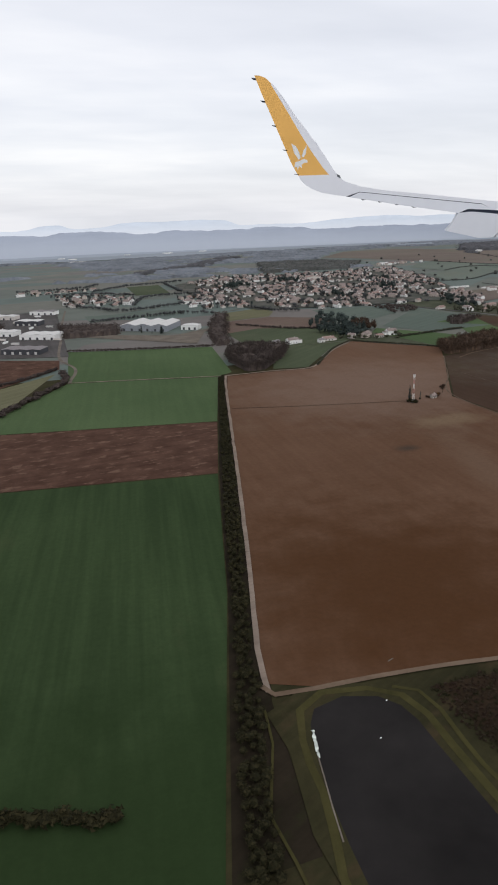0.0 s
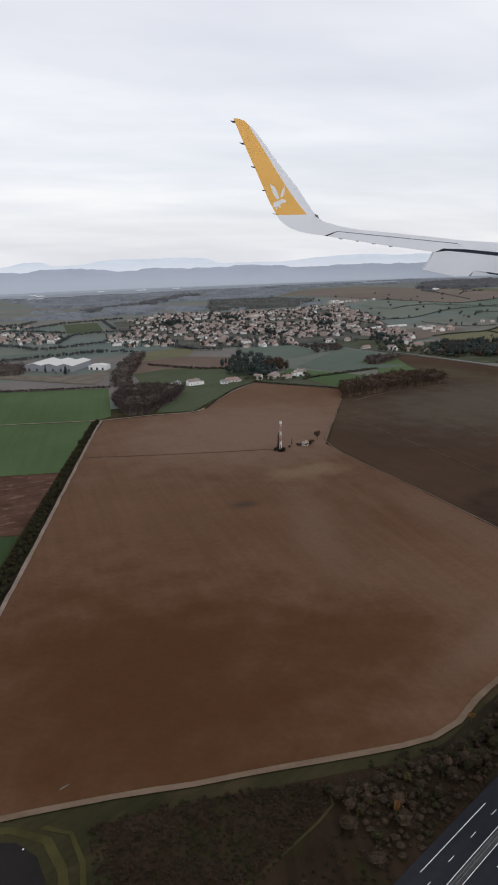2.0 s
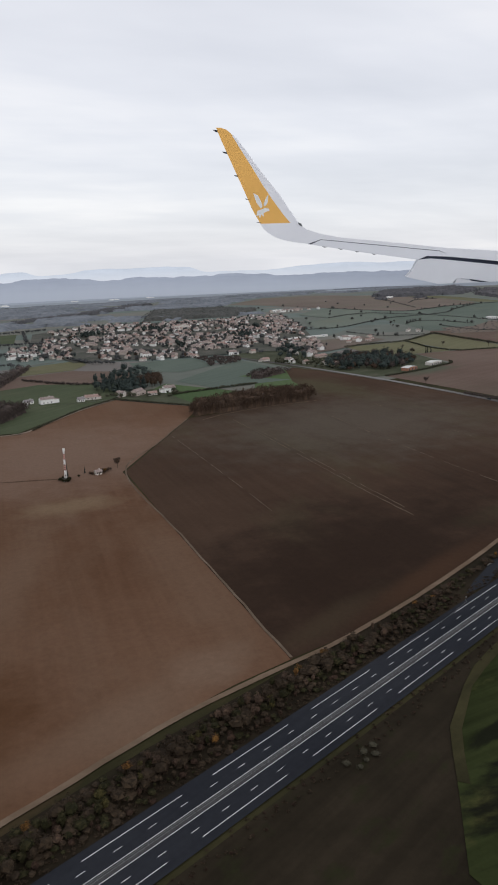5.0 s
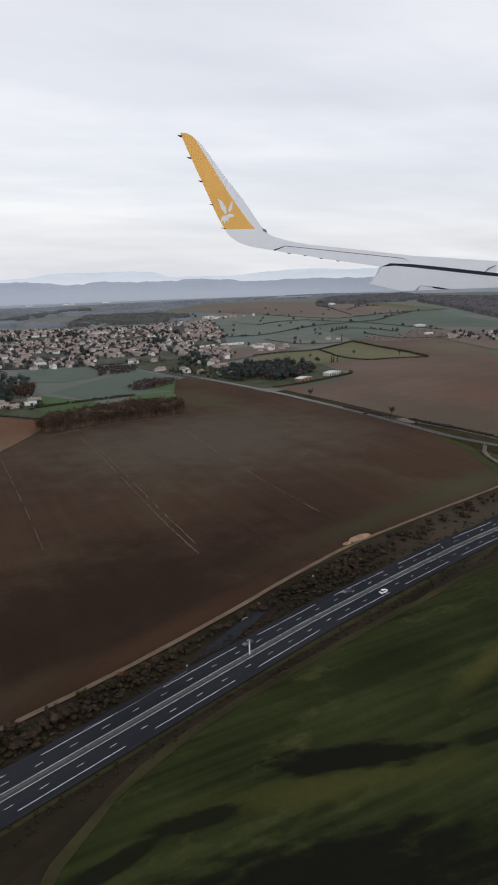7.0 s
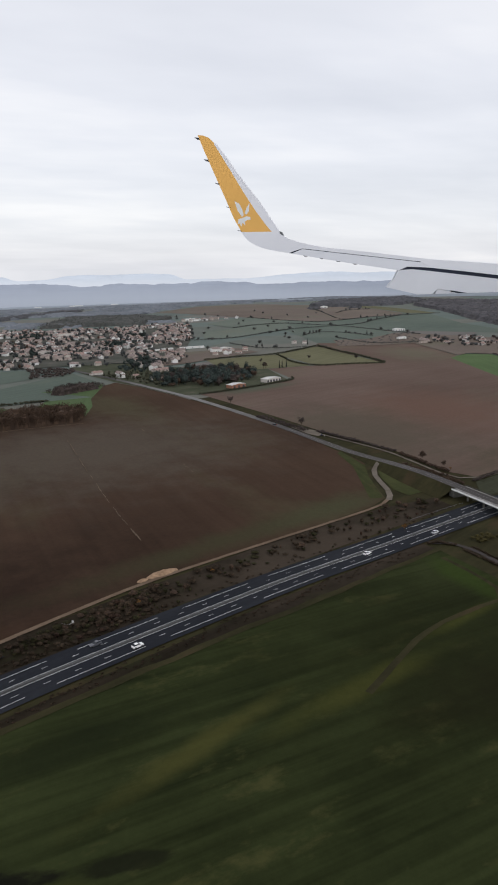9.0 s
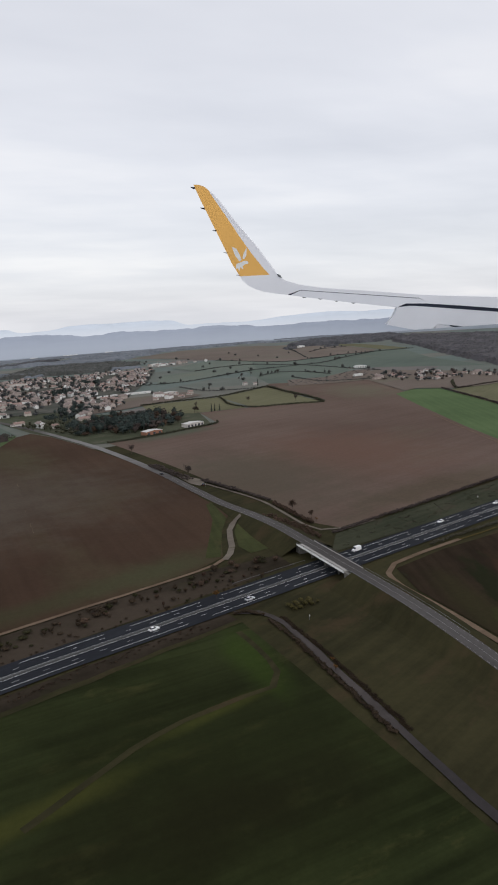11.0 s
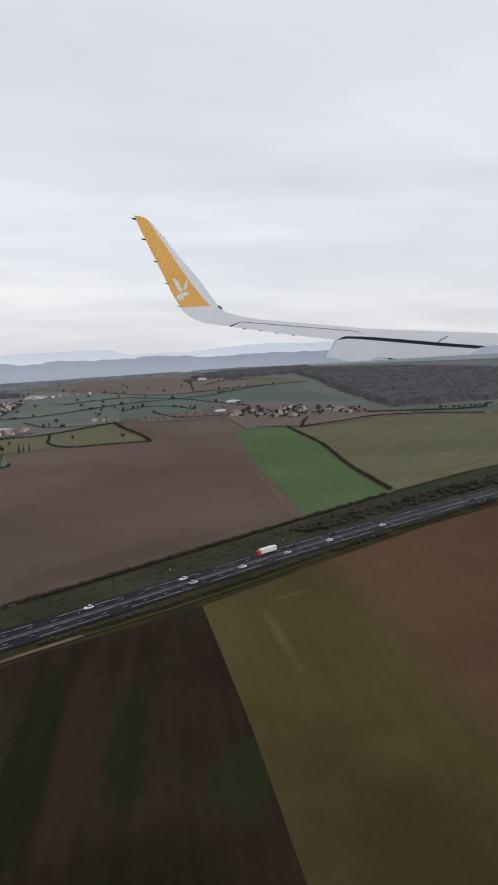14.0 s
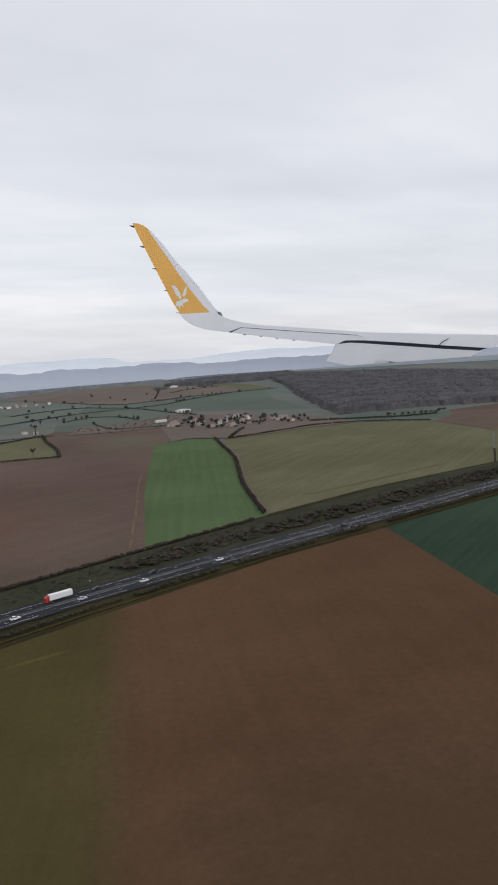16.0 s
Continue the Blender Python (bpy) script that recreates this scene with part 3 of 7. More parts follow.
far_sheet([(351, 517), (363, 476), (376, 451), (402, 459), (430, 472), (462, 480), (480, 497), (496, 566), (494, 650), (466, 760), (397, 756), (318, 650)], HAZED_SOIL, "brown hillside fields beyond the pastures")
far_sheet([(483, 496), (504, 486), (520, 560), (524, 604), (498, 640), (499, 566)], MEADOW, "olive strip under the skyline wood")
far_sheet([(304, 433), (327, 448), (350, 451), (362, 472), (351, 515), (330, 505), (300, 470)], HAZED_GREEN, "pale grey-green pasture beyond hedges")
far_sheet([(262, 372), (277, 369), (312, 393), (336, 407), (350, 448), (327, 446), (304, 430), (280, 420)], HAZED_GREEN, "pale pasture between thin hedges")
far_sheet([(318, 330), (337, 327), (366, 347), (376, 343), (367, 331), (352, 296), (326, 297), (306, 303)], HAZED_SOIL, "brown scrubby fallow beside a hamlet")
far_sheet([(345, 244), (349, 239), (362, 238), (385, 243), (404, 242), (413, 262), (400, 296), (376, 340), (367, 331), (352, 300), (340, 272), (336, 252)], HAZED_SOIL, "brown paddocks round a hamlet")
far_sheet([(330, 246), (345, 300), (354, 303), (338, 250)], HAZED_SOIL, "brown headland between two fields")
far_sheet([(222.6, 313), (260, 318), (262, 300), (247, 291), (220, 276), (207, 272), (207.7, 294)], HAZED_SOIL, "violet-brown fallow at the town's edge")
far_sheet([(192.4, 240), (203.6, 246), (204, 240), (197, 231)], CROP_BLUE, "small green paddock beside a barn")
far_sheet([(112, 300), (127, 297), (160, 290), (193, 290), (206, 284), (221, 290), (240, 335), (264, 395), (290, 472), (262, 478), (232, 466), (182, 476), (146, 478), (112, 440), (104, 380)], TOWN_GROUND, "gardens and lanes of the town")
sheet("field", [(162, 187), (166.6, 200), (168.6, 212), (177, 234), (178, 239), (157, 231), (170, 215), (156, 214), (148, 195)], 0, CROP_BRIGHT, "green corner of pasture behind the copse", "field")
sheet("garden", [(182.6, 241), (187, 230), (193, 206), (200, 205), (212, 207), (236, 217.2), (242, 247), (228, 258), (206, 272), (205, 284), (193, 290), (176, 290), (176, 270)], 0, GARDEN, "rough gardens and orchards beside the road", "garden")
sheet("garden", [(109, 209.6), (128, 187.4), (150, 196), (142, 211.4), (126, 208), (124, 222), (112, 217)], 0, GARDEN, "rough gardens beside the lane", "garden")
sheet("field", [(132, 286.5), (159.6, 285.9), (158.9, 261.6), (143, 251.4), (129.9, 260.4)], 0, CROP_BLUE, "blue-green field below the town", "field")
sheet("field", [(135, 232.5), (173.5, 269.8), (178.1, 238.9), (157, 231), (170, 215), (156, 214), (142.3, 211.3)], 0, CROP_BLUE, "blue-green field behind the copse", "field")
sheet("field", [(124.3, 221.8), (130.3, 229.4), (141.5, 211.5), (150, 196), (128.5, 187)], 0, CROP_BRIGHT, "bright green paddock beside the lane", "field")
sheet("field", [(69, 179.8), (78.3, 177.4), (95.5, 198.6), (108.5, 210), (81.7, 209.3)], 0, PASTURE, "dull green meadow below a white house", "field")
sheet("field", [(75, 210), (84, 209.4), (110, 211), (122, 240), (95, 252), (78, 246)], 0, PASTURE, "dull green pasture behind a white house", "field")
sheet("field", [(78, 244), (92, 250), (120, 238), (128, 262), (108, 277), (84, 271)], 0, SOIL_GREY, "tan fallow strip below the town", "field")
sheet("field", [(86.3, 273.4), (108.6, 278.9), (116, 292), (115.7, 306.7), (93.5, 297)], 0, MEADOW, "olive fallow west of the town", "field")
sheet("field", [(38, 299), (50, 303.5), (80.5, 308), (76, 325), (52, 320), (39, 320)], 0, CROP_BLUE, "blue-green strip behind the warehouse", "field")
sheet("field", [(77.8, 393), (97.6, 395), (104, 448), (83.4, 445)], 0, PASTURE, "green pasture between hamlet and town", "field")
sheet("field", [(92, 30), (97.7, 38.6), (101, 43), (106, 47.4), (112, 51), (120, 54.4), (133.6, 59), (151.6, 64.4), (163, 67.6), (173.7, 70.6), (186.6, 74.4), (187.4, 61), (188, 46), (188.6, 35.2), (188, 8), (96, 8)], 0, ROUGH_GREEN, "rough dark green field with scrubby hollows", "field")
sheet("field", [(190.4, 74.6), (203, 77.6), (202.5, 56), (201, 45), (196, 8), (189.8, 8), (189.8, 40), (190.2, 58)], 0, VERGE, "dull olive grass beside the road embankment", "field")
sheet("field", [(211.2, 79.6), (221.3, 82.7), (243.4, 86), (235.2, 57), (230, 40), (222, 8), (203, 8), (206.5, 38), (208.8, 58), (209.2, 72)], 0, FALLOW, "dark brown fallow with weedy green streaks", "field")
sheet("field", [(241.6, 86), (268.6, 94), (290.5, 100), (317.6, 104.8), (308, 69.3), (299, 30), (293, 8), (219.6, 8), (228.4, 40), (233.6, 57)], 0, SOWN, "olive sown field turning to bare brown soil", "field")
sheet("field", [(315.6, 104.6), (360, 113), (440, 128), (440, 8), (290.5, 8), (296.4, 30), (305.8, 69.3)], 0, CROP_DEEP, "deep blue-green field beside the motorway", "field")
sheet("verge", [(196.6, 99.4), (198.8, 106.6), (200.8, 110.4), (203.2, 112.6), (203.3, 104), (203, 96.8), (197, 95.6)], 0, GRASS, "green grass wedge between track and road bank", "grass")
sheet("verge", [(192.6, 96.4), (197.2, 108), (200.6, 114.6), (202, 126), (200.6, 125), (198.2, 115), (195.2, 108), (190.4, 97)], 0.004, GRASS, "green grass margin of a tilled field", "grass")
sheet("verge", [(206.6, 76), (207.6, 74), (207.5, 66), (207.3, 57), (206.6, 46), (205.4, 38), (203.4, 36), (204.8, 46), (206, 56), (206.6, 66)], 0.004, GRASS, "green grass strip between road and track", "grass")
sheet("field", [(28, 45.4), (36, 44.6), (47.8, 43.0), (57, 41.5), (56, 33), (46, 27), (30, 20), (27, 34)], 0, SCRUB, "brushy dark heath with brown tufts", "field")

# field lines and tracks
track("track", [(14.2, 50.2), (15.8, 57), (22.9, 78.6), (32.9, 110.2), (49.4, 162.9), (54.3, 177.3)], 0.56, 0.075, GRAVEL_PALE, "pale gravel farm track beside a thicket", "track", 0.12)
track("track", [(93, 298), (97, 302.5), (105.8, 307)], 0.9, 0.085, TRACK_GREY, "pale lane into the town", "track", 0.1)
track("track", [(14.6, 187.6), (31.5, 183.4), (54.1, 177.3)], 0.5, 0.075, GRAVEL_PALE, "thin pale path between two wheat fields", "track", 0.1)
track("track", [(54.3, 177.3), (67.1, 177.4), (78.7, 176.6), (87, 186), (96.7, 197.9), (106, 207), (114.5, 215.9)], 0.7, 0.075, GRAVEL_PALE, "pale lane bending round a meadow", "track", 0.1)
track("track", [(13.9, 51.2), (14.6, 49.7), (18.3, 49.1), (27, 48.2), (36, 46.6), (43, 45.6), (50, 44.4), (56.3, 43.8), (59.6, 44.7), (63, 46.6), (70, 49.7), (78, 53.2), (86, 55.8), (92, 57.4), (100, 59.6), (109.6, 63.2), (118.2, 66.9), (127, 71.0), (136.5, 75.6), (149, 81.0), (168.5, 86.9), (176.4, 89.1), (184, 91.3), (190.6, 93.6), (193.8, 96.2),
    (195.6, 99.6), (196.9, 103.6), (198.4, 107.9), (200.6, 111.6), (203.5, 114)], 0.64, 0.080, GRAVEL, "pale dirt track between fields and motorway planting", "track", 0.12)
track("track", [(192.6, 94.9), (194.2, 96.9), (195.7, 99.8), (197.0, 103.7), (198.5, 107.9), (200.7, 111.6), (203.5, 114.1)], 0.95, 0.086, TRACK_GREY, "wide gravel end of the track at the road", "track", 0.1)
track("track", [(205.2, 144.5), (208.6, 131), (210.4, 121), (210.3, 110), (210.1, 103.7), (211.1, 100.1), (215.3, 98.7), (221, 100.2)], 0.6, 0.080, TRACK_GREY, "gravel path beside a hedge", "track", 0.1)
track("track", [(205.0, 30), (205.9, 38.5), (207.1, 45.2), (208.0, 57.9), (208.3, 68), (208.2, 74), (209.3, 78.6), (212, 81.2), (221.3, 83.9), (226, 84.9)], 0.78, 0.080, GRAVEL, "sandy track along the fields", "track", 0.1)
track("track", [(225.6, 84.8), (232, 86.0), (243.5, 88.6), (266.9, 95.0), (290.5, 101.1), (322.2, 106.9), (360, 114.3)], 0.36, 0.078, OLIVE, "overgrown sandy track along the fields", "track", 0.3)
sheet("lay_by", [(203.2, 151), (205.2, 150), (206.9, 145), (206.2, 141), (204.6, 140), (203.6, 143)], 0.03, TRACK_GREY, "pale gravel patch where a path meets the road", "road")
track("track", [(186.8, 77.0), (189.4, 75.8), (190.7, 71.4), (190.5, 64), (190.3, 56), (190.0, 48), (189.8, 41.5), (189.8, 34), (190, 12)], 0.85, 0.075, RUT, "dark rutted lane through rough grass", "track", 0.25)
track("verge", [(97.2, 37), (101, 42.6), (106, 47.2), (112, 50.8), (120, 54.3), (133.6, 58.9), (151.6, 64.4), (163, 67.6), (173.7, 70.7), (186.6, 74.6)], 0.9, 0.07, VERGE, "pale dead grass along a field edge", "grass", 0.4)
track("track", [(160, 50), (166.9, 54.3), (171.6, 56.9), (177.2, 58.6), (183.6, 59.5), (185.2, 62), (185.5, 67), (185.3, 72)], 0.7, 0.052, VERGE, "paler grassy ridge across a rough field", "track", 0.3)
track("track", [(299.9, 188.9), (293, 171), (287, 153.4), (280, 134), (274.9, 119.8)], 0.5, 0.075, GRAVEL, "pale worn line across the brown field", "track", 0.35)
track("track", [(93.2, 58.6), (93.4, 96), (94, 132.8), (106, 152), (120, 173.7)], 0.3, 0.072, WHEEL, "pale seam between two tilled fields", "track", 0.2)


def broken_line(points, width, label, seed, gaps=0.45):
    """A wheel line in soil that comes and goes."""
    pick = random.Random(seed)
    v, f = [], []
    for q in curve_through(points, 0.9):
        if noise.noise((q.x * 0.21, q.y * 0.21, seed)) < gaps - 0.5:
            continue
        w, dx, long = width * pick.uniform(0.25, 0.8) / 2, pick.uniform(-0.07, 0.07), pick.uniform(0.5, 1.1)
        n = len(v)
        z = 0.074 + 0.0015 * (n // 4 % 9)
        v += [(q.x + dx - w, q.y - long, z), (q.x + dx + w * 0.6, q.y - long * 0.8, z), (q.x + dx + w, q.y + long, z), (q.x + dx - w * 0.5, q.y + long * 0.9, z)]
        f.append((n, n + 1, n + 2, n + 3))
    return tagged(piece("track", v, f, WHEEL), label, "track", "", "structure")


broken_line([(129.5, 166), (129.3, 140), (128.7, 118), (128.3, 100), (128.4, 88)], 0.36, "broken pale wheel line across dark soil", 1, 0.22)
broken_line([(130.5, 150), (130.2, 130), (129.6, 108), (129.4, 92)], 0.28, "fainter wheel line beside another", 2, 0.35)
broken_line([(110.5, 155.7), (110.3, 130), (110.0, 110.2), (109.7, 100)], 0.28, "faint wheel line across dark soil", 3, 0.3)
broken_line([(153, 160), (152, 135), (151.4, 110), (151.6, 92)], 0.3, "faint wheel line across dark soil", 4, 0.35)
broken_line([(171, 165), (170, 140), (169.4, 112)], 0.18, "faint wheel line across dark soil", 5, 0.6)
track("track", [(122.6, 169.8), (130, 173.7), (136.2, 175.4), (142, 176.9), (150, 177.6), (160, 178.2)], 0.3, 0.075, GRAVEL, "pale worn edge below a copse", "track", 0.2)
track("track", [(44.3, 144.6), (62, 139), (81.6, 133.6)], 0.22, 0.070, SOIL_DARK, "dark seam across bare soil", "track", 0.2)
track("track", [(346.2, 241), (340.2, 223), (331.2, 194.6), (316.4, 159.8), (309.4, 140.6), (305, 127)], 0.4, 0.075, TRACK_GREY, "narrow lane along a hedge", "track", 0.1)
track("track", [(341, 247.6), (357, 240.4), (389, 247), (411, 239.6)], 0.5, 0.075, TRACK_GREY, "pale lane at the meadow's edge", "track", 0.1)
track("track", [(320, 137), (345, 141.6), (365, 146)], 0.3, 0.075, GRAVEL, "pale worn line in the meadow", "track", 0.25)
track("track", [(45.5, 42.4), (44.9, 40.4), (38.2, 37), (33.8, 35.3), (28, 31)], 0.2, 0.075, VERGE, "thin footpath through heath", "track", 0.15)
track("track", [(15, 187.5), (19, 205), (17, 225), (22, 262), (27, 300), (34, 345)], 0.9, 0.075, TRACK_GREY, "pale street past the trading estate", "road", 0.1)

# retention basin with its grassy banks
sheet("bank", [(12.9, 47.6), (16.3, 49.2), (21, 48.8), (26, 46.6), (28.6, 44.4), (28.2, 36), (27, 20), (11, 20), (11.1, 34.7), (12.9, 42.8)], 0.01, VERGE, "dull grass bank round a basin", "bank")
track("track", [(8.4, 22), (8.9, 28), (9.2, 33), (9.0, 37.2), (12.0, 44), (12.9, 48.2)], 0.22, 0.085, BANK_GRASS, "narrow grassy track along the hedge", "track", 0.15)
track("track", [(10.0, 19), (10.6, 25), (11.6, 31), (13.4, 38), (14.4, 43.4), (15.6, 46.8), (18.4, 48.4), (22.4, 47.4), (24.8, 45.4), (25.5, 42.4), (25.2, 38.4), (25.0, 34), (24.6, 26)], 0.7, 0.075, BANK_GRASS, "yellowish grass track round a basin", "track", 0.3)
track("track", [(24.6, 46.8), (26.6, 45.2), (26.9, 42.3), (26.4, 38.7), (26.0, 35.8), (26.2, 28)], 0.42, 0.086, BANK_GRASS, "pale rut beside a basin", "track", 0.25)
track("kerb", [(14.75, 41.4), (14.1, 39.0), (13.4, 36.2), (12.7, 33.4)], 0.12, 0.088, TRACK_GREY, "grey liner edge along a basin", "edge", 0.05)
sheet("pond", [(16.9, 46.6), (19.9, 47.2), (22.8, 46), (24.0, 44.2), (24.3, 42), (24.1, 38.8), (24.0, 35.8), (23.5, 24), (12, 24), (13, 33), (13.8, 38), (14.9, 42.3), (15.8, 45)], 0.014, POND_MUD, "dark lined rain basin, nearly empty", "pond")

# ---- motorway, road and bridge ----
AXIS = curve_through([(-100, -34.8), (-40, -8.2), (0, 9.6), (20, 18.5), (40, 27.4), (57.6, 34.7), (77.4, 42.4), (97.1, 50.2), (123.4, 60.7), (137, 65.8), (161.6, 73.8), (180, 78.6), (203, 84.7), (221, 89.4), (242, 95.0), (264, 100.8), (297, 107.8), (329, 113.7), (355, 118.7), (420, 130.6), (520, 148)], 1.0)
DIST = [0.0]
for a, b in zip(AXIS, AXIS[1:]):
    DIST.append(DIST[-1] + (b - a).length)


def along(d, off=0.0):
    """The place d along the motorway and off to its left, and its heading in degrees."""
    i = next((n for n in range(len(DIST) - 1) if DIST[n + 1] >= d), len(DIST) - 2)
    a, b = AXIS[i], AXIS[i + 1]
    u = (b - a).normalized()
    q = a + u * (d - DIST[i])
    return q.x - u.y * off, q.y + u.x * off, math.degrees(math.atan2(u.y, u.x))


def near_axis(x):
    """How far along the motorway the place with that x lies."""
    i = min(range(len(AXIS)), key=lambda n: abs(AXIS[n].x - x))
    return DIST[i]


sheet("ground_cover", [(-160, -160), (600, -160), (600, 190), (440, 160), (330, 150), (215, 150), (205, 200), (150, 190), (60, 190), (-80, 200)], -0.03, VERGE, "rough dull grass under fields and roads", "grass")
sheet("ground_cover", [(40, 40), (57, 43), (64, 46), (76, 51), (92, 57), (110, 63), (128, 72), (149, 80), (168, 86.6), (188, 92), (200, 93), (200, 88), (180, 82.4), (150, 73.6), (123, 63.6), (97, 53.1), (77, 45.3), (57, 37.6), (40, 30.3)], -0.018, DEAD_GRASS, "dark leaf litter under motorway planting", "ground")
sheet("ground_cover", [(20, 14.5), (57.6, 31), (97.1, 46.6), (123.4, 57.2), (161.6, 70.4), (186, 77.4), (186.6, 74.4), (163, 66.4), (133, 57.4), (112, 49.6), (104, 44.4), (98, 37), (94, 26), (88, 8), (40, 8)], -0.018, DEAD_GRASS, "brown dead grass below the motorway", "ground")
sheet("ground_cover", [(4.6, 33), (11, 33), (14, 49), (17, 57), (24, 78), (34, 110), (55, 178), (52, 177), (38.4, 136), (28.4, 106), (16.6, 68)], -0.018, DEAD_GRASS, "dark leaf litter under a thicket", "ground")
sheet("verge", [(207, 89.6), (212, 97), (234, 103.4), (254, 109.4), (276, 116.4), (300, 123.4), (333, 132), (376, 139), (420, 147), (420, 133.6), (345, 119.6), (300, 111.2), (264, 103.6), (221, 92.6)], 0.004, BANK, "grey-green grass bank beside the motorway", "grass")
motorway = tagged(piece("road", *strip(AXIS, 2.85, -2.85, lambda x, y: 0.09), ASPHALT), "dark asphalt motorway with two lanes each way", "motorway", "", "structure")
for off in (0.36, -0.36):
    piece("edge_line", *strip(AXIS, off + 0.023, off - 0.023, lambda x, y: 0.098), LINE, motorway)
piece("median", *strip(AXIS, 0.28, -0.28, lambda x, y: 0.096), plain_mat("median_gravel", (0.055, 0.055, 0.055), 0.9, 0, 3.0, 0.2), motorway, "dark gravel median strip")


def bar(length, width):
    return [(-length / 2, -width / 2, 0), (length / 2, -width / 2, 0), (length / 2, width / 2, 0), (-length / 2, width / 2, 0)], [(0, 1, 2, 3)]


dash_mesh, long_mesh, short_mesh = (mesh_of(kind, *bar(length, width), LINE) for kind, length, width in (("lane_dash", 0.72, 0.042), ("edge_dash", 9.65, 0.05), ("edge_dash", 8.65, 0.05)))
for off, at, kind, mesh, period in ((1.23, 219.97, "lane_dash", dash_mesh, 3.2125), (-1.28, 218.9, "lane_dash", dash_mesh, 3.2125), (2.1, 225.5, "edge_dash", long_mesh, 12.85), (-2.1, 221.08, "edge_dash", long_mesh, 12.85),
                                   (1.23, 217.04, "lane_dash", dash_mesh, -2.93), (-1.28, 215.97, "lane_dash", dash_mesh, -2.93), (2.1, 213.25, "edge_dash", short_mesh, -11.75), (-2.1, 208.6, "edge_dash", short_mesh, -11.75)):
    for d in np.arange(at, DIST[-1] - 6 if period > 0 else 6, period):
        x, y, h = along(d, off)
        ob = new(kind, mesh)
        ob.parent, ob.matrix_basis = motorway, pose(x, y, 0.098, 0, 0, h)


def barrier(line, label, both=False, rise=lambda y: 0.0):
    """A steel crash barrier: a folded rail on posts, with a second rail where it stands in a median."""
    thing = tagged(new("crash_barrier"), label, "barrier")
    for off in ((0.09, -0.09) if both else (0.0,)):
        v, f = [], []
        rail = sides(line, off)
        for q in rail:
            v += [(q.x, q.y, rise(q.y) + z) for z in (0.19, 0.21, 0.235)]
        out = sides(line, off + (0.02 if off >= 0 else -0.02))
        for i in range(len(rail)):
            v[3 * i + 1] = (out[i].x, out[i].y, rise(out[i].y) + 0.21)
        for i in range(len(rail) - 1):
            f += [(3 * i, 3 * i + 3, 3 * i + 4, 3 * i + 1), (3 * i + 1, 3 * i + 4, 3 * i + 5, 3 * i + 2)]
        piece("rail", v, f, STEEL, thing)
    v, f = [], []
    for q in line[::2]:
        n = len(v)
        v += [(q.x + dx, q.y + dy, rise(q.y) + z) for z in (0.05, 0.22) for dx, dy in ((-0.02, -0.02), (0.02, -0.02), (0.02, 0.02), (-0.02, 0.02))]
        f += [(n, n + 1, n + 5, n + 4), (n + 1, n + 2, n + 6, n + 5), (n + 2, n + 3, n + 7, n + 6), (n + 3, n, n + 4, n + 7), (n + 4, n + 5, n + 6, n + 7)]
    tagged(piece("posts", v, f, STEEL, thing), kind="stuff")


barrier(AXIS, "double steel crash barrier in the motorway's median", True)
barrier(curve_through([(105.7, 56.0), (110.3, 57.6), (116.6, 60.6)], 1.0), "steel crash barrier at the motorway's shoulder")
barrier(curve_through([(190, 85.4), (197, 87.2), (202, 88.4)], 1.0), "steel crash barrier before the overbridge")


def road_height(y):
    """The country road climbs on its banks to the overbridge."""
    up = lambda a, b: (lambda t: t * t * (3 - 2 * t))(min(1.0, max(0.0, (y - a) / (b - a))))
    return 0.09 + 1.41 * up(28, 74) * (1 - up(98, 128))


LANE = curve_through([(150, -80), (174, -36), (193, 8), (199, 26), (201.4, 36), (203.2, 46), (203.9, 54), (204.3, 64), (204.35, 74), (204.35, 84), (204.35, 96), (204.2, 108), (204.0, 116), (202.6, 136.5), (200.6, 163), (195.8, 198), (190, 224), (184.5, 246), (178, 268), (170, 292)], 2.0)
road = tagged(piece("road", *strip(LANE, 1.0, -1.0, lambda x, y: road_height(y)), ASPHALT_WORN), "grey two-lane country road crossing the motorway", "road", "", "structure")
for off in (0.86, -0.86):
    edge = mesh_of("edge_dash", *bar(0.5, 0.026), LINE_WORN)
    for i, (a, b) in enumerate(zip(sides(LANE, off), sides(LANE, off)[1:])):
        for t in (0.25, 0.75):
            q = a.lerp(b, t)
            if q.y < 140:
                ob = new("edge_dash", edge)
                slope = math.degrees(math.atan2(road_height(b.y) - road_height(a.y), (b - a).length))
                ob.parent, ob.matrix_basis = road, pose(q.x, q.y, road_height(q.y) + 0.012, 0, -slope, math.degrees(math.atan2(b.y - a.y, b.x - a.x)))
piece("centre_line", *strip([q for q in LANE if 30 < q.y < 150], 0.013, -0.013, lambda x, y: road_height(y) + 0.012), LINE_WORN, road)
for a, b in ((20, 79), (91.6, 134)):
    line = [q for q in LANE if a <= q.y <= b]
    for s in (1, -1):
        inner, outer = sides(line, 1.0 * s), [sides(line, (1.0 + 0.45 + 2.0 * (road_height(q.y) - 0.09)) * s)[i] for i, q in enumerate(line)]
        v = [c for p, q in zip(inner, outer) for c in ((p.x, p.y, road_height(p.y) - 0.004), (q.x, q.y, 0.02))]
        f = [(2 * i, 2 * i + 2, 2 * i + 3, 2 * i + 1) if s < 0 else (2 * i + 1, 2 * i + 3, 2 * i + 2, 2 * i) for i in range(len(line) - 1)]
        tagged(piece("embankment", v, f, VERGE), "grassy bank carrying the country road", "embankment", "", "structure")


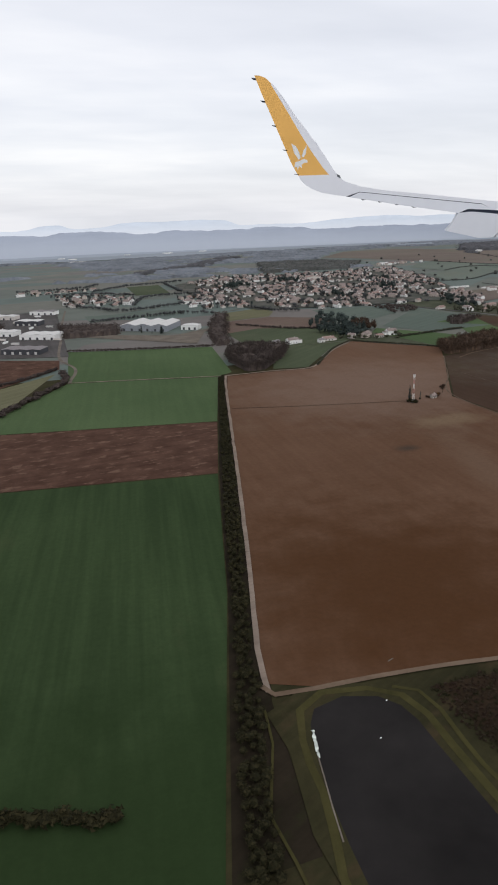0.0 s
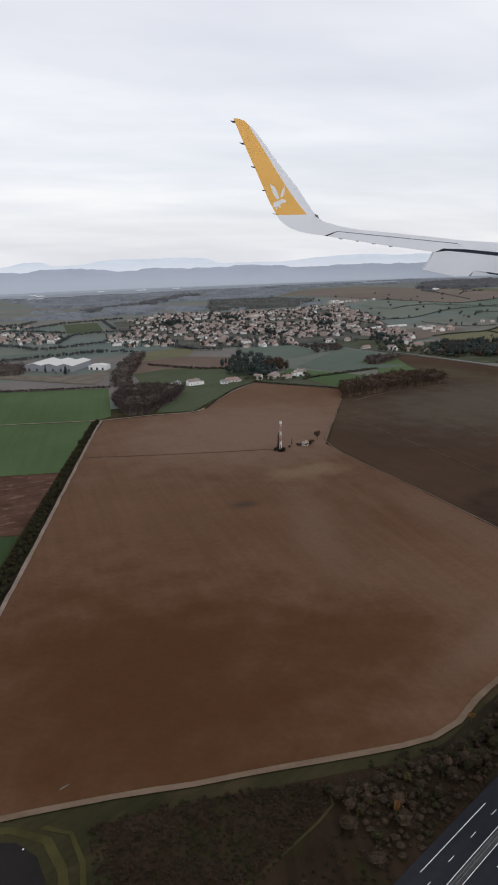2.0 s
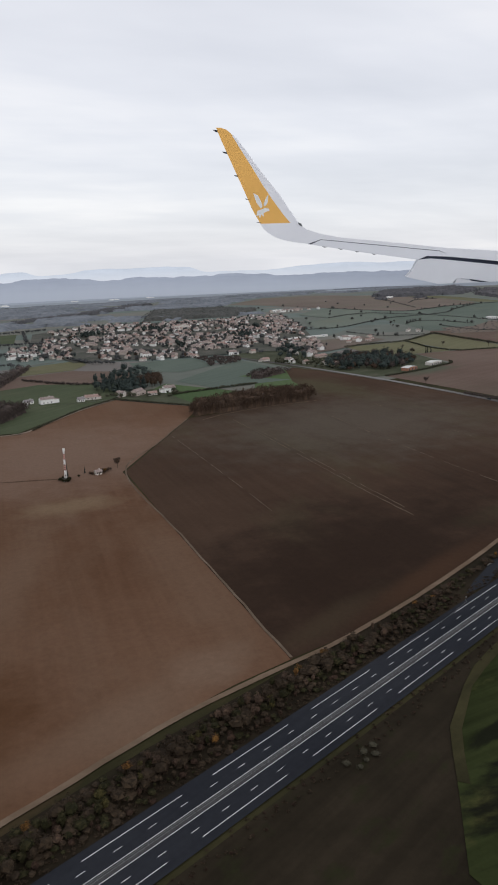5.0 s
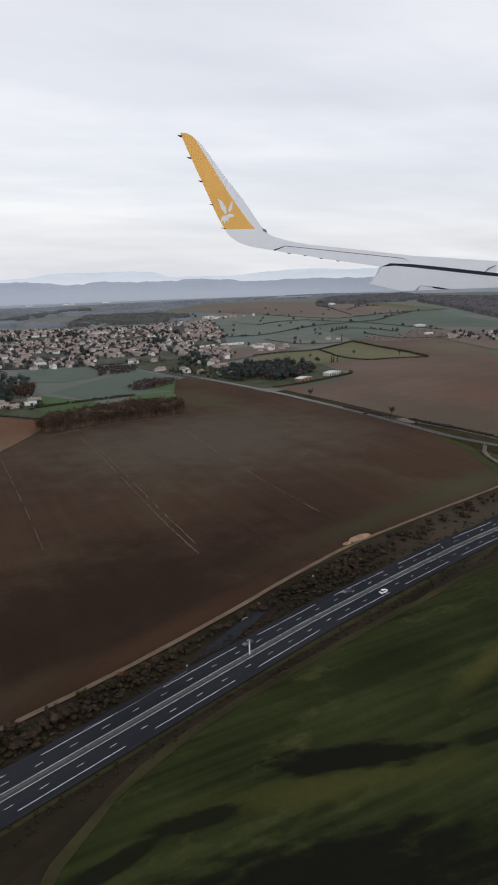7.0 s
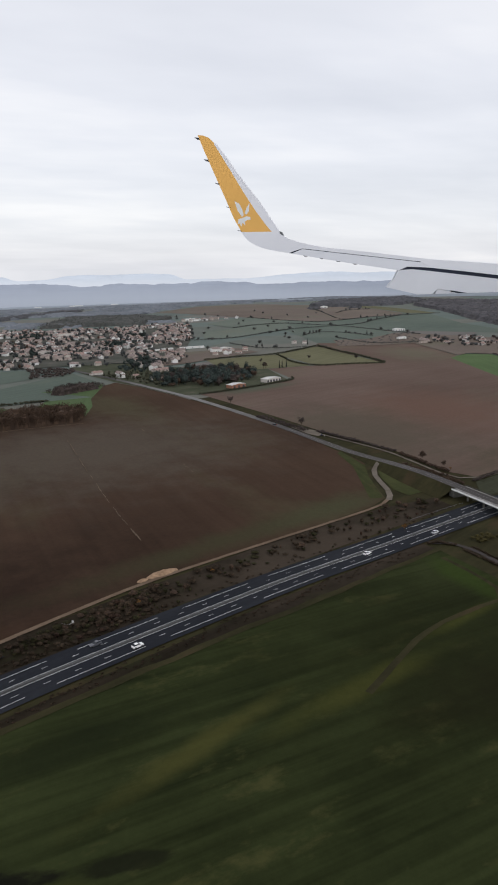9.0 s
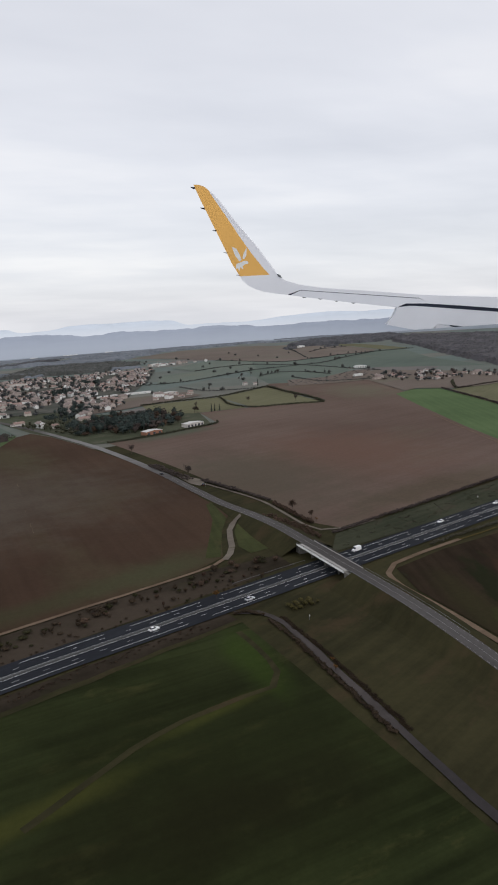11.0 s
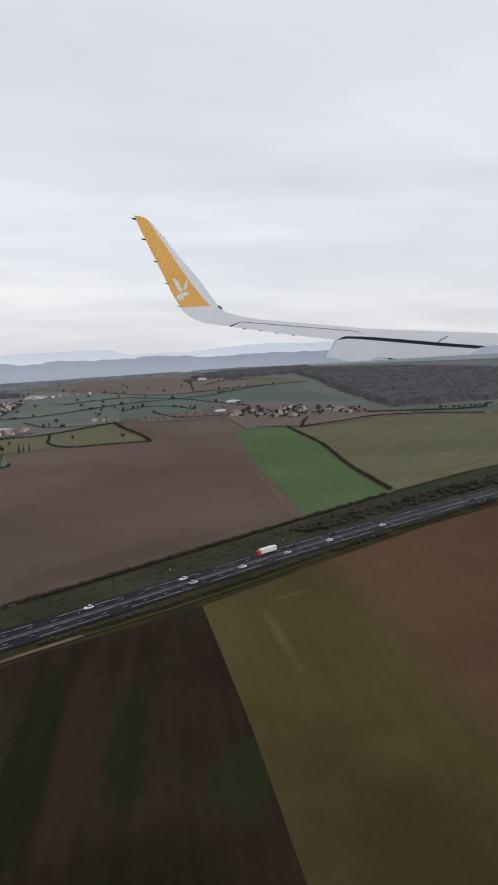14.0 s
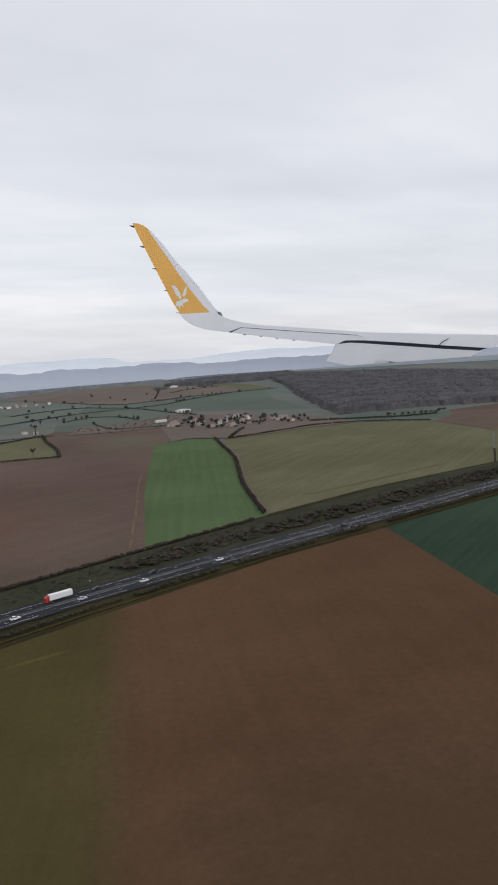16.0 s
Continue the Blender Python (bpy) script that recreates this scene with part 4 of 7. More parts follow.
def box(bm, x0, y0, z0, x1, y1, z1):
    v = [bm.verts.new((x, y, z)) for z in (z0, z1) for x, y in ((x0, y0), (x1, y0), (x1, y1), (x0, y1))]
    for q in ((3, 2, 1, 0), (4, 5, 6, 7), (0, 1, 5, 4), (1, 2, 6, 5), (2, 3, 7, 6), (3, 0, 4, 7)):
        bm.faces.new([v[i] for i in q])


# Darker concrete for the piers and abutments below the deck.
DARK_CONCRETE = plain_mat("dark_concrete", (0.15, 0.145, 0.13), 0.9, 0, 3.0, 0.25)
bridge = tagged(new("overbridge"), "slim concrete road bridge with white edge beams", "bridge", "", "structure")
bm = bmesh.new()
box(bm, 203.06, 79.0, 1.22, 205.84, 91.6, 1.47)
part("deck", bm, CONCRETE, bridge)
for x, paint in ((202.98, WHITE), (205.84, CONCRETE)):
    bm = bmesh.new()
    box(bm, x, 78.7, 1.30, x + 0.08, 91.9, 1.52)
    part("edge_beam", bm, paint, bridge, "pale concrete edge beam")
    bm = bmesh.new()
    box(bm, x + 0.02, 78.7, 1.70, x + 0.06, 91.9, 1.73)
    for y in np.arange(78.8, 91.9, 0.5):
        box(bm, x + 0.03, y, 1.50, x + 0.05, y + 0.02, 1.70)
    part("railing", bm, DARK_WALL, bridge, "steel parapet railing")
for y in (81.6, 85.3, 89.0):
    bm = bmesh.new()
    for x in (203.9, 205.1):
        box(bm, x, y, 0.0, x + 0.3, y + 0.2, 1.24)
    part("pier", bm, DARK_CONCRETE, bridge)
for y0, y1 in ((77.8, 79.1), (91.5, 92.8)):
    bm = bmesh.new()
    box(bm, 203.3, y0, 0.0, 205.8, y1, 1.28)
    part("abutment", bm, DARK_CONCRETE, bridge)
ramp = curve_through([(199.6, 110.2), (200.8, 111.6), (202.0, 112.8), (203.6, 114.2)], 0.4)
tagged(piece("track", *strip(ramp, 0.42, -0.42, lambda x, y: 0.088 + (road_height(114.2) - 0.08) * max(0.0, min(1.0, (x - 200.2) / 3.1))), TRACK_GREY), "grey gravel ramp up to the country road", "track", "", "structure")
bridge.location.x = -0.4
barrier([Vector((q.x, q.y)) for q in sides(LANE, -1.1) if 57 < q.y < 79], "steel barrier beside the bridge ramp", False, lambda y: road_height(y) - 0.02)
barrier([Vector((q.x, q.y)) for q in sides(LANE, 1.1) if 66 < q.y < 79], "steel barrier beside the bridge ramp", False, lambda y: road_height(y) - 0.02)

# ---- plants ----
rng = np.random.default_rng(5)


def tufts(centres, radii, count, size, flat=0.35, upright=False):
    """Triangles of twigs and leaves strewn through lumpy crowns: centres and radii are (n, 3)."""
    centres, radii = np.asarray(centres, float), np.asarray(radii, float)
    n = len(centres)
    u = rng.normal(size=(n, count, 3))
    u /= np.linalg.norm(u, axis=2, keepdims=True)
    u[:, :, 2] = np.where(u[:, :, 2] < -flat, -flat, u[:, :, 2])
    lump = 0.72 + 0.28 * np.sin(u[:, :, :1] * 5.3 + rng.uniform(0, 6, (n, 1, 1))) * np.cos(u[:, :, 1:2] * 4.7 + rng.uniform(0, 6, (n, 1, 1)))
    at = centres[:, None] + u * radii[:, None] * lump * rng.uniform(0.35, 1.0, (n, count, 1)) ** 0.45
    s = size * np.mean(radii, axis=1)[:, None, None]
    a = rng.normal(size=(n, count, 3)) * s
    b = rng.normal(size=(n, count, 3)) * s
    if upright:
        a *= [0.4, 0.4, 2.0]
        b *= [0.7, 0.7, 0.5]
    else:
        a[:, :, 2] *= 0.55
        b[:, :, 2] *= 0.55
    tri = np.stack([at - (a + b) / 3, at + a * 0.7, at + b * 0.7], axis=2).reshape(-1, 3)
    return tri


def hearts(centres, radii):
    """The dense inside of crowns: lumpy closed masses."""
    ball = bmesh.new()
    bmesh.ops.create_uvsphere(ball, u_segments=6, v_segments=4, radius=1.0)
    bmesh.ops.triangulate(ball, faces=ball.faces[:])
    ball.verts.index_update()
    pts = np.array([v.co[:] for v in ball.verts])
    ids = np.array([[v.index for v in f.verts] for f in ball.faces])
    ball.free()
    n = len(centres)
    a = rng.uniform(0, 6.28, (n, 1))
    turned = np.stack([pts[:, 0] * np.cos(a) - pts[:, 1] * np.sin(a), pts[:, 0] * np.sin(a) + pts[:, 1] * np.cos(a), np.broadcast_to(pts[:, 2], (n, len(pts)))], axis=2)
    turned = turned * rng.uniform(0.78, 1.12, (n, len(pts), 1)) * np.asarray(radii)[:, None] + np.asarray(centres)[:, None]
    return turned[:, ids].reshape(-1, 3)


def tri_mesh(name, tri, material):
    me = bpy.data.meshes.new(name)
    m = len(tri) // 3
    me.vertices.add(len(tri))
    me.vertices.foreach_set("co", tri.astype(np.float32).ravel())
    me.loops.add(len(tri))
    me.loops.foreach_set("vertex_index", np.arange(len(tri), dtype=np.int32))
    me.polygons.add(m)
    me.polygons.foreach_set("loop_start", np.arange(0, len(tri), 3, dtype=np.int32))
    me.materials.append(material)
    me.update(calc_edges=True)
    return me


def inside(x, y, poly):
    hit = False
    for (ax, ay), (bx, by) in zip(poly, poly[1:] + poly[:1]):
        if (ay > y) != (by > y) and x < (bx - ax) * (y - ay) / (by - ay) + ax:
            hit = not hit
    return hit


def scatter(poly, gap, tries=4):
    """Places in a polygon at least about gap apart."""
    x0, x1 = min(p[0] for p in poly), max(p[0] for p in poly)
    y0, y1 = min(p[1] for p in poly), max(p[1] for p in poly)
    grid, out = {}, []
    for _ in range(int((x1 - x0) * (y1 - y0) / gap ** 2 * tries)):
        x, y = rng.uniform(x0, x1), rng.uniform(y0, y1)
        if not inside(x, y, poly):
            continue
        c = (int(x // gap), int(y // gap))
        if all((x - a) ** 2 + (y - b) ** 2 > gap * gap for i in (-1, 0, 1) for j in (-1, 0, 1) for a, b in grid.get((c[0] + i, c[1] + j), ())):
            grid.setdefault(c, []).append((x, y))
            out.append((x, y))
    return out


def wood(name, places, height, width, material, count, size, label, category="wood", spread=0.25):
    """Many crowns with thin trunks beneath, as one thicket."""
    if not places:
        return
    p = np.array(places)
    h = height * rng.uniform(1 - spread, 1 + spread, len(p))
    w = width * rng.uniform(1 - spread, 1 + spread, len(p))
    z = np.array([terrain(x, y) for x, y in places])
    c = np.column_stack([p[:, 0], p[:, 1], z + h * 0.56])
    r = np.column_stack([w / 2, w / 2, h * 0.47])
    tri = tufts(c, r, count * 2, size, 0.9) if height < 0.25 else np.vstack([tufts(c, r, count, size, 0.9), hearts(c - [0, 0, 0.12] * r, r * [0.66, 0.66, 0.62])])
    t = width * 0.045
    trunk = np.array([[[x - t, y, g - 0.06], [x + t, y, g - 0.06], [x, y + t * 0.3, g + hh * 0.7]] for (x, y), g, hh in zip(places, z, h)]).reshape(-1, 3)
    return tagged(new(name, tri_mesh(name, np.vstack([tri, trunk]), material)), label, category, "", "stuff")


def copse(poly, gap, height, width, material, count, size, label, cell, category="wood", holes=-9.0, grain=0.03):
    """A wood seen as one mass: an uneven canopy down to the ground at its edges, with upright twigs over it."""
    x0, x1 = min(p[0] for p in poly), max(p[0] for p in poly)
    y0, y1 = min(p[1] for p in poly), max(p[1] for p in poly)
    nx, ny = int((x1 - x0) / cell) + 3, int((y1 - y0) / cell) + 3
    at = lambda i, j: (x0 + (i - 1) * cell, y0 + (j - 1) * cell)
    full = [[inside(*at(i, j), poly) and noise.fractal((at(i, j)[0] * grain, at(i, j)[1] * grain * 1.6, 5), 0.8, 2.0, 4) > holes for i in range(nx)] for j in range(ny)]
    v, ids = [], {}
    for j in range(ny):
        for i in range(nx):
            if not full[j][i]:
                continue
            rim = any(not full[max(0, j + b)][max(0, i + a)] if (j + b < ny and i + a < nx) else True for a in (-1, 0, 1) for b in (-1, 0, 1))
            x, y = at(i, j)
            x, y = x + rng.uniform(-0.4, 0.4) * cell, y + rng.uniform(-0.4, 0.4) * cell
            lift = -0.1 if rim else height * (0.70 + 0.22 * noise.noise((x / width * 0.5, y / width * 0.5, 2)) + rng.uniform(-0.22, 0.14))
            ids[i, j] = len(v)
            v.append((x, y, terrain(x, y) + lift))
    v = np.array(v)
    tri = []
    for (i, j), n in ids.items():
        if (i + 1, j) in ids and (i, j + 1) in ids and (i + 1, j + 1) in ids:
            b, c, d = ids[i + 1, j], ids[i + 1, j + 1], ids[i, j + 1]
            tri += [n, b, c, n, c, d]
    tri = v[tri]
    tops = [q for q in scatter(poly, gap) if noise.fractal((q[0] * grain, q[1] * grain * 1.6, 5), 0.8, 2.0, 4) > holes]
    t = np.array(tops)
    h = height * rng.uniform(0.82, 1.12, len(t))
    ground = np.array([terrain(x, y) for x, y in tops])
    c = np.column_stack([t[:, 0], t[:, 1], ground + h * 0.58])
    r = np.column_stack([np.full(len(t), width / 2), np.full(len(t), width / 2), h * 0.45])
    return tagged(new("wood", tri_mesh("wood", np.vstack([tri, tufts(c, r, count, size, 0.9, True)]), material)), label, category, "", "stuff")


def row_places(points, gap, wide):
    out = []
    for q in curve_through([(x, y) for x, y in points], gap):
        out.append((q.x + rng.uniform(-wide, wide), q.y + rng.uniform(-wide, wide)))
    return out


def hedge(points, height, width, material, label, gap=None, count=70, size=0.30):
    gap = gap or width * 0.45
    return wood("hedge", row_places(points, gap, width * 0.22), height, width, material, count, size, label, "hedge")


def ring(rad, z, n=7, cx=0.0, cy=0.0):
    return [(cx + rad * math.cos(i * 2 * math.pi / n), cy + rad * math.sin(i * 2 * math.pi / n), z) for i in range(n)]


def limb(v, f, a, b, ra, rb, n=6):
    """A tapered branch from a to b."""
    a, b = Vector(a), Vector(b)
    q = (b - a).to_track_quat("Z", "Y")
    k0 = len(v)
    for c, r in ((a, ra), (b, rb)):
        v += [tuple(c + q @ Vector(p)) for p in ring(r, 0, n)]
    f += [(k0 + i, k0 + (i + 1) % n, k0 + n + (i + 1) % n, k0 + n + i) for i in range(n)]


def make_tree(kind, height, material, label, count=420):
    """A tree with trunk, limbs and a crown: round, bare, cypress or fir."""
    tree = tagged(new("tree"), label, "tree", "single trees")
    v, f = [], []
    slim = kind in ("cypress", "fir")
    limb(v, f, (0, 0, -0.05), (0.02, 0.01, height * (0.85 if slim else 0.45)), height * 0.026, height * 0.012)
    lobes, radii = [], []
    if slim:
        steps = 7
        for i in range(steps):
            t = i / (steps - 1)
            lobes.append((0, 0, height * (0.14 + 0.78 * t)))
            w = height * ((0.11 if kind == "cypress" else 0.26) * (1 - t) ** 0.7 + 0.02)
            radii.append((w, w, height * 0.13))
        crown = tufts(lobes, radii, count // steps, 0.42, 0.8)
    else:
        for i in range(7):
            a, tall = i * 2.4, rng.uniform(0.52, 0.86)
            e = (math.cos(a) * height * rng.uniform(0.14, 0.30), math.sin(a) * height * rng.uniform(0.14, 0.30), height * tall)
            limb(v, f, (0, 0, height * rng.uniform(0.25, 0.42)), e, height * 0.014, height * 0.004, 5)
            lobes.append(e)
            radii.append((height * 0.2, height * 0.2, height * 0.17))
        lobes.append((0, 0, height * 0.72))
        radii.append((height * 0.28, height * 0.28, height * 0.26))
        crown = tufts(lobes, radii, count // 8, 0.20 if kind == "bare" else 0.26, 0.9)
    piece("trunk", v, f, BARK, tree)
    ob = new("crown", tri_mesh("crown", crown, material))
    ob.parent = tree
    return tree


def plant(tree, places, lo=0.8, hi=1.2):
    for i, (x, y) in enumerate(places):
        m = pose(x, y, terrain(x, y), 0, 0, rng.uniform(0, 360))
        if i == 0:
            tree.matrix_basis = m
        else:
            copy_thing(tree, m @ Matrix.Scale(rng.uniform(lo, hi), 4))


# the copses and woods
copse([(60.5, 179), (67.5, 180), (79, 194), (84, 204), (75, 212), (66, 208), (61, 196)], 0.95, 3.4, 2.4, TWIGS, 260, 0.10, "leafless grey-brown copse at a field corner", 0.8)
copse([(121, 174.4), (160, 180.2), (163, 190), (150, 194), (126, 186)], 0.95, 3.5, 2.3, RUSSET, 260, 0.10, "russet-brown copse with bare treetops", 0.8)
copse([(157, 224), (162, 221), (176, 229.5), (173, 236), (164, 233)], 1.2, 2.2, 2.2, TWIGS, 180, 0.12, "small bare brown copse in a field", 0.9)
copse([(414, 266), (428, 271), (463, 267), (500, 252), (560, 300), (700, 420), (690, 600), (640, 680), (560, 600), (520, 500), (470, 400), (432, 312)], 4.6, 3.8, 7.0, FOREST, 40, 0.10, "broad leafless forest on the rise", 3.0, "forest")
copse([(640, 680), (560, 610), (480, 620), (470, 650), (560, 760), (700, 800)], 6.0, 4.0, 8.0, HAZED_FOREST, 20, 0.09, "hazy leafless forest along the skyline", 3.0, "forest")
farm = scatter([(203, 224), (208, 216), (219, 221), (230, 229), (233, 244), (222, 256), (206, 252), (194, 234), (195, 222)], 1.7)
wood("wood", farm[::2], 3.1, 3.0, EVERGREEN, 195, 0.16, "dark mixed trees round a farm", "wood", 0.5)
wood("wood", farm[1::4], 2.6, 2.8, TWIGS, 195, 0.15, "bare brown trees among farm conifers", "wood", 0.45)
wood("wood", farm[3::4], 2.4, 2.6, RUSSET, 195, 0.15, "russet trees behind the sheds", "wood", 0.45)
wood("wood", scatter([(112, 216), (120, 218), (124, 226), (118, 236), (106, 230)], 1.8), 3.2, 2.6, EVERGREEN, 195, 0.16, "dark evergreen clump behind the lane", "wood", 0.5)
wood("wood", scatter([(107, 238), (126, 233), (135, 264), (124, 264)], 2.6), 2.8, 2.6, EVERGREEN, 150, 0.16, "dark garden conifers behind the pasture", "wood", 0.5)
wood("wood", scatter([(119, 222), (128, 226), (131, 238), (122, 240)], 1.8), 3.4, 2.4, RUSSET, 195, 0.165, "russet garden trees near the lane", "wood")
wood("trees", scatter([(181, 252), (188, 238), (194, 226), (200, 232), (204, 246), (186, 264)], 2.1), 1.7, 2.2, HEDGE, 130, 0.15, "dark garden trees beside the country road", "trees", 0.5)
wood("trees", scatter([(103, 216), (112, 210.5), (126, 206), (130, 214), (118, 218)], 2.2), 1.3, 2.0, HEDGE, 130, 0.15, "dark garden trees beside the lane", "trees", 0.5)
wood("wood", scatter([(190, 268), (196, 284), (208, 300), (212, 292), (204, 272), (196, 256), (191, 253)], 3.0), 2.4, 2.6, EVERGREEN, 150, 0.16, "dark conifers at the town's edge", "wood", 0.5)
wood("shrubs", scatter([(159, 285), (168, 284), (176, 277), (171, 263), (157, 261), (160, 272)], 1.7), 1.2, 2.2, TWIGS, 130, 0.16, "bare scrub between town and field", "shrubs")
copse([(22, 262), (44, 262), (46, 280), (24, 290)], 1.8, 2.4, 2.6, TWIGS, 130, 0.12, "bare trees beside the warehouse", 1.1)
copse([(66, 222), (72, 221), (77, 240), (85, 262), (95, 292), (90, 294), (78, 266), (70, 242)], 1.6, 2.0, 2.4, TWIGS, 130, 0.12, "bare brown trees along a lane", 1.1)
copse([(-20, 300), (2, 285), (6, 300), (-15, 325)], 1.8, 2.4, 2.6, TWIGS, 130, 0.12, "bare wood beside the trading estate", 1.1)

# the thicket beside the first track, and the planting along the motorway
wood("thicket", scatter([(5.2, 32), (7.6, 32), (10, 40), (13.2, 49.6), (15, 57), (22.1, 78.4), (32.1, 110), (48.6, 162.6), (53, 176), (51.8, 175), (46, 158), (38.3, 134), (29, 106), (17.4, 69)], 0.62), 0.95, 1.15, IVY, 230, 0.13, "dense dark thicket beside the farm track", "thicket")
north = scatter([(44, 42.0), (56, 41.4), (60, 42.4), (64, 44.6), (78, 50.4), (95, 56.8), (107, 60.8), (104, 57.9), (96, 54.9), (78, 47.6), (62, 41.2), (44, 34.0)], 0.62)
north = [q for q in north if q[1] - 0.9 > along(near_axis(q[0]), 3.3)[1] and (q[0] > 54 or rng.uniform() < 0.3)]
wood("shrubs", north[::2], 1.0, 1.55, BRUSH, 210, 0.13, "dark leafless shrubs on the motorway bank", "shrubs", 0.5)
wood("shrubs", north[1::4], 1.1, 1.1, IVY, 210, 0.13, "dull green shrubs on the motorway bank", "shrubs", 0.5)
wood("shrubs", north[3::8], 1.2, 1.0, RUSSET, 210, 0.13, "russet shrubs on the motorway bank", "shrubs", 0.5)
wood("shrubs", north[5::11], 1.0, 0.9, VERGE_BUSH, 149, 0.17, "yellow-green shrubs on the motorway bank", "shrubs")
wood("shrubs", north[7::80], 1.35, 0.9, ORANGE, 210, 0.13, "orange autumn shrubs on the motorway bank", "shrubs")
n2 = scatter([(107, 61.0), (118, 65.4), (127, 69.2), (137, 74.2), (149, 79.2), (170, 85.6), (188, 91.2), (200, 94), (199, 89.8), (180, 85), (160, 79.4), (136, 71.4), (122, 66.4), (112, 61.4)], 0.56)
n2 = [q for q in n2 if q[0] < 152 or rng.uniform() < 0.3]
wood("shrubs", n2[::2], 0.62, 1.2, BRUSH, 170, 0.13, "low bare brush beside the motorway", "shrubs", 0.55)
wood("shrubs", n2[1::4], 0.55, 1.1, IVY, 170, 0.14, "low dull green brush beside the motorway", "shrubs", 0.55)
wood("shrubs", n2[2::7], 0.7, 1.0, RUSSET, 170, 0.14, "russet brush beside the motorway", "shrubs", 0.55)
wood("shrubs", n2[4::60], 0.75, 0.8, ORANGE, 170, 0.14, "orange bushes beside the motorway", "shrubs")
under = scatter([(46, 41.6), (56, 41.6), (60, 42.6), (64, 45), (77, 51), (92, 55.8), (108, 61), (118, 65), (136, 73.2), (149, 78.6), (168, 84.8), (188, 90.8), (196, 92), (196, 86), (180, 81.8), (150, 72.8), (123, 63.6), (97, 53.1), (77, 45.3), (57, 37.6), (46, 33)], 0.5)
under = [q for q in under if (q[0] < 148 or rng.uniform() < 0.1) and q[1] - 0.5 > along(near_axis(q[0]), 3.2)[1] and not (116 < q[0] < 132 and q[1] < 0.66 * q[0] - 14.4)]
wood("shrubs", under[::2], 0.42, 0.85, BRUSH, 90, 0.12, "dead undergrowth between track and motorway", "shrubs", 0.6)
wood("shrubs", under[1::4], 0.4, 0.8, IVY, 90, 0.12, "dull green undergrowth between track and motorway", "shrubs", 0.6)
wood("shrubs", under[3::8], 0.6, 0.8, RUSSET_DARK, 90, 0.12, "russet undergrowth between track and motorway", "shrubs", 0.6)
heath = scatter([(27.6, 45.4), (33, 45.4), (40, 44.2), (45.4, 42.8), (44.4, 40.6), (37.9, 36.6), (31.7, 34.6), (28.2, 34.4), (27.4, 39)], 0.34)
wood("shrubs", heath[::2], 0.2, 0.52, BRUSH, 40, 0.3, "low dead brush on the heath", "shrubs")
wood("shrubs", heath[1::4], 0.24, 0.46, RUSSET_DARK, 40, 0.3, "low reddish brush on the heath", "shrubs")
wood("shrubs", heath[3::4], 0.22, 0.5, IVY, 40, 0.3, "low green brush on the heath", "shrubs")
moor = scatter([(28, 33), (38, 35), (45.4, 39), (50, 43.4), (57, 42.6), (66, 38), (58, 33.4), (46, 28.3), (31, 21.5), (28, 26)], 0.5)
moor = [q for q in moor if q[1] - 0.6 > along(near_axis(q[0]), 3.3)[1]]
wood("shrubs", moor[::3], 0.16, 0.6, IVY, 50, 0.26, "low green bushes on rough grass", "shrubs")
wood("shrubs", moor[1::3], 0.16, 0.6, BRUSH, 50, 0.26, "low dead bushes on rough grass", "shrubs")
hedge([(212, 97.4), (221, 100.4), (234, 104.2), (254, 110.4), (276, 117.2), (300, 124.2)], 0.55, 0.9, TWIGS, "bare brown hedge at the field's lower edge")
belt = scatter([(268, 111.4), (300, 118.4), (345, 128), (420, 142), (520, 162), (520, 152.5), (420, 134.4), (345, 121.6), (300, 113.4), (272, 108)], 1.1)
wood("shrubs", belt[::2], 0.8, 1.8, BELT, 150, 0.19, "bare shrub belt beside the motorway", "shrubs", 0.55)
wood("shrubs", belt[1::2], 0.7, 1.6, TWIGS, 150, 0.19, "bare brown shrub belt beside the motorway", "shrubs", 0.55)
for a, b in (((268.6, 96.6), (281.6, 99.8)), ((284.6, 100.4), (301, 104)), ((304.6, 104.8), (313, 106.6)), ((318, 107.4), (345, 112.4)), ((347, 112.8), (380, 119))):
    hedge([a, ((a[0] + b[0]) / 2, (a[1] + b[1]) / 2 + 0.1), b], 0.9, 1.3, BELT, "bare dark hedge along the motorway's edge", 0.6, 110, 0.14)
for side in (-1, 1):
    hedge([(190.4 + 0.75 * side, 73), (190.6 + 0.75 * side, 66), (190.3 + 0.75 * side, 56), (190.0 + 0.75 * side, 48)], 0.3 if side < 0 else 0.2, 0.75, BRUSH, "dead brown brush lining a rutted lane", 0.24, 120, 0.15)
hedge([(186.6, 76.6), (188.2, 76.4), (189.4, 74.8)], 0.4, 0.8, BRUSH, "dead brown brush at the lane's head", 0.32, 120, 0.16)
hedge([(221, 85.0), (232, 87.4), (243, 89.8), (266, 96.2)], 0.55, 0.85, BELT, "low bare hedge between track and motorway", 0.4, 110, 0.15)
verge_brush = scatter([(209, 88.6), (212, 96.6), (221, 99), (234, 103), (254, 109), (276, 115.6), (300, 122.6), (300, 113), (276, 107.8), (254, 102.4), (232, 96.8)], 0.62)
wood("shrubs", verge_brush[::3], 0.17, 0.85, BANK_SCRUB, 50, 0.16, "low olive brush on the motorway bank", "shrubs", 0.5)
wood("shrubs", verge_brush[1::14], 0.2, 0.6, TWIGS, 50, 0.16, "low dead brush on the motorway bank", "shrubs", 0.5)

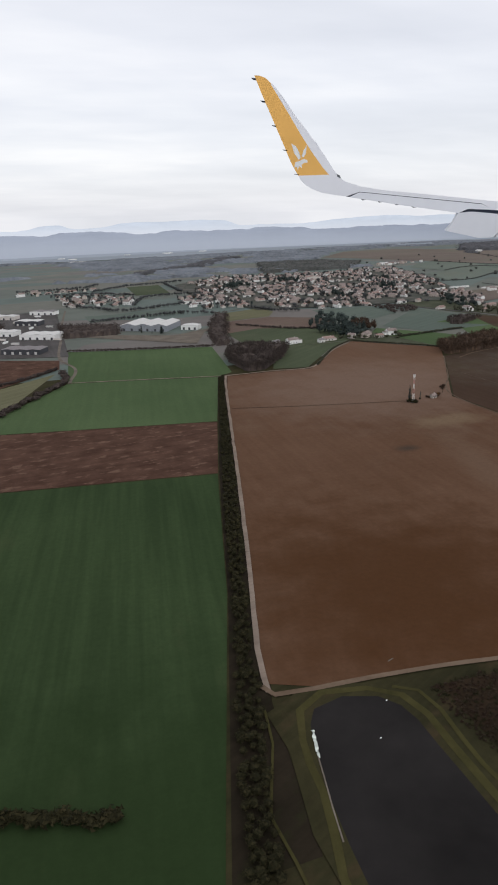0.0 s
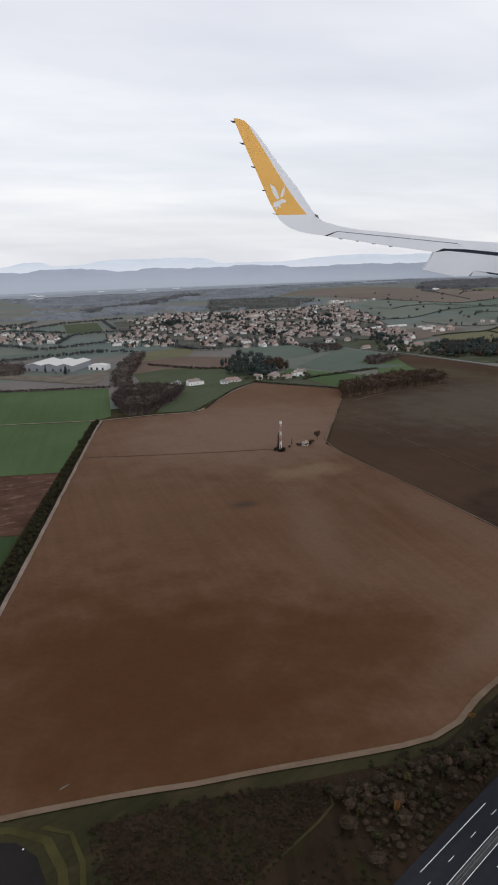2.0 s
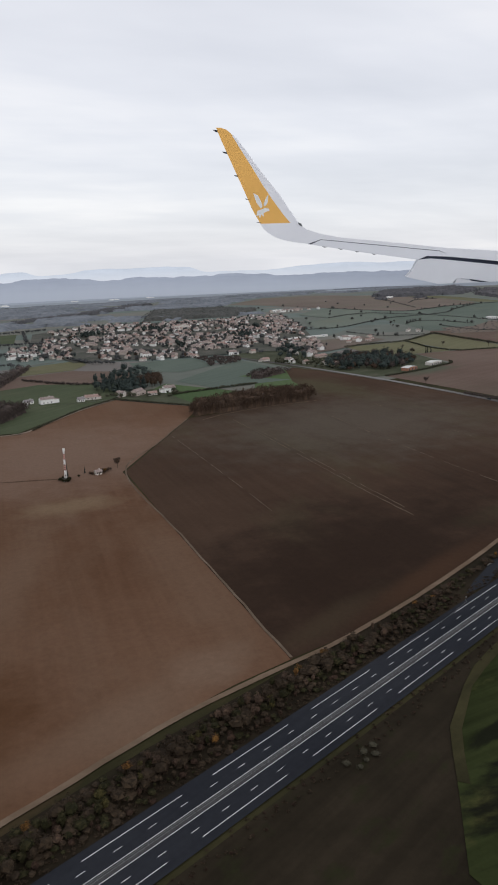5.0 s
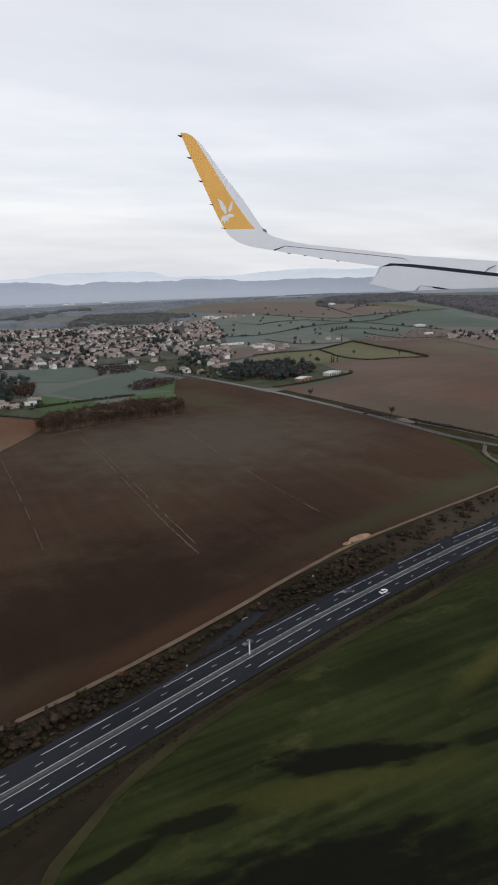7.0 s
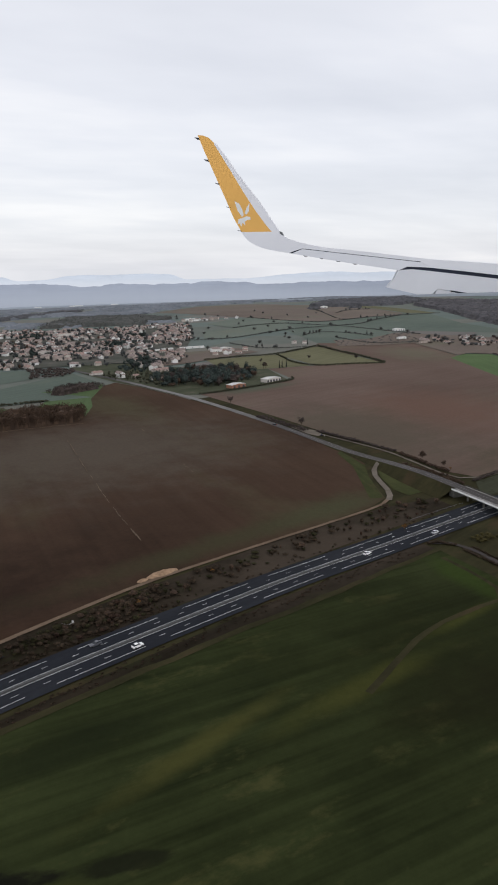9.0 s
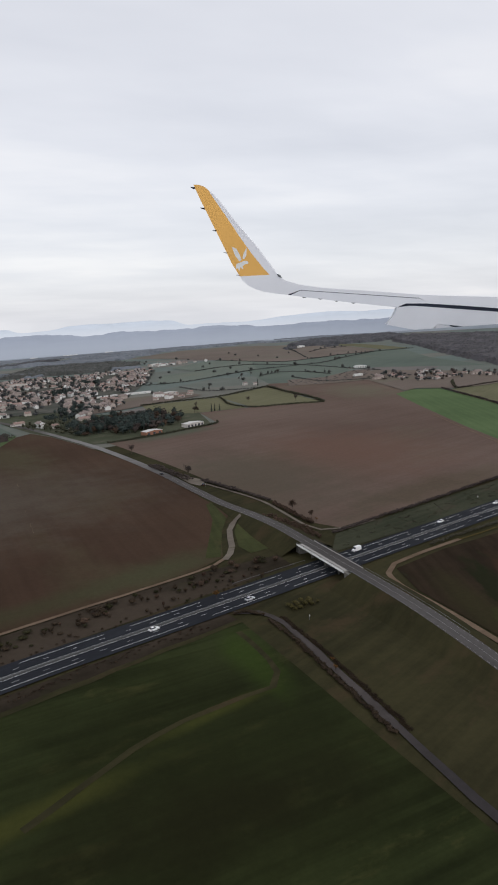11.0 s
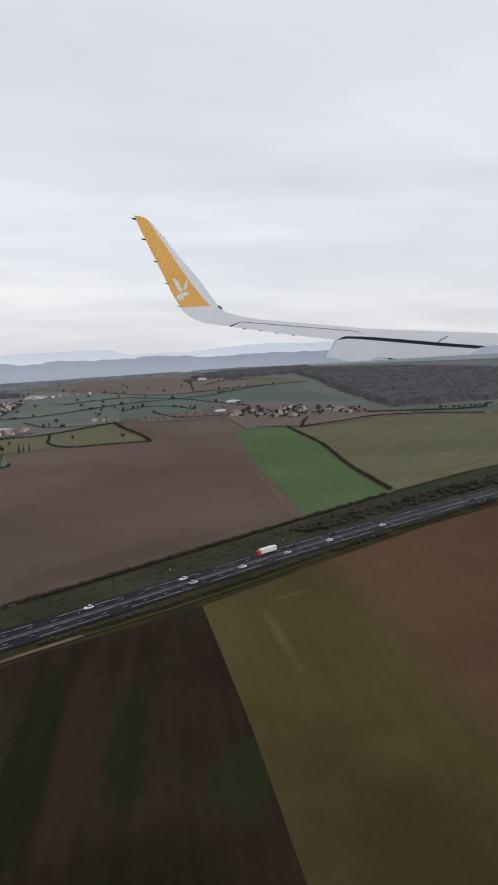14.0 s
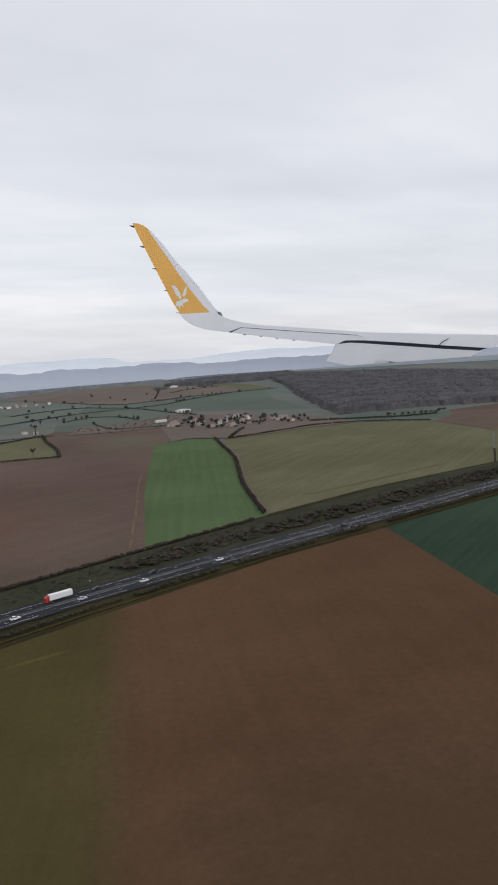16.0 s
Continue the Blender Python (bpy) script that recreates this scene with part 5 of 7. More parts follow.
brush = [along(d, -3.9 + rng.uniform(-0.9, 0.9))[:2] for d in np.arange(near_axis(40), near_axis(182), 0.26)]
wood("shrubs", brush[::2], 0.12, 0.45, BRUSH, 24, 0.34, "low dead brush along the motorway's verge", "shrubs")
wood("shrubs", brush[1::4], 0.12, 0.4, RUSSET_DARK, 24, 0.34, "low russet brush along the motorway's verge", "shrubs")
wood("shrubs", scatter([(90, 42.4), (93.6, 44.2), (94, 42.8), (91, 41.4)], 0.9), 0.5, 0.9, BELT, 150, 0.13, "grey bare bushes below the motorway", "shrubs")
litter = [q for q in [along(d, 3.5 + rng.uniform(-0.5, 0.9))[:2] for d in np.arange(near_axis(50), near_axis(198), 0.2)] if q[0] < 150 or rng.uniform() < 0.2]
wood("shrubs", litter, 0.16, 0.5, BRUSH, 36, 0.3, "low brush at the foot of the bank", "shrubs")

for poly, mat, label in (([(205.4, 112), (207.8, 112), (209.6, 101), (209.2, 96.4), (206.6, 96.4), (206, 104)], RUSSET, "russet brush on the road bank"), ([(200.6, 166), (202.6, 166), (205.4, 146), (203.6, 146)], TWIGS, "bare bushes beside the country road"), ([(206.4, 144), (207.6, 144), (210, 131), (208.9, 131)], TWIGS, "bare bushes between path and road"), ([(192.6, 75.6), (196.6, 76.4), (196.6, 74.6), (192.8, 73.8)], VERGE_BUSH, "yellowish bushes below the motorway")):
    wood("shrubs", scatter(poly, 0.6), 0.7, 0.9, mat, 90, 0.2, label, "shrubs")

yard_trees = scatter([(350, 278), (362, 270), (398, 264), (406, 280), (390, 308), (366, 316), (350, 302)], 5.6)
wood("trees", yard_trees[::2], 1.9, 2.6, GARDEN_TREES, 120, 0.15, "dark trees among the hamlet's houses", "trees", 0.5)
wood("trees", yard_trees[1::2], 1.8, 2.6, TWIGS, 120, 0.15, "bare trees among the hamlet's houses", "trees", 0.5)
hedge([(349, 238), (357, 250), (366, 262)], 0.9, 1.4, HEDGE, "dark hedge towards the hamlet")
hedge([(398, 262), (412, 254), (428, 244), (446, 240)], 0.9, 1.6, HEDGE, "dark hedge with bushes beside pasture")

# hedges of the farmland
hedge([(289.0, 240.0), (276.0, 243.6), (262.4, 246.0), (259, 259.6), (262, 274), (264.8, 287)], 0.7, 1.0, HEDGE, "dark clipped field hedge")
hedge([(289.4, 240.2), (292.4, 260), (294, 284.1), (297, 308)], 1.0, 1.3, HEDGE, "dark field hedge with taller bushes")
hedge([(230, 283.4), (246, 285.6), (264, 287.4), (280, 297), (296, 308.4)], 0.8, 1.2, HEDGE, "dark hedge behind two meadows")
hedge([(199.7, 204.4), (211.4, 206.8), (224, 211.6), (237, 217.4), (239.4, 222)], 0.75, 0.8, HEDGE, "neat dark hedge before the farm sheds", 0.4)
hedge([(304, 127.4), (308.4, 140.6), (315.3, 159.8), (330, 194.6), (339, 223), (345, 242)], 0.8, 1.1, TWIGS, "bare brown hedge between two fields")
hedge([(211.6, 121), (209.6, 131), (206.6, 144)], 0.6, 0.9, TWIGS, "low brown hedge beside a path")
hedge([(211.4, 119), (211.4, 104)], 0.7, 1.0, RUSSET, "russet hedge beside a path")
hedge([(350, 238), (372, 243), (392, 247.5), (412, 240), (428, 224)], 0.7, 1.0, TWIGS, "bare hedge behind the olive meadow")
hedge([(430, 252), (445, 246), (458, 250)], 1.2, 2.0, HEDGE, "row of dark bushes in a pasture", 2.6)
hedge([(65, 222), (48, 226), (34, 230), (20.7, 234.6)], 0.8, 1.2, TWIGS, "bare hedge before the warehouse yard")
hedge([(-3.5, 160), (4, 172), (13.5, 187), (15, 200)], 1.3, 2.4, TWIGS, "overgrown bare hedge beside the wheat")
hedge([(-4, 190), (6, 198), (14, 207)], 0.9, 1.6, TWIGS, "bare hedge between two fallows")
hedge([(-9, 44), (-5, 42.6), (-1.4, 41.2)], 0.9, 1.7, IVY, "dark strip of scrub inside the green field", 0.4)
hedge([(88, 262), (100, 246), (112, 238)], 0.9, 1.5, TWIGS, "bare hedge between two pastures")
hedge([(82, 178.8), (90, 190), (99, 201), (110, 210.5)], 0.5, 0.8, HEDGE, "low hedge along the bent lane")
hedge([(109, 209.5), (118, 198), (128, 186.6)], 0.6, 1.0, HEDGE, "low hedge along the paddock")
hedge([(126, 208), (141.5, 211.3), (156, 214)], 0.7, 1.4, HEDGE, "dark hedge between paddock and field")
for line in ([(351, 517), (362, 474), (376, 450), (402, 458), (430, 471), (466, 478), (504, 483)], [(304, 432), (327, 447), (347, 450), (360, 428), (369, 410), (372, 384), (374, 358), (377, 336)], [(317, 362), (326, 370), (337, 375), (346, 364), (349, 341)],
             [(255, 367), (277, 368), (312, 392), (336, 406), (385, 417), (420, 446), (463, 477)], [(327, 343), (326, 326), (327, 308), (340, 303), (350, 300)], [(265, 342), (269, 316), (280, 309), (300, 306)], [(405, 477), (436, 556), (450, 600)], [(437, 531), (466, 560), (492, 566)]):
    hedge(line, 0.65, 1.3, HAZED_HEDGE, "thin hedge across far pasture", 0.9, 40, 0.3)
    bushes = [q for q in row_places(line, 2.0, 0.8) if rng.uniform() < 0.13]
    wood("trees", bushes, 1.9, 2.4, HAZED_HEDGE, 70, 0.2, "bushes and small trees in a far hedge", "trees", 0.5)
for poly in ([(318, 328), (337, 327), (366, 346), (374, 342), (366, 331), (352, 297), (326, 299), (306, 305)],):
    wood("shrubs", scatter(poly, 3.4), 0.5, 1.6, HAZED_HEDGE, 50, 0.2, "low scrub in a brown fallow", "shrubs")
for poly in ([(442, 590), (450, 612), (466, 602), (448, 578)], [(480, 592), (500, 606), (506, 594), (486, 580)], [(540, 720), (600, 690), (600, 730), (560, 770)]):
    copse(poly, 4.0, 2.4, 6.0, HAZED_FOREST, 20, 0.09, "hazy bare wood among far fields", 2.4)
wood("trees", scatter([(236, 300), (300, 330), (330, 430), (420, 520), (400, 600), (300, 560), (262, 430)], 24), 1.8, 2.6, HAZED_HEDGE, 172, 0.198, "scattered bare trees in far pastures", "trees")
copse([(190, 492), (228, 600), (290, 590), (300, 540), (262, 490)], 3.0, 2.8, 5.0, HAZED_HEDGE, 40, 0.10, "hazy bare wood behind the town", 2.0)
copse([(112, 516), (122, 545), (182, 600), (272, 745), (250, 760), (165, 612), (106, 548)], 3.4, 2.6, 5.0, HAZED_FOREST, 30, 0.10, "narrow tree belt down in the valley", 2.2)
copse([(-90, 560), (40, 500), (100, 474), (200, 486), (290, 500), (330, 560), (300, 620), (410, 790), (700, 810), (700, 1000), (0, 960), (-90, 800)], 9.0, 2.4, 12.0, HAZED_TWIGS, 10, 0.07, "tree belts and woods down in the valley", 4.0, "wood", -0.06, 0.011)

for line in ([(41.7, 354), (55.6, 329), (68, 330), (77, 335), (90, 340)], [(66, 347), (78, 376), (92, 384), (112, 382)], [(36, 414), (60, 410), (77, 393)], [(60, 424), (84, 448), (104, 455), (122, 462)], [(38, 298), (52, 302), (80, 306), (91, 299)], [(112, 311), (118, 294), (126, 288)], [(104, 396), (108, 448)], [(20, 446), (56, 452), (70, 470)]):
    hedge(line, 1.7, 2.2, GARDEN_TREES, "overgrown dark hedge with trees west of the town", 1.3, 90, 0.16)

# single trees
round_bare = make_tree("bare", 2.6, TWIGS, "bare deciduous tree with a wide crown", 700)
plant(round_bare, [(201.5, 184.5), (240.6, 247.8), (306.7, 362.5), (300, 350), (317, 374), (330, 366), (246, 262), (205.5, 150), (283, 251), (268, 263)])
autumn = make_tree("round", 2.3, RUSSET, "round tree still holding brown leaves", 700)
plant(autumn, [(241.5, 248), (236, 250), (212.2, 112.6), (213, 107), (93.2, 136.3), (122, 232)], 0.6, 1.1)
orange = make_tree("round", 1.0, ORANGE, "small orange autumn tree", 500)
plant(orange, [(60.5, 44.2), (66, 45.4), (74, 48.6), (92.6, 55.8), (96, 57), (190.9, 61), (190.3, 59.4), (89.4, 134.2), (90.2, 133.6), (212.8, 104.8), (113.5, 62.8), (280, 114), (186.5, 82), (110.6, 62.2)], 0.6, 1.3)
cypress = make_tree("cypress", 3.4, EVERGREEN, "tall dark columnar cypress", 420)
plant(cypress, [(296, 317), (54, 258), (51, 262), (246.4, 246), (248, 247), (250, 247.4), (200, 236), (198, 230), (83, 134.2), (86.6, 135.4)], 0.35, 1.0)
fir = make_tree("fir", 3.2, EVERGREEN, "dark green conifer with drooping boughs", 480)
plant(fir, [(198, 226), (201, 232), (205, 229), (209, 240), (113, 222), (116, 228), (110, 230), (120, 234), (57, 256)], 0.7, 1.2)

# ---- hills and far distance ----


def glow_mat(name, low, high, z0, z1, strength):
    """Far hills with the air's haze put into their colour and glow, palest at their foot."""
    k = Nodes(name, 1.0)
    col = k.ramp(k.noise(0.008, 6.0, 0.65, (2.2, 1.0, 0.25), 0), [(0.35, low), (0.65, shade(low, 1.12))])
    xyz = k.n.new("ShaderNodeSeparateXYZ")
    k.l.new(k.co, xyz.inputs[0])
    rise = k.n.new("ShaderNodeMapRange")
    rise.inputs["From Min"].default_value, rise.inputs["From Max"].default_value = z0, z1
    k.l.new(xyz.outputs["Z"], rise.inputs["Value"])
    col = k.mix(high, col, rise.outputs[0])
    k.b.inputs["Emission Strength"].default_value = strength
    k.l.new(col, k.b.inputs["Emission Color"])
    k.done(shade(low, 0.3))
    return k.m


HUB = (115.0, 5.0)


def far_place(azimuth, distance):
    a = radians(azimuth)
    return HUB[0] + distance * math.sin(a), HUB[1] + distance * math.cos(a)


def ridge(name, a0, a1, near, deep, top, foot, material, label):
    """A long hill: a crest whose height comes from top(azimuth) in degrees, falling to its foot in front and behind."""
    v, f, rows = [], [], 9
    azs = np.arange(a0, a1, 0.15)
    for a in azs:
        crest = 36.5 + (near + deep) * math.tan(radians(top(a)))
        for r in range(rows):
            t = r / (rows - 1)
            d = near + deep * 2 * t
            rise = math.sin(math.pi * t) ** 0.8
            wob = 1 - 0.22 * abs(noise.noise((a * 0.9, t * 3, 3))) * (1 if 0 < r < rows - 1 else 0) * (r != rows // 2)
            x, y = far_place(a, d)
            v.append((x, y, foot + (crest - foot) * rise * wob))
    n = len(azs)
    f = [(i * rows + r, i * rows + r + 1, (i + 1) * rows + r + 1, (i + 1) * rows + r) for i in range(n - 1) for r in range(rows - 1)]
    return tagged(piece(name, v, f, material, None, "", True), label, "hill", "", "structure")


def bumps(base, amp, seed, freq):
    return lambda a: base + amp * noise.fractal((a * freq, seed, 0), 0.9, 2.0, 5)


def hazed_plain(near, far, low, high, strength, label):
    """Valley floor miles off, with haze put into its colour and a glow."""
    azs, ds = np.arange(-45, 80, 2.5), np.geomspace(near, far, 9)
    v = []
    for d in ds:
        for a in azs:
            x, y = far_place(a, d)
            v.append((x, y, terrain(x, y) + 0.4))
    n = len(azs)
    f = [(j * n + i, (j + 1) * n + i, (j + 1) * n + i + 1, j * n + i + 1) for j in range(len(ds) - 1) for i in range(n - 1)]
    k = Nodes("hazed_plain", 1.0)
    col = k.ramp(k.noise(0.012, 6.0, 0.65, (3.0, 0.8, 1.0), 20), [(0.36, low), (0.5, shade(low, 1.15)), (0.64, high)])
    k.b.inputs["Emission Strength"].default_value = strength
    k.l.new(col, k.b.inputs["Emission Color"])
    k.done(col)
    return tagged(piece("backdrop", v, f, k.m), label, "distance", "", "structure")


hazed_plain(1000, 1900, (0.112, 0.127, 0.145), (0.143, 0.158, 0.171), 0.60, "hazy blue-green valley floor far off")
hazed_plain(1900, 4310, (0.138, 0.158, 0.184), (0.164, 0.183, 0.208), 0.64, "hazy blue valley floor before the hills")
ridge("backdrop", -45, 80, 4330, 60, bumps(-1.02, 0.30, 2.0, 0.21), -190, glow_mat("hazed_ridge", srgb(140, 147, 160), srgb(156, 163, 174), -115, -48, 0.92), "long blue-grey wooded ridge across the valley")


def mesa(a):
    step = lambda c, w: 1 / (1 + math.exp(-(a - c) / w))
    return -0.72 + 0.42 * step(9.0, 0.5) * (1 - step(18.2, 0.25)) + 0.35 * (step(3.6, 0.4) - step(5.8, 0.2)) + 0.40 * step(25.6, 0.7) + 0.08 * noise.fractal((a * 0.35, 9, 0), 0.9, 2.0, 4)


ridge("backdrop", -45, 80, 4560, 60, mesa, -190, glow_mat("hazed_mountains", srgb(180, 188, 198), srgb(204, 208, 213), -70, 0, 0.95), "pale flat-topped mountains on the horizon")

# ---- buildings ----


def make_house(length, width, eaves, pitch, wall, roof, label, wing=0.0):
    """A house in real metres: rendered walls with gables, a tiled roof with eaves, chimney, door and windows."""
    u = UNIT
    house = tagged(new("house"), label, "house", "houses of the town")
    L, W, E, P = length * u / 2, width * u / 2, eaves * u, (eaves + pitch) * u
    v = [(-L, -W, -0.1), (L, -W, -0.1), (L, W, -0.1), (-L, W, -0.1), (-L, -W, E), (L, -W, E), (L, W, E), (-L, W, E), (-L, 0, P), (L, 0, P)]
    f = [(0, 1, 5, 4), (1, 2, 6, 9, 5), (2, 3, 7, 6), (3, 0, 4, 8, 7)]
    piece("wall", v, f, wall, house)
    o, t = 0.45 * u, 0.22 * u
    k = (P - E) / W
    v = []
    for x in (-L - o, L + o):
        v += [(x, -W - o, E - o * k + 0.01), (x, 0, P + 0.01), (x, W + o, E - o * k + 0.01), (x, -W - o, E - o * k + t), (x, 0, P + t), (x, W + o, E - o * k + t)]
    f = [(3, 9, 10, 4), (4, 10, 11, 5), (0, 1, 7, 6), (1, 2, 8, 7), (0, 6, 9, 3), (2, 5, 11, 8), (0, 3, 4, 1), (1, 4, 5, 2), (6, 7, 10, 9), (7, 8, 11, 10)]
    piece("roof", v, f, roof, house)
    bm = bmesh.new()
    box(bm, L * 0.4, -0.25 * u, P - 0.6 * u, L * 0.4 + 0.5 * u, 0.25 * u, P + 0.9 * u)
    part("chimney", bm, wall, house)
    for x, w, z0, z1, name in ((-L * 0.6, 1.2, 1.0, 2.3, "window"), (L * 0.55, 1.2, 1.0, 2.3, "window"), (0, 1.0, 0.0, 2.1, "door")):
        bm = bmesh.new()
        box(bm, x - w * u / 2, -W - 0.02, z0 * u, x + w * u / 2, -W + 0.01, z1 * u)
        part(name, bm, GLASS if name == "window" else BARK, house)
    if wing:
        bm = bmesh.new()
        box(bm, L * 0.98, -W * 0.8, -0.1, L + wing * u, W * 0.6, E * 0.8)
        part("annexe", bm, wall, house)
        bm = bmesh.new()
        box(bm, L, -W * 0.9, E * 0.8, L + wing * u + 0.08, W * 0.7, E * 0.8 + 0.06)
        part("annexe_roof", bm, roof, house)
    return house


STYLES = [
    (12, 8, 3.2, 2.0, CREAM, TILE_RED, "off-white rendered bungalow with a red tiled roof", 0),
    (13, 8, 5.4, 2.4, WHITE, TILE_BROWN, "white two-storey house with a weathered tiled roof", 4),
    (10, 8, 4.6, 2.2, BEIGE, TILE_RED, "beige village house with a red tiled roof", 0),
    (14, 8, 3.0, 2.1, CREAM, TILE_RED, "long cream bungalow with a red tiled roof", 3),
    (15, 9, 5.8, 2.6, PINK, TILE_BROWN, "ochre farmhouse with a weathered tiled roof", 5),
    (11, 8, 5.6, 2.2, CREAM, TILE_BROWN, "off-white town house with a brown tiled roof", 0),
]
town = scatter([(127, 300), (140, 290), (160, 288), (193, 288), (203, 264), (219, 284), (240, 335), (262, 395), (287, 470), (262, 474), (232, 462), (182, 472), (148, 474), (120, 440), (112, 380), (116, 330)], 4.7, 8)
town = [p for p in town if not (132 < p[0] < 150 and 395 < p[1] < 420) and noise.noise((p[0] * 0.05, p[1] * 0.035, 9)) > -0.33 and rng.uniform() < (0.92 if p[0] > 135 else 0.75)]
west = scatter([(89, 316), (112, 309), (116, 330), (112, 376), (93, 366)], 5.4, 6)
far_west = scatter([(38, 354), (66, 351), (72, 372), (60, 402), (36, 408)], 5.6, 5) + scatter([(20, 420), (64, 432), (62, 442), (20, 434)], 5.5, 4)
east = [(p[0] + 0, p[1]) for p in scatter([(290, 500), (318, 505), (346, 520), (300, 515)], 6, 8)] + scatter([(238, 296), (258, 300), (262, 312), (244, 314)], 5.5, 8) + scatter([(292, 320), (300, 322), (286, 332)], 5, 6)
hamlet = scatter([(348, 300), (356, 276), (366, 272), (384, 274), (392, 268), (398, 278), (386, 306), (366, 312)], 7.0, 6)
lane_side = [(112, 214), (117, 213.4), (121, 211.5), (127, 214), (103, 214), (187, 252), (191, 246), (196, 240), (181, 262)]
every = sorted(town + west + far_west + east + hamlet + lane_side, key=lambda p: math.hypot(p[0] - 150, p[1]))
makers = [make_house(*style) for style in STYLES]
begun, crowd = set(), {}
for n, (x, y) in enumerate(every):
    i = int(rng.integers(0, len(STYLES)))
    turn = 24 + 90 * int(rng.integers(0, 4)) + rng.normal(0, 18) + 20 * noise.noise((x * 0.02, y * 0.02, 0))
    m = pose(x, y, terrain(x, y), 0, 0, turn) @ Matrix.Scale(rng.uniform(0.78, 1.12), 4)
    if i not in begun:
        begun.add(i)
        makers[i].matrix_basis = m
    elif n < 290:
        copy_thing(makers[i], m)
    else:
        for ob in makers[i].children:
            v, f, mats, which = crowd.setdefault("all", ([], [], [], []))
            if ob.data.materials[0] not in mats:
                mats.append(ob.data.materials[0])
            k0 = len(v)
            v += [tuple(m @ q.co) for q in ob.data.vertices]
            f += [tuple(k0 + a for a in q.vertices) for q in ob.data.polygons]
            which += [mats.index(ob.data.materials[0])] * len(ob.data.polygons)
if crowd:
    v, f, mats, which = crowd["all"]
    rest = piece("houses", v, f, mats[0])
    for mtl in mats[1:]:
        rest.data.materials.append(mtl)
    rest.data.polygons.foreach_set("material_index", which)
    tagged(rest, "pale houses with tiled roofs deeper in town", "houses", "", "stuff")

# gardens of the town
gardens = [(x + rng.uniform(-3.4, 3.4), y + rng.uniform(-3.4, 3.4)) for x, y in town + west + far_west + hamlet for _ in range(4)]
wood("trees", gardens[::4], 1.7, 2.0, GARDEN_TREES, 110, 0.2, "bare and dark garden trees between the houses", "trees", 0.4)
wood("trees", gardens[1::4], 1.0, 1.5, GARDEN_TREES, 90, 0.22, "dull green garden shrubs between the houses", "trees", 0.4)
wood("trees", gardens[3::4], 2.0, 2.3, GARDEN_TREES, 110, 0.2, "dark leafless trees between the houses", "trees", 0.5)
wood("trees", gardens[2::12], 1.9, 1.8, RUSSET, 103, 0.2, "russet garden trees between the houses", "trees", 0.4)
wood("trees", gardens[6::16], 2.0, 1.6, EVERGREEN, 103, 0.2, "dark garden conifers between the houses", "trees", 0.5)
for cx, cy, n in ((140, 408, 26), (178, 420, 16), (208, 352, 18), (232, 400, 14), (165, 330, 10)):
    wood("trees", [(cx + rng.normal(0, 4.5), cy + rng.normal(0, 5)) for _ in range(n)], 3.2, 2.8, EVERGREEN, 138, 0.198, "clump of tall dark conifers in the town", "trees")

# white house in its meadow, and the small house by the mast
for x, y, style, turn in ((90, 214, (16, 8, 5.5, 2.4, WHITE, TILE_BROWN, "large white house with annexes in a meadow", 6), 12), (85, 216, (11, 7, 3.2, 2, WHITE, TILE_GREY, "low white outbuilding with a grey roof", 0), 20),
                          (99.5, 212, (8, 7, 3.2, 2, WHITE, TILE_GREY, "small white garden house", 0), 5), (82, 210.6, (18, 4, 2.2, 0.7, CREAM, SHEET, "long low pale shed beside a lane", 0), 10),
                          (88.8, 133.6, (5, 4, 2.4, 1.2, BEIGE, TILE_BROWN, "tiny beige hut with a brown roof by trees", 0), 15), (218, 230, (22, 10, 3.4, 2.4, PINK, TILE_RED, "long farm building with a red roof", 0), 20),
                          (199, 236, (20, 10, 3.6, 2.6, PINK, TILE_RED, "long barn with a red tiled roof", 0), 24), (204, 259, (26, 11, 3.4, 2.2, PINK, TILE_RED, "long low barn with a red roof", 0), 20), (224, 327, (60, 6, 2.4, 1.0, WHITE, SHEET, "long row of low pale sheds", 0), 22), (241, 330.6, (50, 6, 2.4, 1.0, WHITE, SHEET, "long row of low pale sheds", 0), 6), (352, 318, (20, 8, 3.4, 1.5, WHITE, SHEET, "white farm hall beside the fields", 0), 8)):
    make_house(*style).matrix_basis = pose(x, y, terrain(x, y), 0, 0, turn)


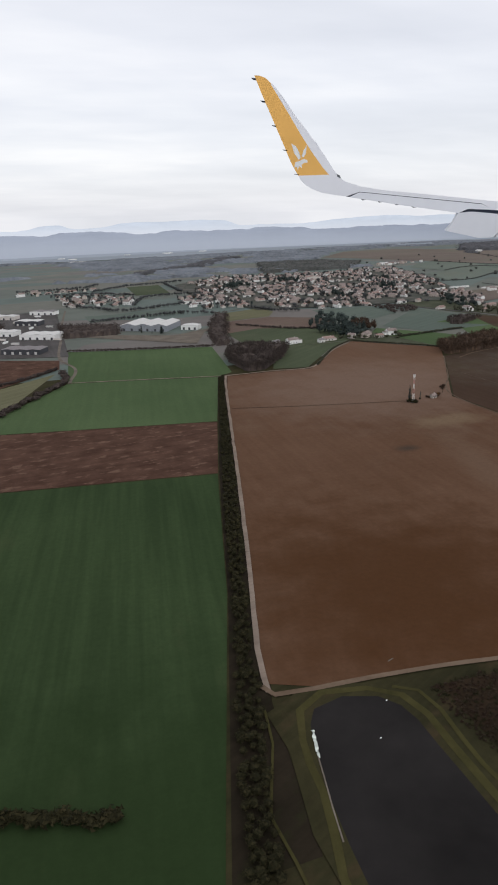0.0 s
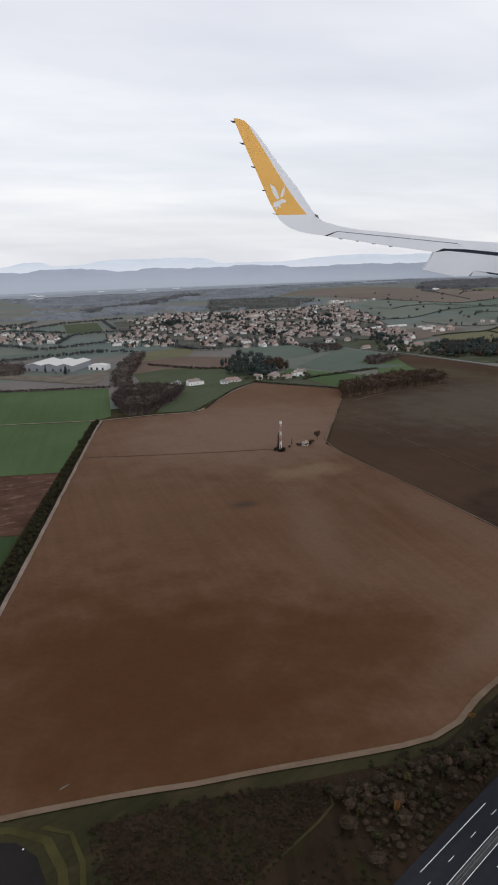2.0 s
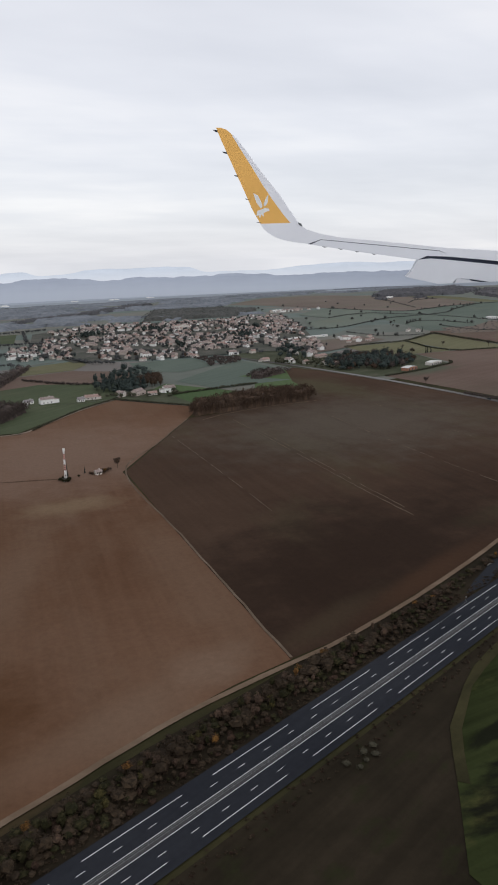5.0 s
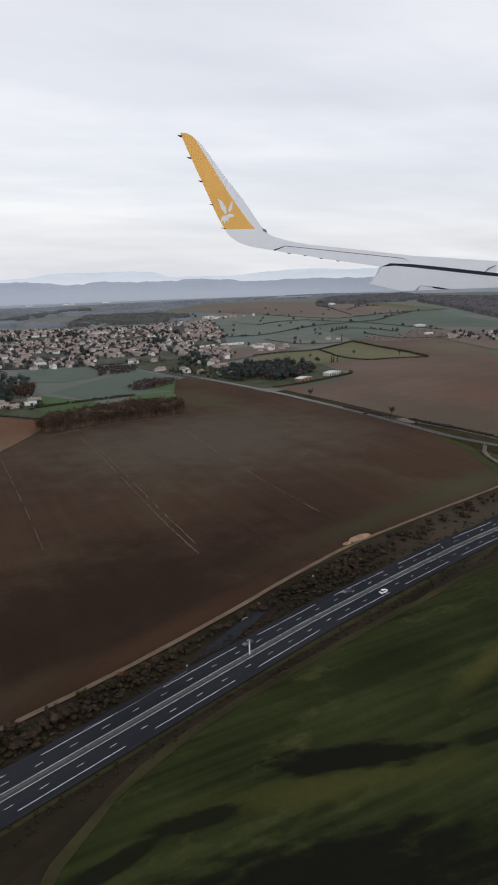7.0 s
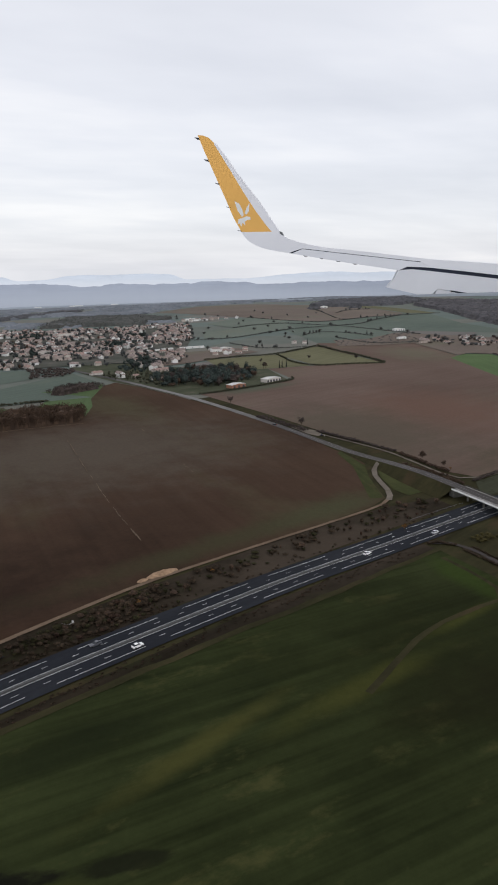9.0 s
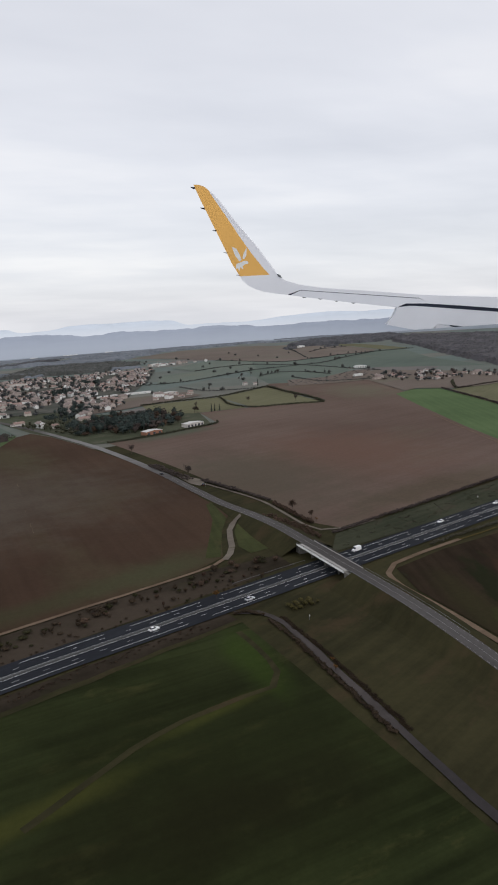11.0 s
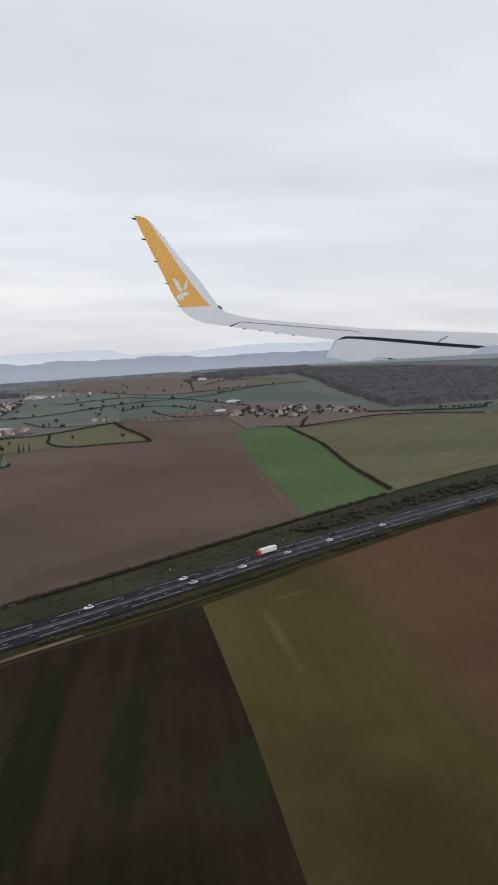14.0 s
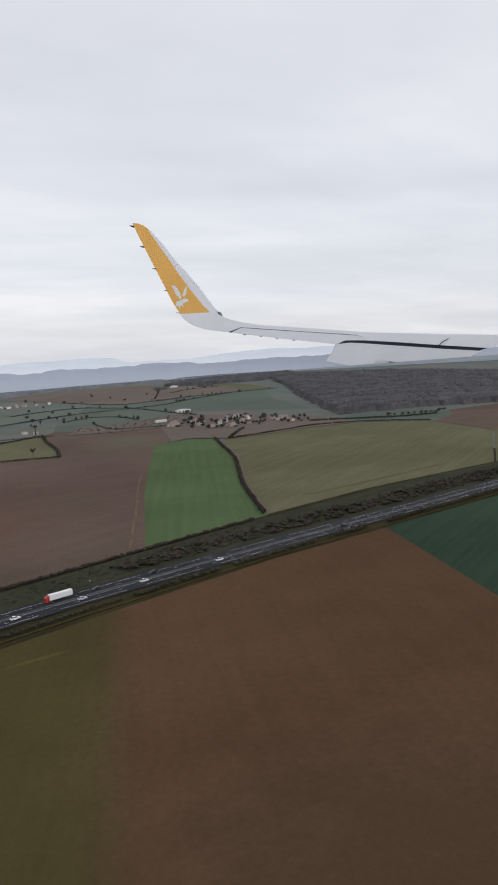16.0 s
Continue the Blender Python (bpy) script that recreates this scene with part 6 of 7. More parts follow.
def make_shed(name, length, width, eaves, pitch, bays, wall, roof, label, category, doors=3):
    """An industrial or farm hall in real metres: low-pitched bays side by side, cladding, doors."""
    u = UNIT
    hall = tagged(new(name), label, category)
    L, W, E = length * u / 2, width * u / 2, eaves * u
    step = 2 * L / bays
    front, v, f = [(-L, -0.1)], [], []
    for i in range(bays):
        front += [(-L + i * step, E), (-L + (i + 0.5) * step, E + pitch * u)]
    front += [(L, E), (L, -0.1)]
    n = len(front)
    v = [(x, y, z) for y in (-W, W) for x, z in front]
    f = [tuple(range(n)), tuple(range(2 * n - 1, n - 1, -1)), (0, n, n + 1, 1), (n - 2, 2 * n - 2, 2 * n - 1, n - 1)]
    piece("wall", v, f, wall, hall)
    for i in range(bays):
        a, b, c = (-L + i * step - (0.06 if i == 0 else 0), E), (-L + (i + 0.5) * step, E + pitch * u), (-L + (i + 1) * step + (0.06 if i == bays - 1 else 0), E)
        v = [(p[0], y, p[1] + dz) for y in (-W - 0.08, W + 0.08) for dz in (0.012, 0.07) for p in (a, b, c)]
        piece("roof", v, [(3, 9, 10, 4), (4, 10, 11, 5), (0, 1, 7, 6), (1, 2, 8, 7), (0, 3, 4, 1), (1, 4, 5, 2), (6, 7, 10, 9), (7, 8, 11, 10), (0, 6, 9, 3), (2, 5, 11, 8)], roof, hall)
    for i in range(doors):
        bm = bmesh.new()
        x = -L + (i + 0.5) * 2 * L / doors
        box(bm, x - 1.6 * u, -W - 0.03, 0, x + 1.6 * u, -W + 0.01, min(3.6, eaves * 0.75) * u)
        part("door", bm, DARK_WALL if wall is not DARK_WALL else SHEET, hall)
    return hall


for name, x, y, turn, args in (
    ("farm_shed", 214.6, 212.0, 22, (24, 11, 4.2, 1.2, 1, BRICK, SHEET, "brick farm shed with a pale sheet roof", "shed", 3)),
    ("farm_shed", 230.0, 218.8, 22, (28, 11, 4.0, 1.2, 1, CREAM, SHEET, "open farm shed with a pale sheet roof", "shed", 5)),
    ("warehouse", 57, 272, -35, (74, 62, 8, 3.0, 3, CLADDING, SHEET, "large grey warehouse with three pale gabled roofs", "warehouse", 6)),
    ("workshop", 70, 262, -35, (26, 18, 6, 1.5, 1, WHITE, SHEET, "white workshop beside the large warehouse", "workshop", 3)),
    ("factory_hall", 8, 240, -30, (52, 26, 6, 1.0, 3, DARK_WALL, TILE_GREY, "dark flat factory hall with roof vents", "factory", 5)),
    ("factory_hall", 16, 268, -30, (54, 30, 7, 1.0, 3, WHITE, SHEET, "long pale factory hall", "factory", 5)),
    ("factory_hall", 4, 282, -30, (40, 26, 6, 1.0, 2, WHITE, SHEET, "white trading hall with a flat roof", "factory", 4)),
    ("factory_hall", 15, 306, -30, (40, 24, 7, 1.0, 2, DARK_WALL, SHEET, "dark trading hall with a white roof", "factory", 4)),
    ("factory_hall", 24, 338, -30, (46, 22, 6, 1.0, 2, WHITE, TILE_GREY, "white hall with a grey roof", "factory", 4)),
    ("factory_hall", -6, 300, -30, (46, 26, 6, 1.0, 2, WHITE, TILE_GREY, "white hall with a dark roof", "factory", 4)),
    ("factory_hall", 6, 330, -30, (50, 22, 6, 1.0, 2, CREAM, SHEET, "cream trading hall with a pale roof", "factory", 4)),
    ("factory_hall", -10, 262, -30, (30, 20, 6, 1.0, 2, WHITE, SHEET, "small white hall with a pale roof", "factory", 3)),
    ("greenhouse", 250, 316.6, 12, (46, 9, 3.2, 1.2, 2, CREAM, SHEET, "long pale nursery building", "building", 4)),
    ("school", 196, 420, 10, (40, 16, 8, 2.5, 1, CREAM, TILE_RED, "large cream public building with a red roof", "building", 6)),
    ("town_hall", 172, 330, 15, (26, 14, 9, 2.0, 1, CREAM, TILE_BROWN, "square yellowish public building", "building", 5)),
    ("farm_hall", 304, 512, 10, (50, 14, 5, 1.5, 2, WHITE, SHEET, "long white halls on the far rise", "building", 5)),
    ("farm_hall", 380, 361, 10, (30, 12, 4.5, 1.5, 1, WHITE, SHEET, "white barn alone in the fields", "barn", 4)),
    ("farm_hall", 470, 610, 20, (26, 14, 6, 2, 1, WHITE, SHEET, "small white farm on the skyline", "building", 3)),
):
    make_shed(name, *args).matrix_basis = pose(x, y, terrain(x, y), 0, 0, turn)
for x, y in [(rng.uniform(-100, 700), rng.uniform(800, 1900)) for _ in range(9)]:
    make_shed("factory_hall", rng.uniform(30, 80), 30, 7, 1.0, 2, WHITE, SHEET, "far white hall in the valley", "building", 2).matrix_basis = pose(x, y, terrain(x, y), 0, 0, rng.uniform(-30, 30))
sheet("yard", [(30, 262), (62.3, 229.4), (72, 252), (80, 262), (60, 250), (40, 262)], 0.01, TRACK_GREY, "bare pale yard before the warehouse", "yard")
sheet("yard", [(-12, 236), (20, 226), (30, 345), (-10, 350), (-20, 280)], 0.008, ASPHALT_WORN, "grey paved yards of the trading estate", "yard")

# parked lorries and stock round the trading estate
for i in range(16):
    crate = tagged(new("container"), "pale shipping container in the yard", "container", "containers of the estate")
    bm = bmesh.new()
    box(bm, -1.5, -0.3, 0, 1.5, 0.3, 0.65)
    bmesh.ops.bevel(bm, geom=bm.edges[:], offset=0.02, segments=1, affect="EDGES")
    part("body", bm, (WHITE, CREAM, SHEET)[i % 3], crate)
    bm = bmesh.new()
    box(bm, 1.49, -0.27, 0.03, 1.52, 0.27, 0.62)
    part("door", bm, STEEL, crate)
    crate.matrix_basis = pose(rng.uniform(-8, 26), rng.uniform(246, 330), 0.01, 0, 0, -30 + 90 * (i % 2))

# ---- radio mast ----
MAST_RED = plain_mat("faded_red_paint", (0.46, 0.25, 0.22), 0.5, 0, 3.0, 0.1)
mast = tagged(new("radio_mast"), "slim red and white lattice radio mast", "mast")
for i in range(6):
    bm = bmesh.new()
    z0, z1 = i * 1.05, (i + 1) * 1.05
    w0, w1 = 0.26 - 0.024 * i, 0.26 - 0.024 * (i + 1)
    legs = [(math.cos(a), math.sin(a)) for a in (0.5, 2.6, 4.7)]
    for (ax, ay), (bx, by) in zip(legs, legs[1:] + legs[:1]):
        for p, q, r in (((ax * w0, ay * w0, z0), (ax * w1, ay * w1, z1), 0.035), ((ax * w0, ay * w0, z0), (bx * w1, by * w1, z1), 0.02), ((bx * w0, by * w0, z0), (ax * w1, ay * w1, z1), 0.02)):
            v, f = [], []
            limb(v, f, p, q, r, r, 4)
            bv = [bm.verts.new(c) for c in v]
            for q4 in f:
                bm.faces.new([bv[n] for n in q4])
    part("section", bm, MAST_RED if i in (2, 4) else WHITE, mast, "red lattice section" if i in (2, 4) else "white lattice section")
for a in (0.2, 2.3, 4.4):
    bm = bmesh.new()
    box(bm, math.cos(a) * 0.2 - 0.05, math.sin(a) * 0.2 - 0.05, 5.7, math.cos(a) * 0.2 + 0.05, math.sin(a) * 0.2 + 0.05, 6.3)
    part("antenna", bm, WHITE, mast, "white panel antenna")
bm = bmesh.new()
box(bm, -0.6, -0.4, 0, -0.1, 0.1, 0.55)
part("cabinet", bm, CONCRETE, mast)
mast.matrix_basis = pose(82.5, 131.9, 0)
wood("shrubs", [(82.5 + rng.normal(0, 0.9), 132.1 + rng.normal(0, 0.5)) for _ in range(26)], 0.7, 0.9, IVY, 103, 0.264, "dark shrubs round the mast", "shrubs")
wood("shrubs", [(89.5 + rng.normal(0, 1.6), 134.2 + rng.normal(0, 0.5)) for _ in range(14)], 0.7, 0.8, RUSSET, 103, 0.264, "brown shrubs round the cottage", "shrubs")

# ---- road furniture ----
post = tagged(new("sign_gantry"), "white T-shaped motorway sign post in the median", "sign")
bm = bmesh.new()
box(bm, -0.05, -0.05, 0, 0.05, 0.05, 1.5)
part("pole", bm, WHITE, post)
bm = bmesh.new()
box(bm, -0.3, -0.03, 1.28, 0.3, 0.03, 1.55)
part("panel", bm, STEEL, post, "grey back of a sign panel")
post.matrix_basis = pose(123.4, 60.8, 0.05, 0, 0, 23)
for x, y in ((116.8, 61), (264.4, 105.2), (193.6, 71), (243, 101), (205.3, 138.5)):
    p = tagged(new("road_sign"), "small road sign on a steel post", "sign", "signs along the roads")
    bm = bmesh.new()
    box(bm, -0.015, -0.015, 0, 0.015, 0.015, 0.5)
    part("post", bm, STEEL, p)
    bm = bmesh.new()
    box(bm, -0.08, -0.03, 0.42, 0.08, -0.02, 0.6)
    part("panel", bm, SHEET, p, "white sign panel")
    p.matrix_basis = pose(x, y, 0.03, 0, 0, 20)

# liner sheet, spoil heap and stones
v, f = [], []
for i in range(15):
    t = i / 14
    for s in (-0.13, 0.11):
        v.append((14.75 + 0.9 * t + s * (1 + 0.4 * rng.normal()), 41.2 + 3.1 * t + 0.1 * rng.normal(), 0.09 + 0.09 * rng.uniform()))
f = [(2 * i, 2 * i + 1, 2 * i + 3, 2 * i + 2) for i in range(14)]
liner = piece("tarpaulin", v, f, plain_mat("torn_liner", (0.48, 0.52, 0.47), 0.7, 0, 1.6, 0.55))
mod = liner.modifiers.new("thick", "SOLIDIFY")
mod.thickness = 0.02
tagged(liner, "crumpled white liner sheet at the basin's edge", "sheet")


def heap(name, x, y, length, width, height, material, label, category, z=0.03):
    """A loose heap with an uneven outline."""
    v, f, n, rings = [(0, 0, height)], [], 14, 4
    for r in range(1, rings + 1):
        for i in range(n):
            a = i * 2 * math.pi / n
            k = r / rings * (1 + 0.3 * noise.noise((math.cos(a) * 2 + x, math.sin(a) * 2, r)))
            v.append((math.cos(a) * length / 2 * k, math.sin(a) * width / 2 * k, max(0, height * (1 - (r / rings) ** 1.4) * (1 + 0.6 * noise.noise((a * 2, r, y)))) if r < rings else -0.02))
    f = [(0, 1 + i, 1 + (i + 1) % n) for i in range(n)]
    for r in range(rings - 1):
        f += [(1 + r * n + i, 1 + (r + 1) * n + i, 1 + (r + 1) * n + (i + 1) % n, 1 + r * n + (i + 1) % n) for i in range(n)]
    ob = tagged(piece(name, v, f, material), label, category)
    ob.matrix_basis = pose(x, y, z, 0, 0, 20)
    return ob


heap("spoil_mound", 151, 82.6, 4.6, 1.8, 0.35, SAND, "orange sandy spoil heap beside the track", "heap")
heap("spoil_mound", 148.2, 81.6, 1.6, 0.9, 0.2, SAND, "small sandy heap beside the track", "heap")
heap("stone", 20.3, 41.3, 0.28, 0.16, 0.08, WHITE, "white float lying in the basin", "float", 0.045)
heap("stone", 23.2, 45.2, 0.2, 0.14, 0.1, WHITE, "white stone at the basin's rim", "stone", 0.045)
heap("stone", 26.7, 50.3, 0.9, 0.12, 0.06, TRACK_GREY, "pale scrap lying at the field's edge", "scrap")
heap("slab", 126.5, 68.0, 1.6, 0.7, 0.06, CONCRETE, "grey concrete slab beside the lay-by", "slab")
heap("slab", 138.0, 74.4, 1.6, 0.9, 0.05, CONCRETE, "grey concrete pad beside the track", "slab")
sheet("lay_by", [(118, 62.4), (121, 64.7), (126.5, 68.1), (130, 71.0), (131.2, 70.0), (127, 66.7), (122, 63.3)], 0.03, ASPHALT, "dark paved emergency lay-by", "road")

# ---- vehicles ----


def loft(sections):
    """A closed skin through cross-sections of equal length."""
    n = len(sections[0])
    v = [p for s in sections for p in s]
    f = [(i * n + j, i * n + (j + 1) % n, (i + 1) * n + (j + 1) % n, (i + 1) * n + j) for i in range(len(sections) - 1) for j in range(n)]
    return v, f + [tuple(range(n - 1, -1, -1)), tuple(range((len(sections) - 1) * n, len(sections) * n))]


def hoop(x, w, z0, z1, inset):
    return [(x, -w, z0), (x, w, z0), (x, w, z0 + (z1 - z0) * 0.6), (x, w - inset, z1), (x, -w + inset, z1), (x, -w, z0 + (z1 - z0) * 0.6)]


def wheel(parent, x, y, r, w):
    v = [(x + math.cos(i * math.pi / 6) * r, y + s * w, r + math.sin(i * math.pi / 6) * r) for s in (-1, 1) for i in range(12)]
    f = [(i, (i + 1) % 12, 12 + (i + 1) % 12, 12 + i) for i in range(12)] + [tuple(range(11, -1, -1)), tuple(range(12, 24))]
    t = piece("wheel", v, f, RUBBER, parent)
    v = [(x + math.cos(i * math.pi / 4) * r * 0.6, y + s * (w + 0.01), r + math.sin(i * math.pi / 4) * r * 0.6) for s in (-1, 1) for i in range(8)]
    piece("rim", v, [tuple(range(7, -1, -1)), tuple(range(8, 16))], STEEL, t)


def make_car(paint, label, tall=1.0, length=4.4):
    """A car in real metres, brought to the scene's unit."""
    car = tagged(new("car"), label, "car", "cars on the roads")
    h = length / 2
    secs = [hoop(-h, 0.72, 0.35, 0.85, 0.1), hoop(-h * 0.93, 0.86, 0.25, 0.98, 0.1), hoop(-h * 0.3, 0.9, 0.22, 1.0, 0.08), hoop(h * 0.35, 0.9, 0.22, 0.98, 0.08), hoop(h * 0.92, 0.84, 0.25, 0.82, 0.12), hoop(h, 0.7, 0.35, 0.68, 0.12)]
    piece("body", *loft(secs), paint, car)
    z = 1.46 * tall
    secs = [hoop(-h * 0.86, 0.74, 0.96, 0.99, 0.06), hoop(-h * 0.55, 0.78, 0.96, z - 0.03, 0.16), hoop(h * 0.0, 0.78, 0.96, z - 0.03, 0.16), hoop(h * 0.42, 0.76, 0.94, 0.97, 0.06)]
    piece("glazing", *loft(secs), GLASS, car)
    secs = [hoop(-h * 0.56, 0.64, z - 0.03, z, 0.1), hoop(-h * 0.3, 0.66, z - 0.03, z + 0.02, 0.1), hoop(h * 0.04, 0.64, z - 0.03, z, 0.1)]
    piece("roof", *loft(secs), paint, car)
    for x in (-h * 0.58, h * 0.62):
        for y in (-0.8, 0.8):
            wheel(car, x, y, 0.32, 0.1)
    for y in (-0.55, 0.55):
        for x, name, mtl in ((h * 0.985, "headlight", WHITE), (-h * 0.985, "tail_light", RED)):
            bm = bmesh.new()
            box(bm, x - 0.05, y - 0.15, 0.58, x + 0.05, y + 0.15, 0.70)
            part(name, bm, mtl, car)
    car.scale = (UNIT * 1.12,) * 3
    return car


SILVER = plain_mat("silver_car_paint", (0.62, 0.63, 0.65), 0.3, 0.4, 1.0, 0.04)
BLACK = plain_mat("black_car_paint", (0.02, 0.02, 0.024), 0.25, 0.2, 1.0, 0.1)
GREY = plain_mat("grey_car_paint", (0.10, 0.105, 0.12), 0.3, 0.4, 1.0, 0.1)
GLOSS_WHITE = plain_mat("white_car_paint", (0.80, 0.80, 0.80), 0.3, 0.0, 1.0, 0.03)
cars = {"white": make_car(GLOSS_WHITE, "white hatchback driving on asphalt"), "silver": make_car(SILVER, "silver saloon driving on asphalt", 0.98, 4.6), "black": make_car(BLACK, "black car driving on asphalt"), "grey": make_car(GREY, "dark grey car driving on asphalt")}
used = set()
for colour, x, off in (("white", 66.6, 1.5), ("white", 61.2, -1.0), ("grey", 140.2, 1.55), ("white", 143, -1.6), ("grey", 124.6, 1.6), ("white", 176.5, -0.8), ("silver", 189.6, -1.6), ("white", 229.6, 1.6),
                       ("white", 243.8, 1.5), ("silver", 243.4, -0.9), ("white", 252.6, -0.9), ("silver", 261.4, -0.9), ("white", 270.8, -0.8), ("black", 274, 1.6), ("white", 284, -0.8), ("black", 310.4, -0.8), ("grey", 325.6, -0.9), ("black", 264.6, 1.3)):
    px, py, h = along(near_axis(x), off)
    m = pose(px, py, 0.093, 0, 0, h + (180 if off > 0 else 0))
    if colour in used:
        copy_thing(cars[colour], m)
    else:
        used.add(colour)
        cars[colour].matrix_basis = m @ Matrix.Diagonal((*cars[colour].scale, 1))
copy_thing(cars["white"], pose(203.6, 46.6, road_height(46.6) + 0.01, 0, -1.2, 80))
copy_thing(cars["black"], pose(200.9, 155, 0.095, 0, 0, 98))
copy_thing(cars["black"], pose(205.4, 140, 0.085, 0, 0, 60))

van = tagged(new("van"), "white delivery van driving on the motorway", "van")
secs = [hoop(-2.7, 0.9, 0.3, 2.4, 0.12), hoop(-2.6, 0.98, 0.28, 2.5, 0.12), hoop(1.2, 0.98, 0.28, 2.5, 0.14), hoop(1.9, 0.96, 0.28, 1.5, 0.14), hoop(2.7, 0.85, 0.35, 1.15, 0.14)]
piece("body", *loft(secs), GLOSS_WHITE, van)
secs = [hoop(1.22, 0.88, 1.55, 2.36, 0.12), hoop(1.5, 0.9, 1.5, 2.2, 0.12), hoop(1.98, 0.86, 1.45, 1.54, 0.1)]
piece("windscreen", *loft(secs), GLASS, van)
for x in (-1.7, 1.8):
    for y in (-0.9, 0.9):
        wheel(van, x, y, 0.36, 0.12)
van.scale = (UNIT * 1.1,) * 3
px, py, h = along(near_axis(210.5), 1.6)
van.matrix_basis = pose(px, py, 0.093, 0, 0, h + 180) @ Matrix.Diagonal((*van.scale, 1))

lorry = tagged(new("lorry"), "articulated lorry with red cab and white trailer", "lorry")
cab = piece("cab", *loft([hoop(5.6, 1.2, 0.5, 3.5, 0.15), hoop(5.9, 1.24, 0.45, 3.7, 0.15), hoop(7.4, 1.24, 0.45, 3.1, 0.2), hoop(7.8, 1.2, 0.45, 2.6, 0.2)]), RED, lorry, "red lorry cab")
bm = bmesh.new()
box(bm, 7.35, -1.0, 1.7, 7.83, 1.0, 2.5)
part("windscreen", bm, GLASS, cab)
bm = bmesh.new()
box(bm, -7.8, -1.27, 1.1, 5.3, 1.27, 4.0)
bmesh.ops.bevel(bm, geom=bm.edges[:], offset=0.06, segments=1, affect="EDGES")
part("trailer", bm, GLOSS_WHITE, lorry, "white box trailer")
bm = bmesh.new()
box(bm, -7.6, -0.5, 0.7, 5.8, 0.5, 1.1)
part("chassis", bm, RUBBER, lorry)
for x in (-6.4, -5.1, -3.8, 4.6, 6.8):
    for y in (-1.1, 1.1):
        wheel(lorry, x, y, 0.5, 0.16)
lorry.scale = (UNIT,) * 3
px, py, h = along(near_axis(259), 1.5)
lorry.matrix_basis = pose(px, py, 0.093, 0, 0, h + 180) @ Matrix.Diagonal((*lorry.scale, 1))

# ---- the airliner's wing ----
# It flies along with the eye. As the place stands still, it is built enlarged and far off before the hills, where it keeps its bearing along the whole path.
WING_AT = 4200.0
wing = tagged(new("aircraft_wing"), "white airliner wing with yellow upturned winglet and lowered flaps", "wing")
wing.matrix_basis = look((HUB[0] + WING_AT * math.sin(radians(29.89)), HUB[1] + WING_AT * math.cos(radians(29.89)), 37 + WING_AT * math.tan(radians(1.69))), (HUB[0], HUB[1], 37)) @ pose(0, 0, 0, 0, 180, 0) @ Matrix.Scale(WING_AT / 17, 4)
# All panels face the eye, so each one's shading is put into its grey.
SKIN = plain_mat("wing_skin", (0.80, 0.80, 0.82), 0.4, 0.0, 0.7, 0.03)
AILERON = plain_mat("aileron_shade_tone", (0.77, 0.775, 0.80), 0.4, 0.0, 0.9, 0.03)
FLAP = plain_mat("flap_shade_tone", (0.70, 0.705, 0.725), 0.45, 0.0, 0.6, 0.05)
FLAP_INNER = plain_mat("inner_flap_shade_tone", (0.64, 0.645, 0.665), 0.45, 0.0, 0.6, 0.05)
YELLOW = plain_mat("yellow_livery", (0.84, 0.47, 0.13), 0.5, 0.0, 1.2, 0.05)
# Shade inside slots and seams as a dark colour; the wicks share it.
GAP = plain_mat("slot_shadow", (0.03, 0.035, 0.05), 0.8, 0.0, 0.6, 0.2)


def panel(name, outline, thick, material, parent, label="", holes=(), front=0.0):
    """A panel of the wing in metres: x outwards across the view, y up, thick in depth and hollow behind; holes are filled by panels of their own."""
    bm = bmesh.new()
    edges = []
    for loop in (outline, *holes):
        v = [bm.verts.new((x, y, front)) for x, y in loop]
        edges += [bm.edges.new((a, b)) for a, b in zip(v, v[1:] + v[:1])]
    bmesh.ops.triangle_fill(bm, edges=edges, use_beauty=True, normal=(0, 0, 1))
    grown = bmesh.ops.extrude_face_region(bm, geom=bm.faces[:])
    for q in grown["geom"]:
        if isinstance(q, bmesh.types.BMVert):
            q.co.z -= thick
    bmesh.ops.delete(bm, geom=[q for q in grown["geom"] if isinstance(q, bmesh.types.BMFace)], context="FACES_ONLY")
    bmesh.ops.recalc_face_normals(bm, faces=bm.faces[:])
    return part(name, bm, material, parent, label)


# lines that neighbouring panels share, from the winglet's tip to the root
TIP = [(-2.938, 2.386), (-2.821, 2.375), (-2.694, 2.325), (-2.583, 2.22)]
INNER = [(-2.572, 2.182), (-2.417, 1.936), (-2.178, 1.558), (-1.938, 1.165), (-1.694, 0.796), (-1.448, 0.463), (-1.31, 0.308)]
OUTER = [(-2.544, 2.205), (-2.313, 1.918), (-2.097, 1.607), (-1.807, 1.238), (-1.565, 0.937), (-1.342, 0.605), (-1.141, 0.318)]
TRAIL = [(-1.999, 0.311), (-2.168, 0.61), (-2.342, 1.016), (-2.597, 1.589), (-2.803, 2.054)]
TOP = [(-1.12, 0.262), (-0.936, 0.148), (-0.622, 0.047), (-0.15, -0.048), (1.16, -0.205), (2.205, -0.341), (3.766, -0.466), (5.342, -0.578), (7.625, -0.772)]
SEAM = [(-0.922, -0.163), (-0.626, -0.071), (2.034, -0.393), (2.203, -0.478)]
SLOT = [(1.744, -0.499), (2.202, -0.524), (2.985, -0.613), (3.896, -0.728), (5.347, -0.895), (7.64, -1.173)]
SLOT_LOW = [(1.546, -0.576), (1.835, -0.555), (2.201, -0.595), (2.984, -0.692), (3.896, -0.806), (5.348, -0.967), (7.643, -1.264)]
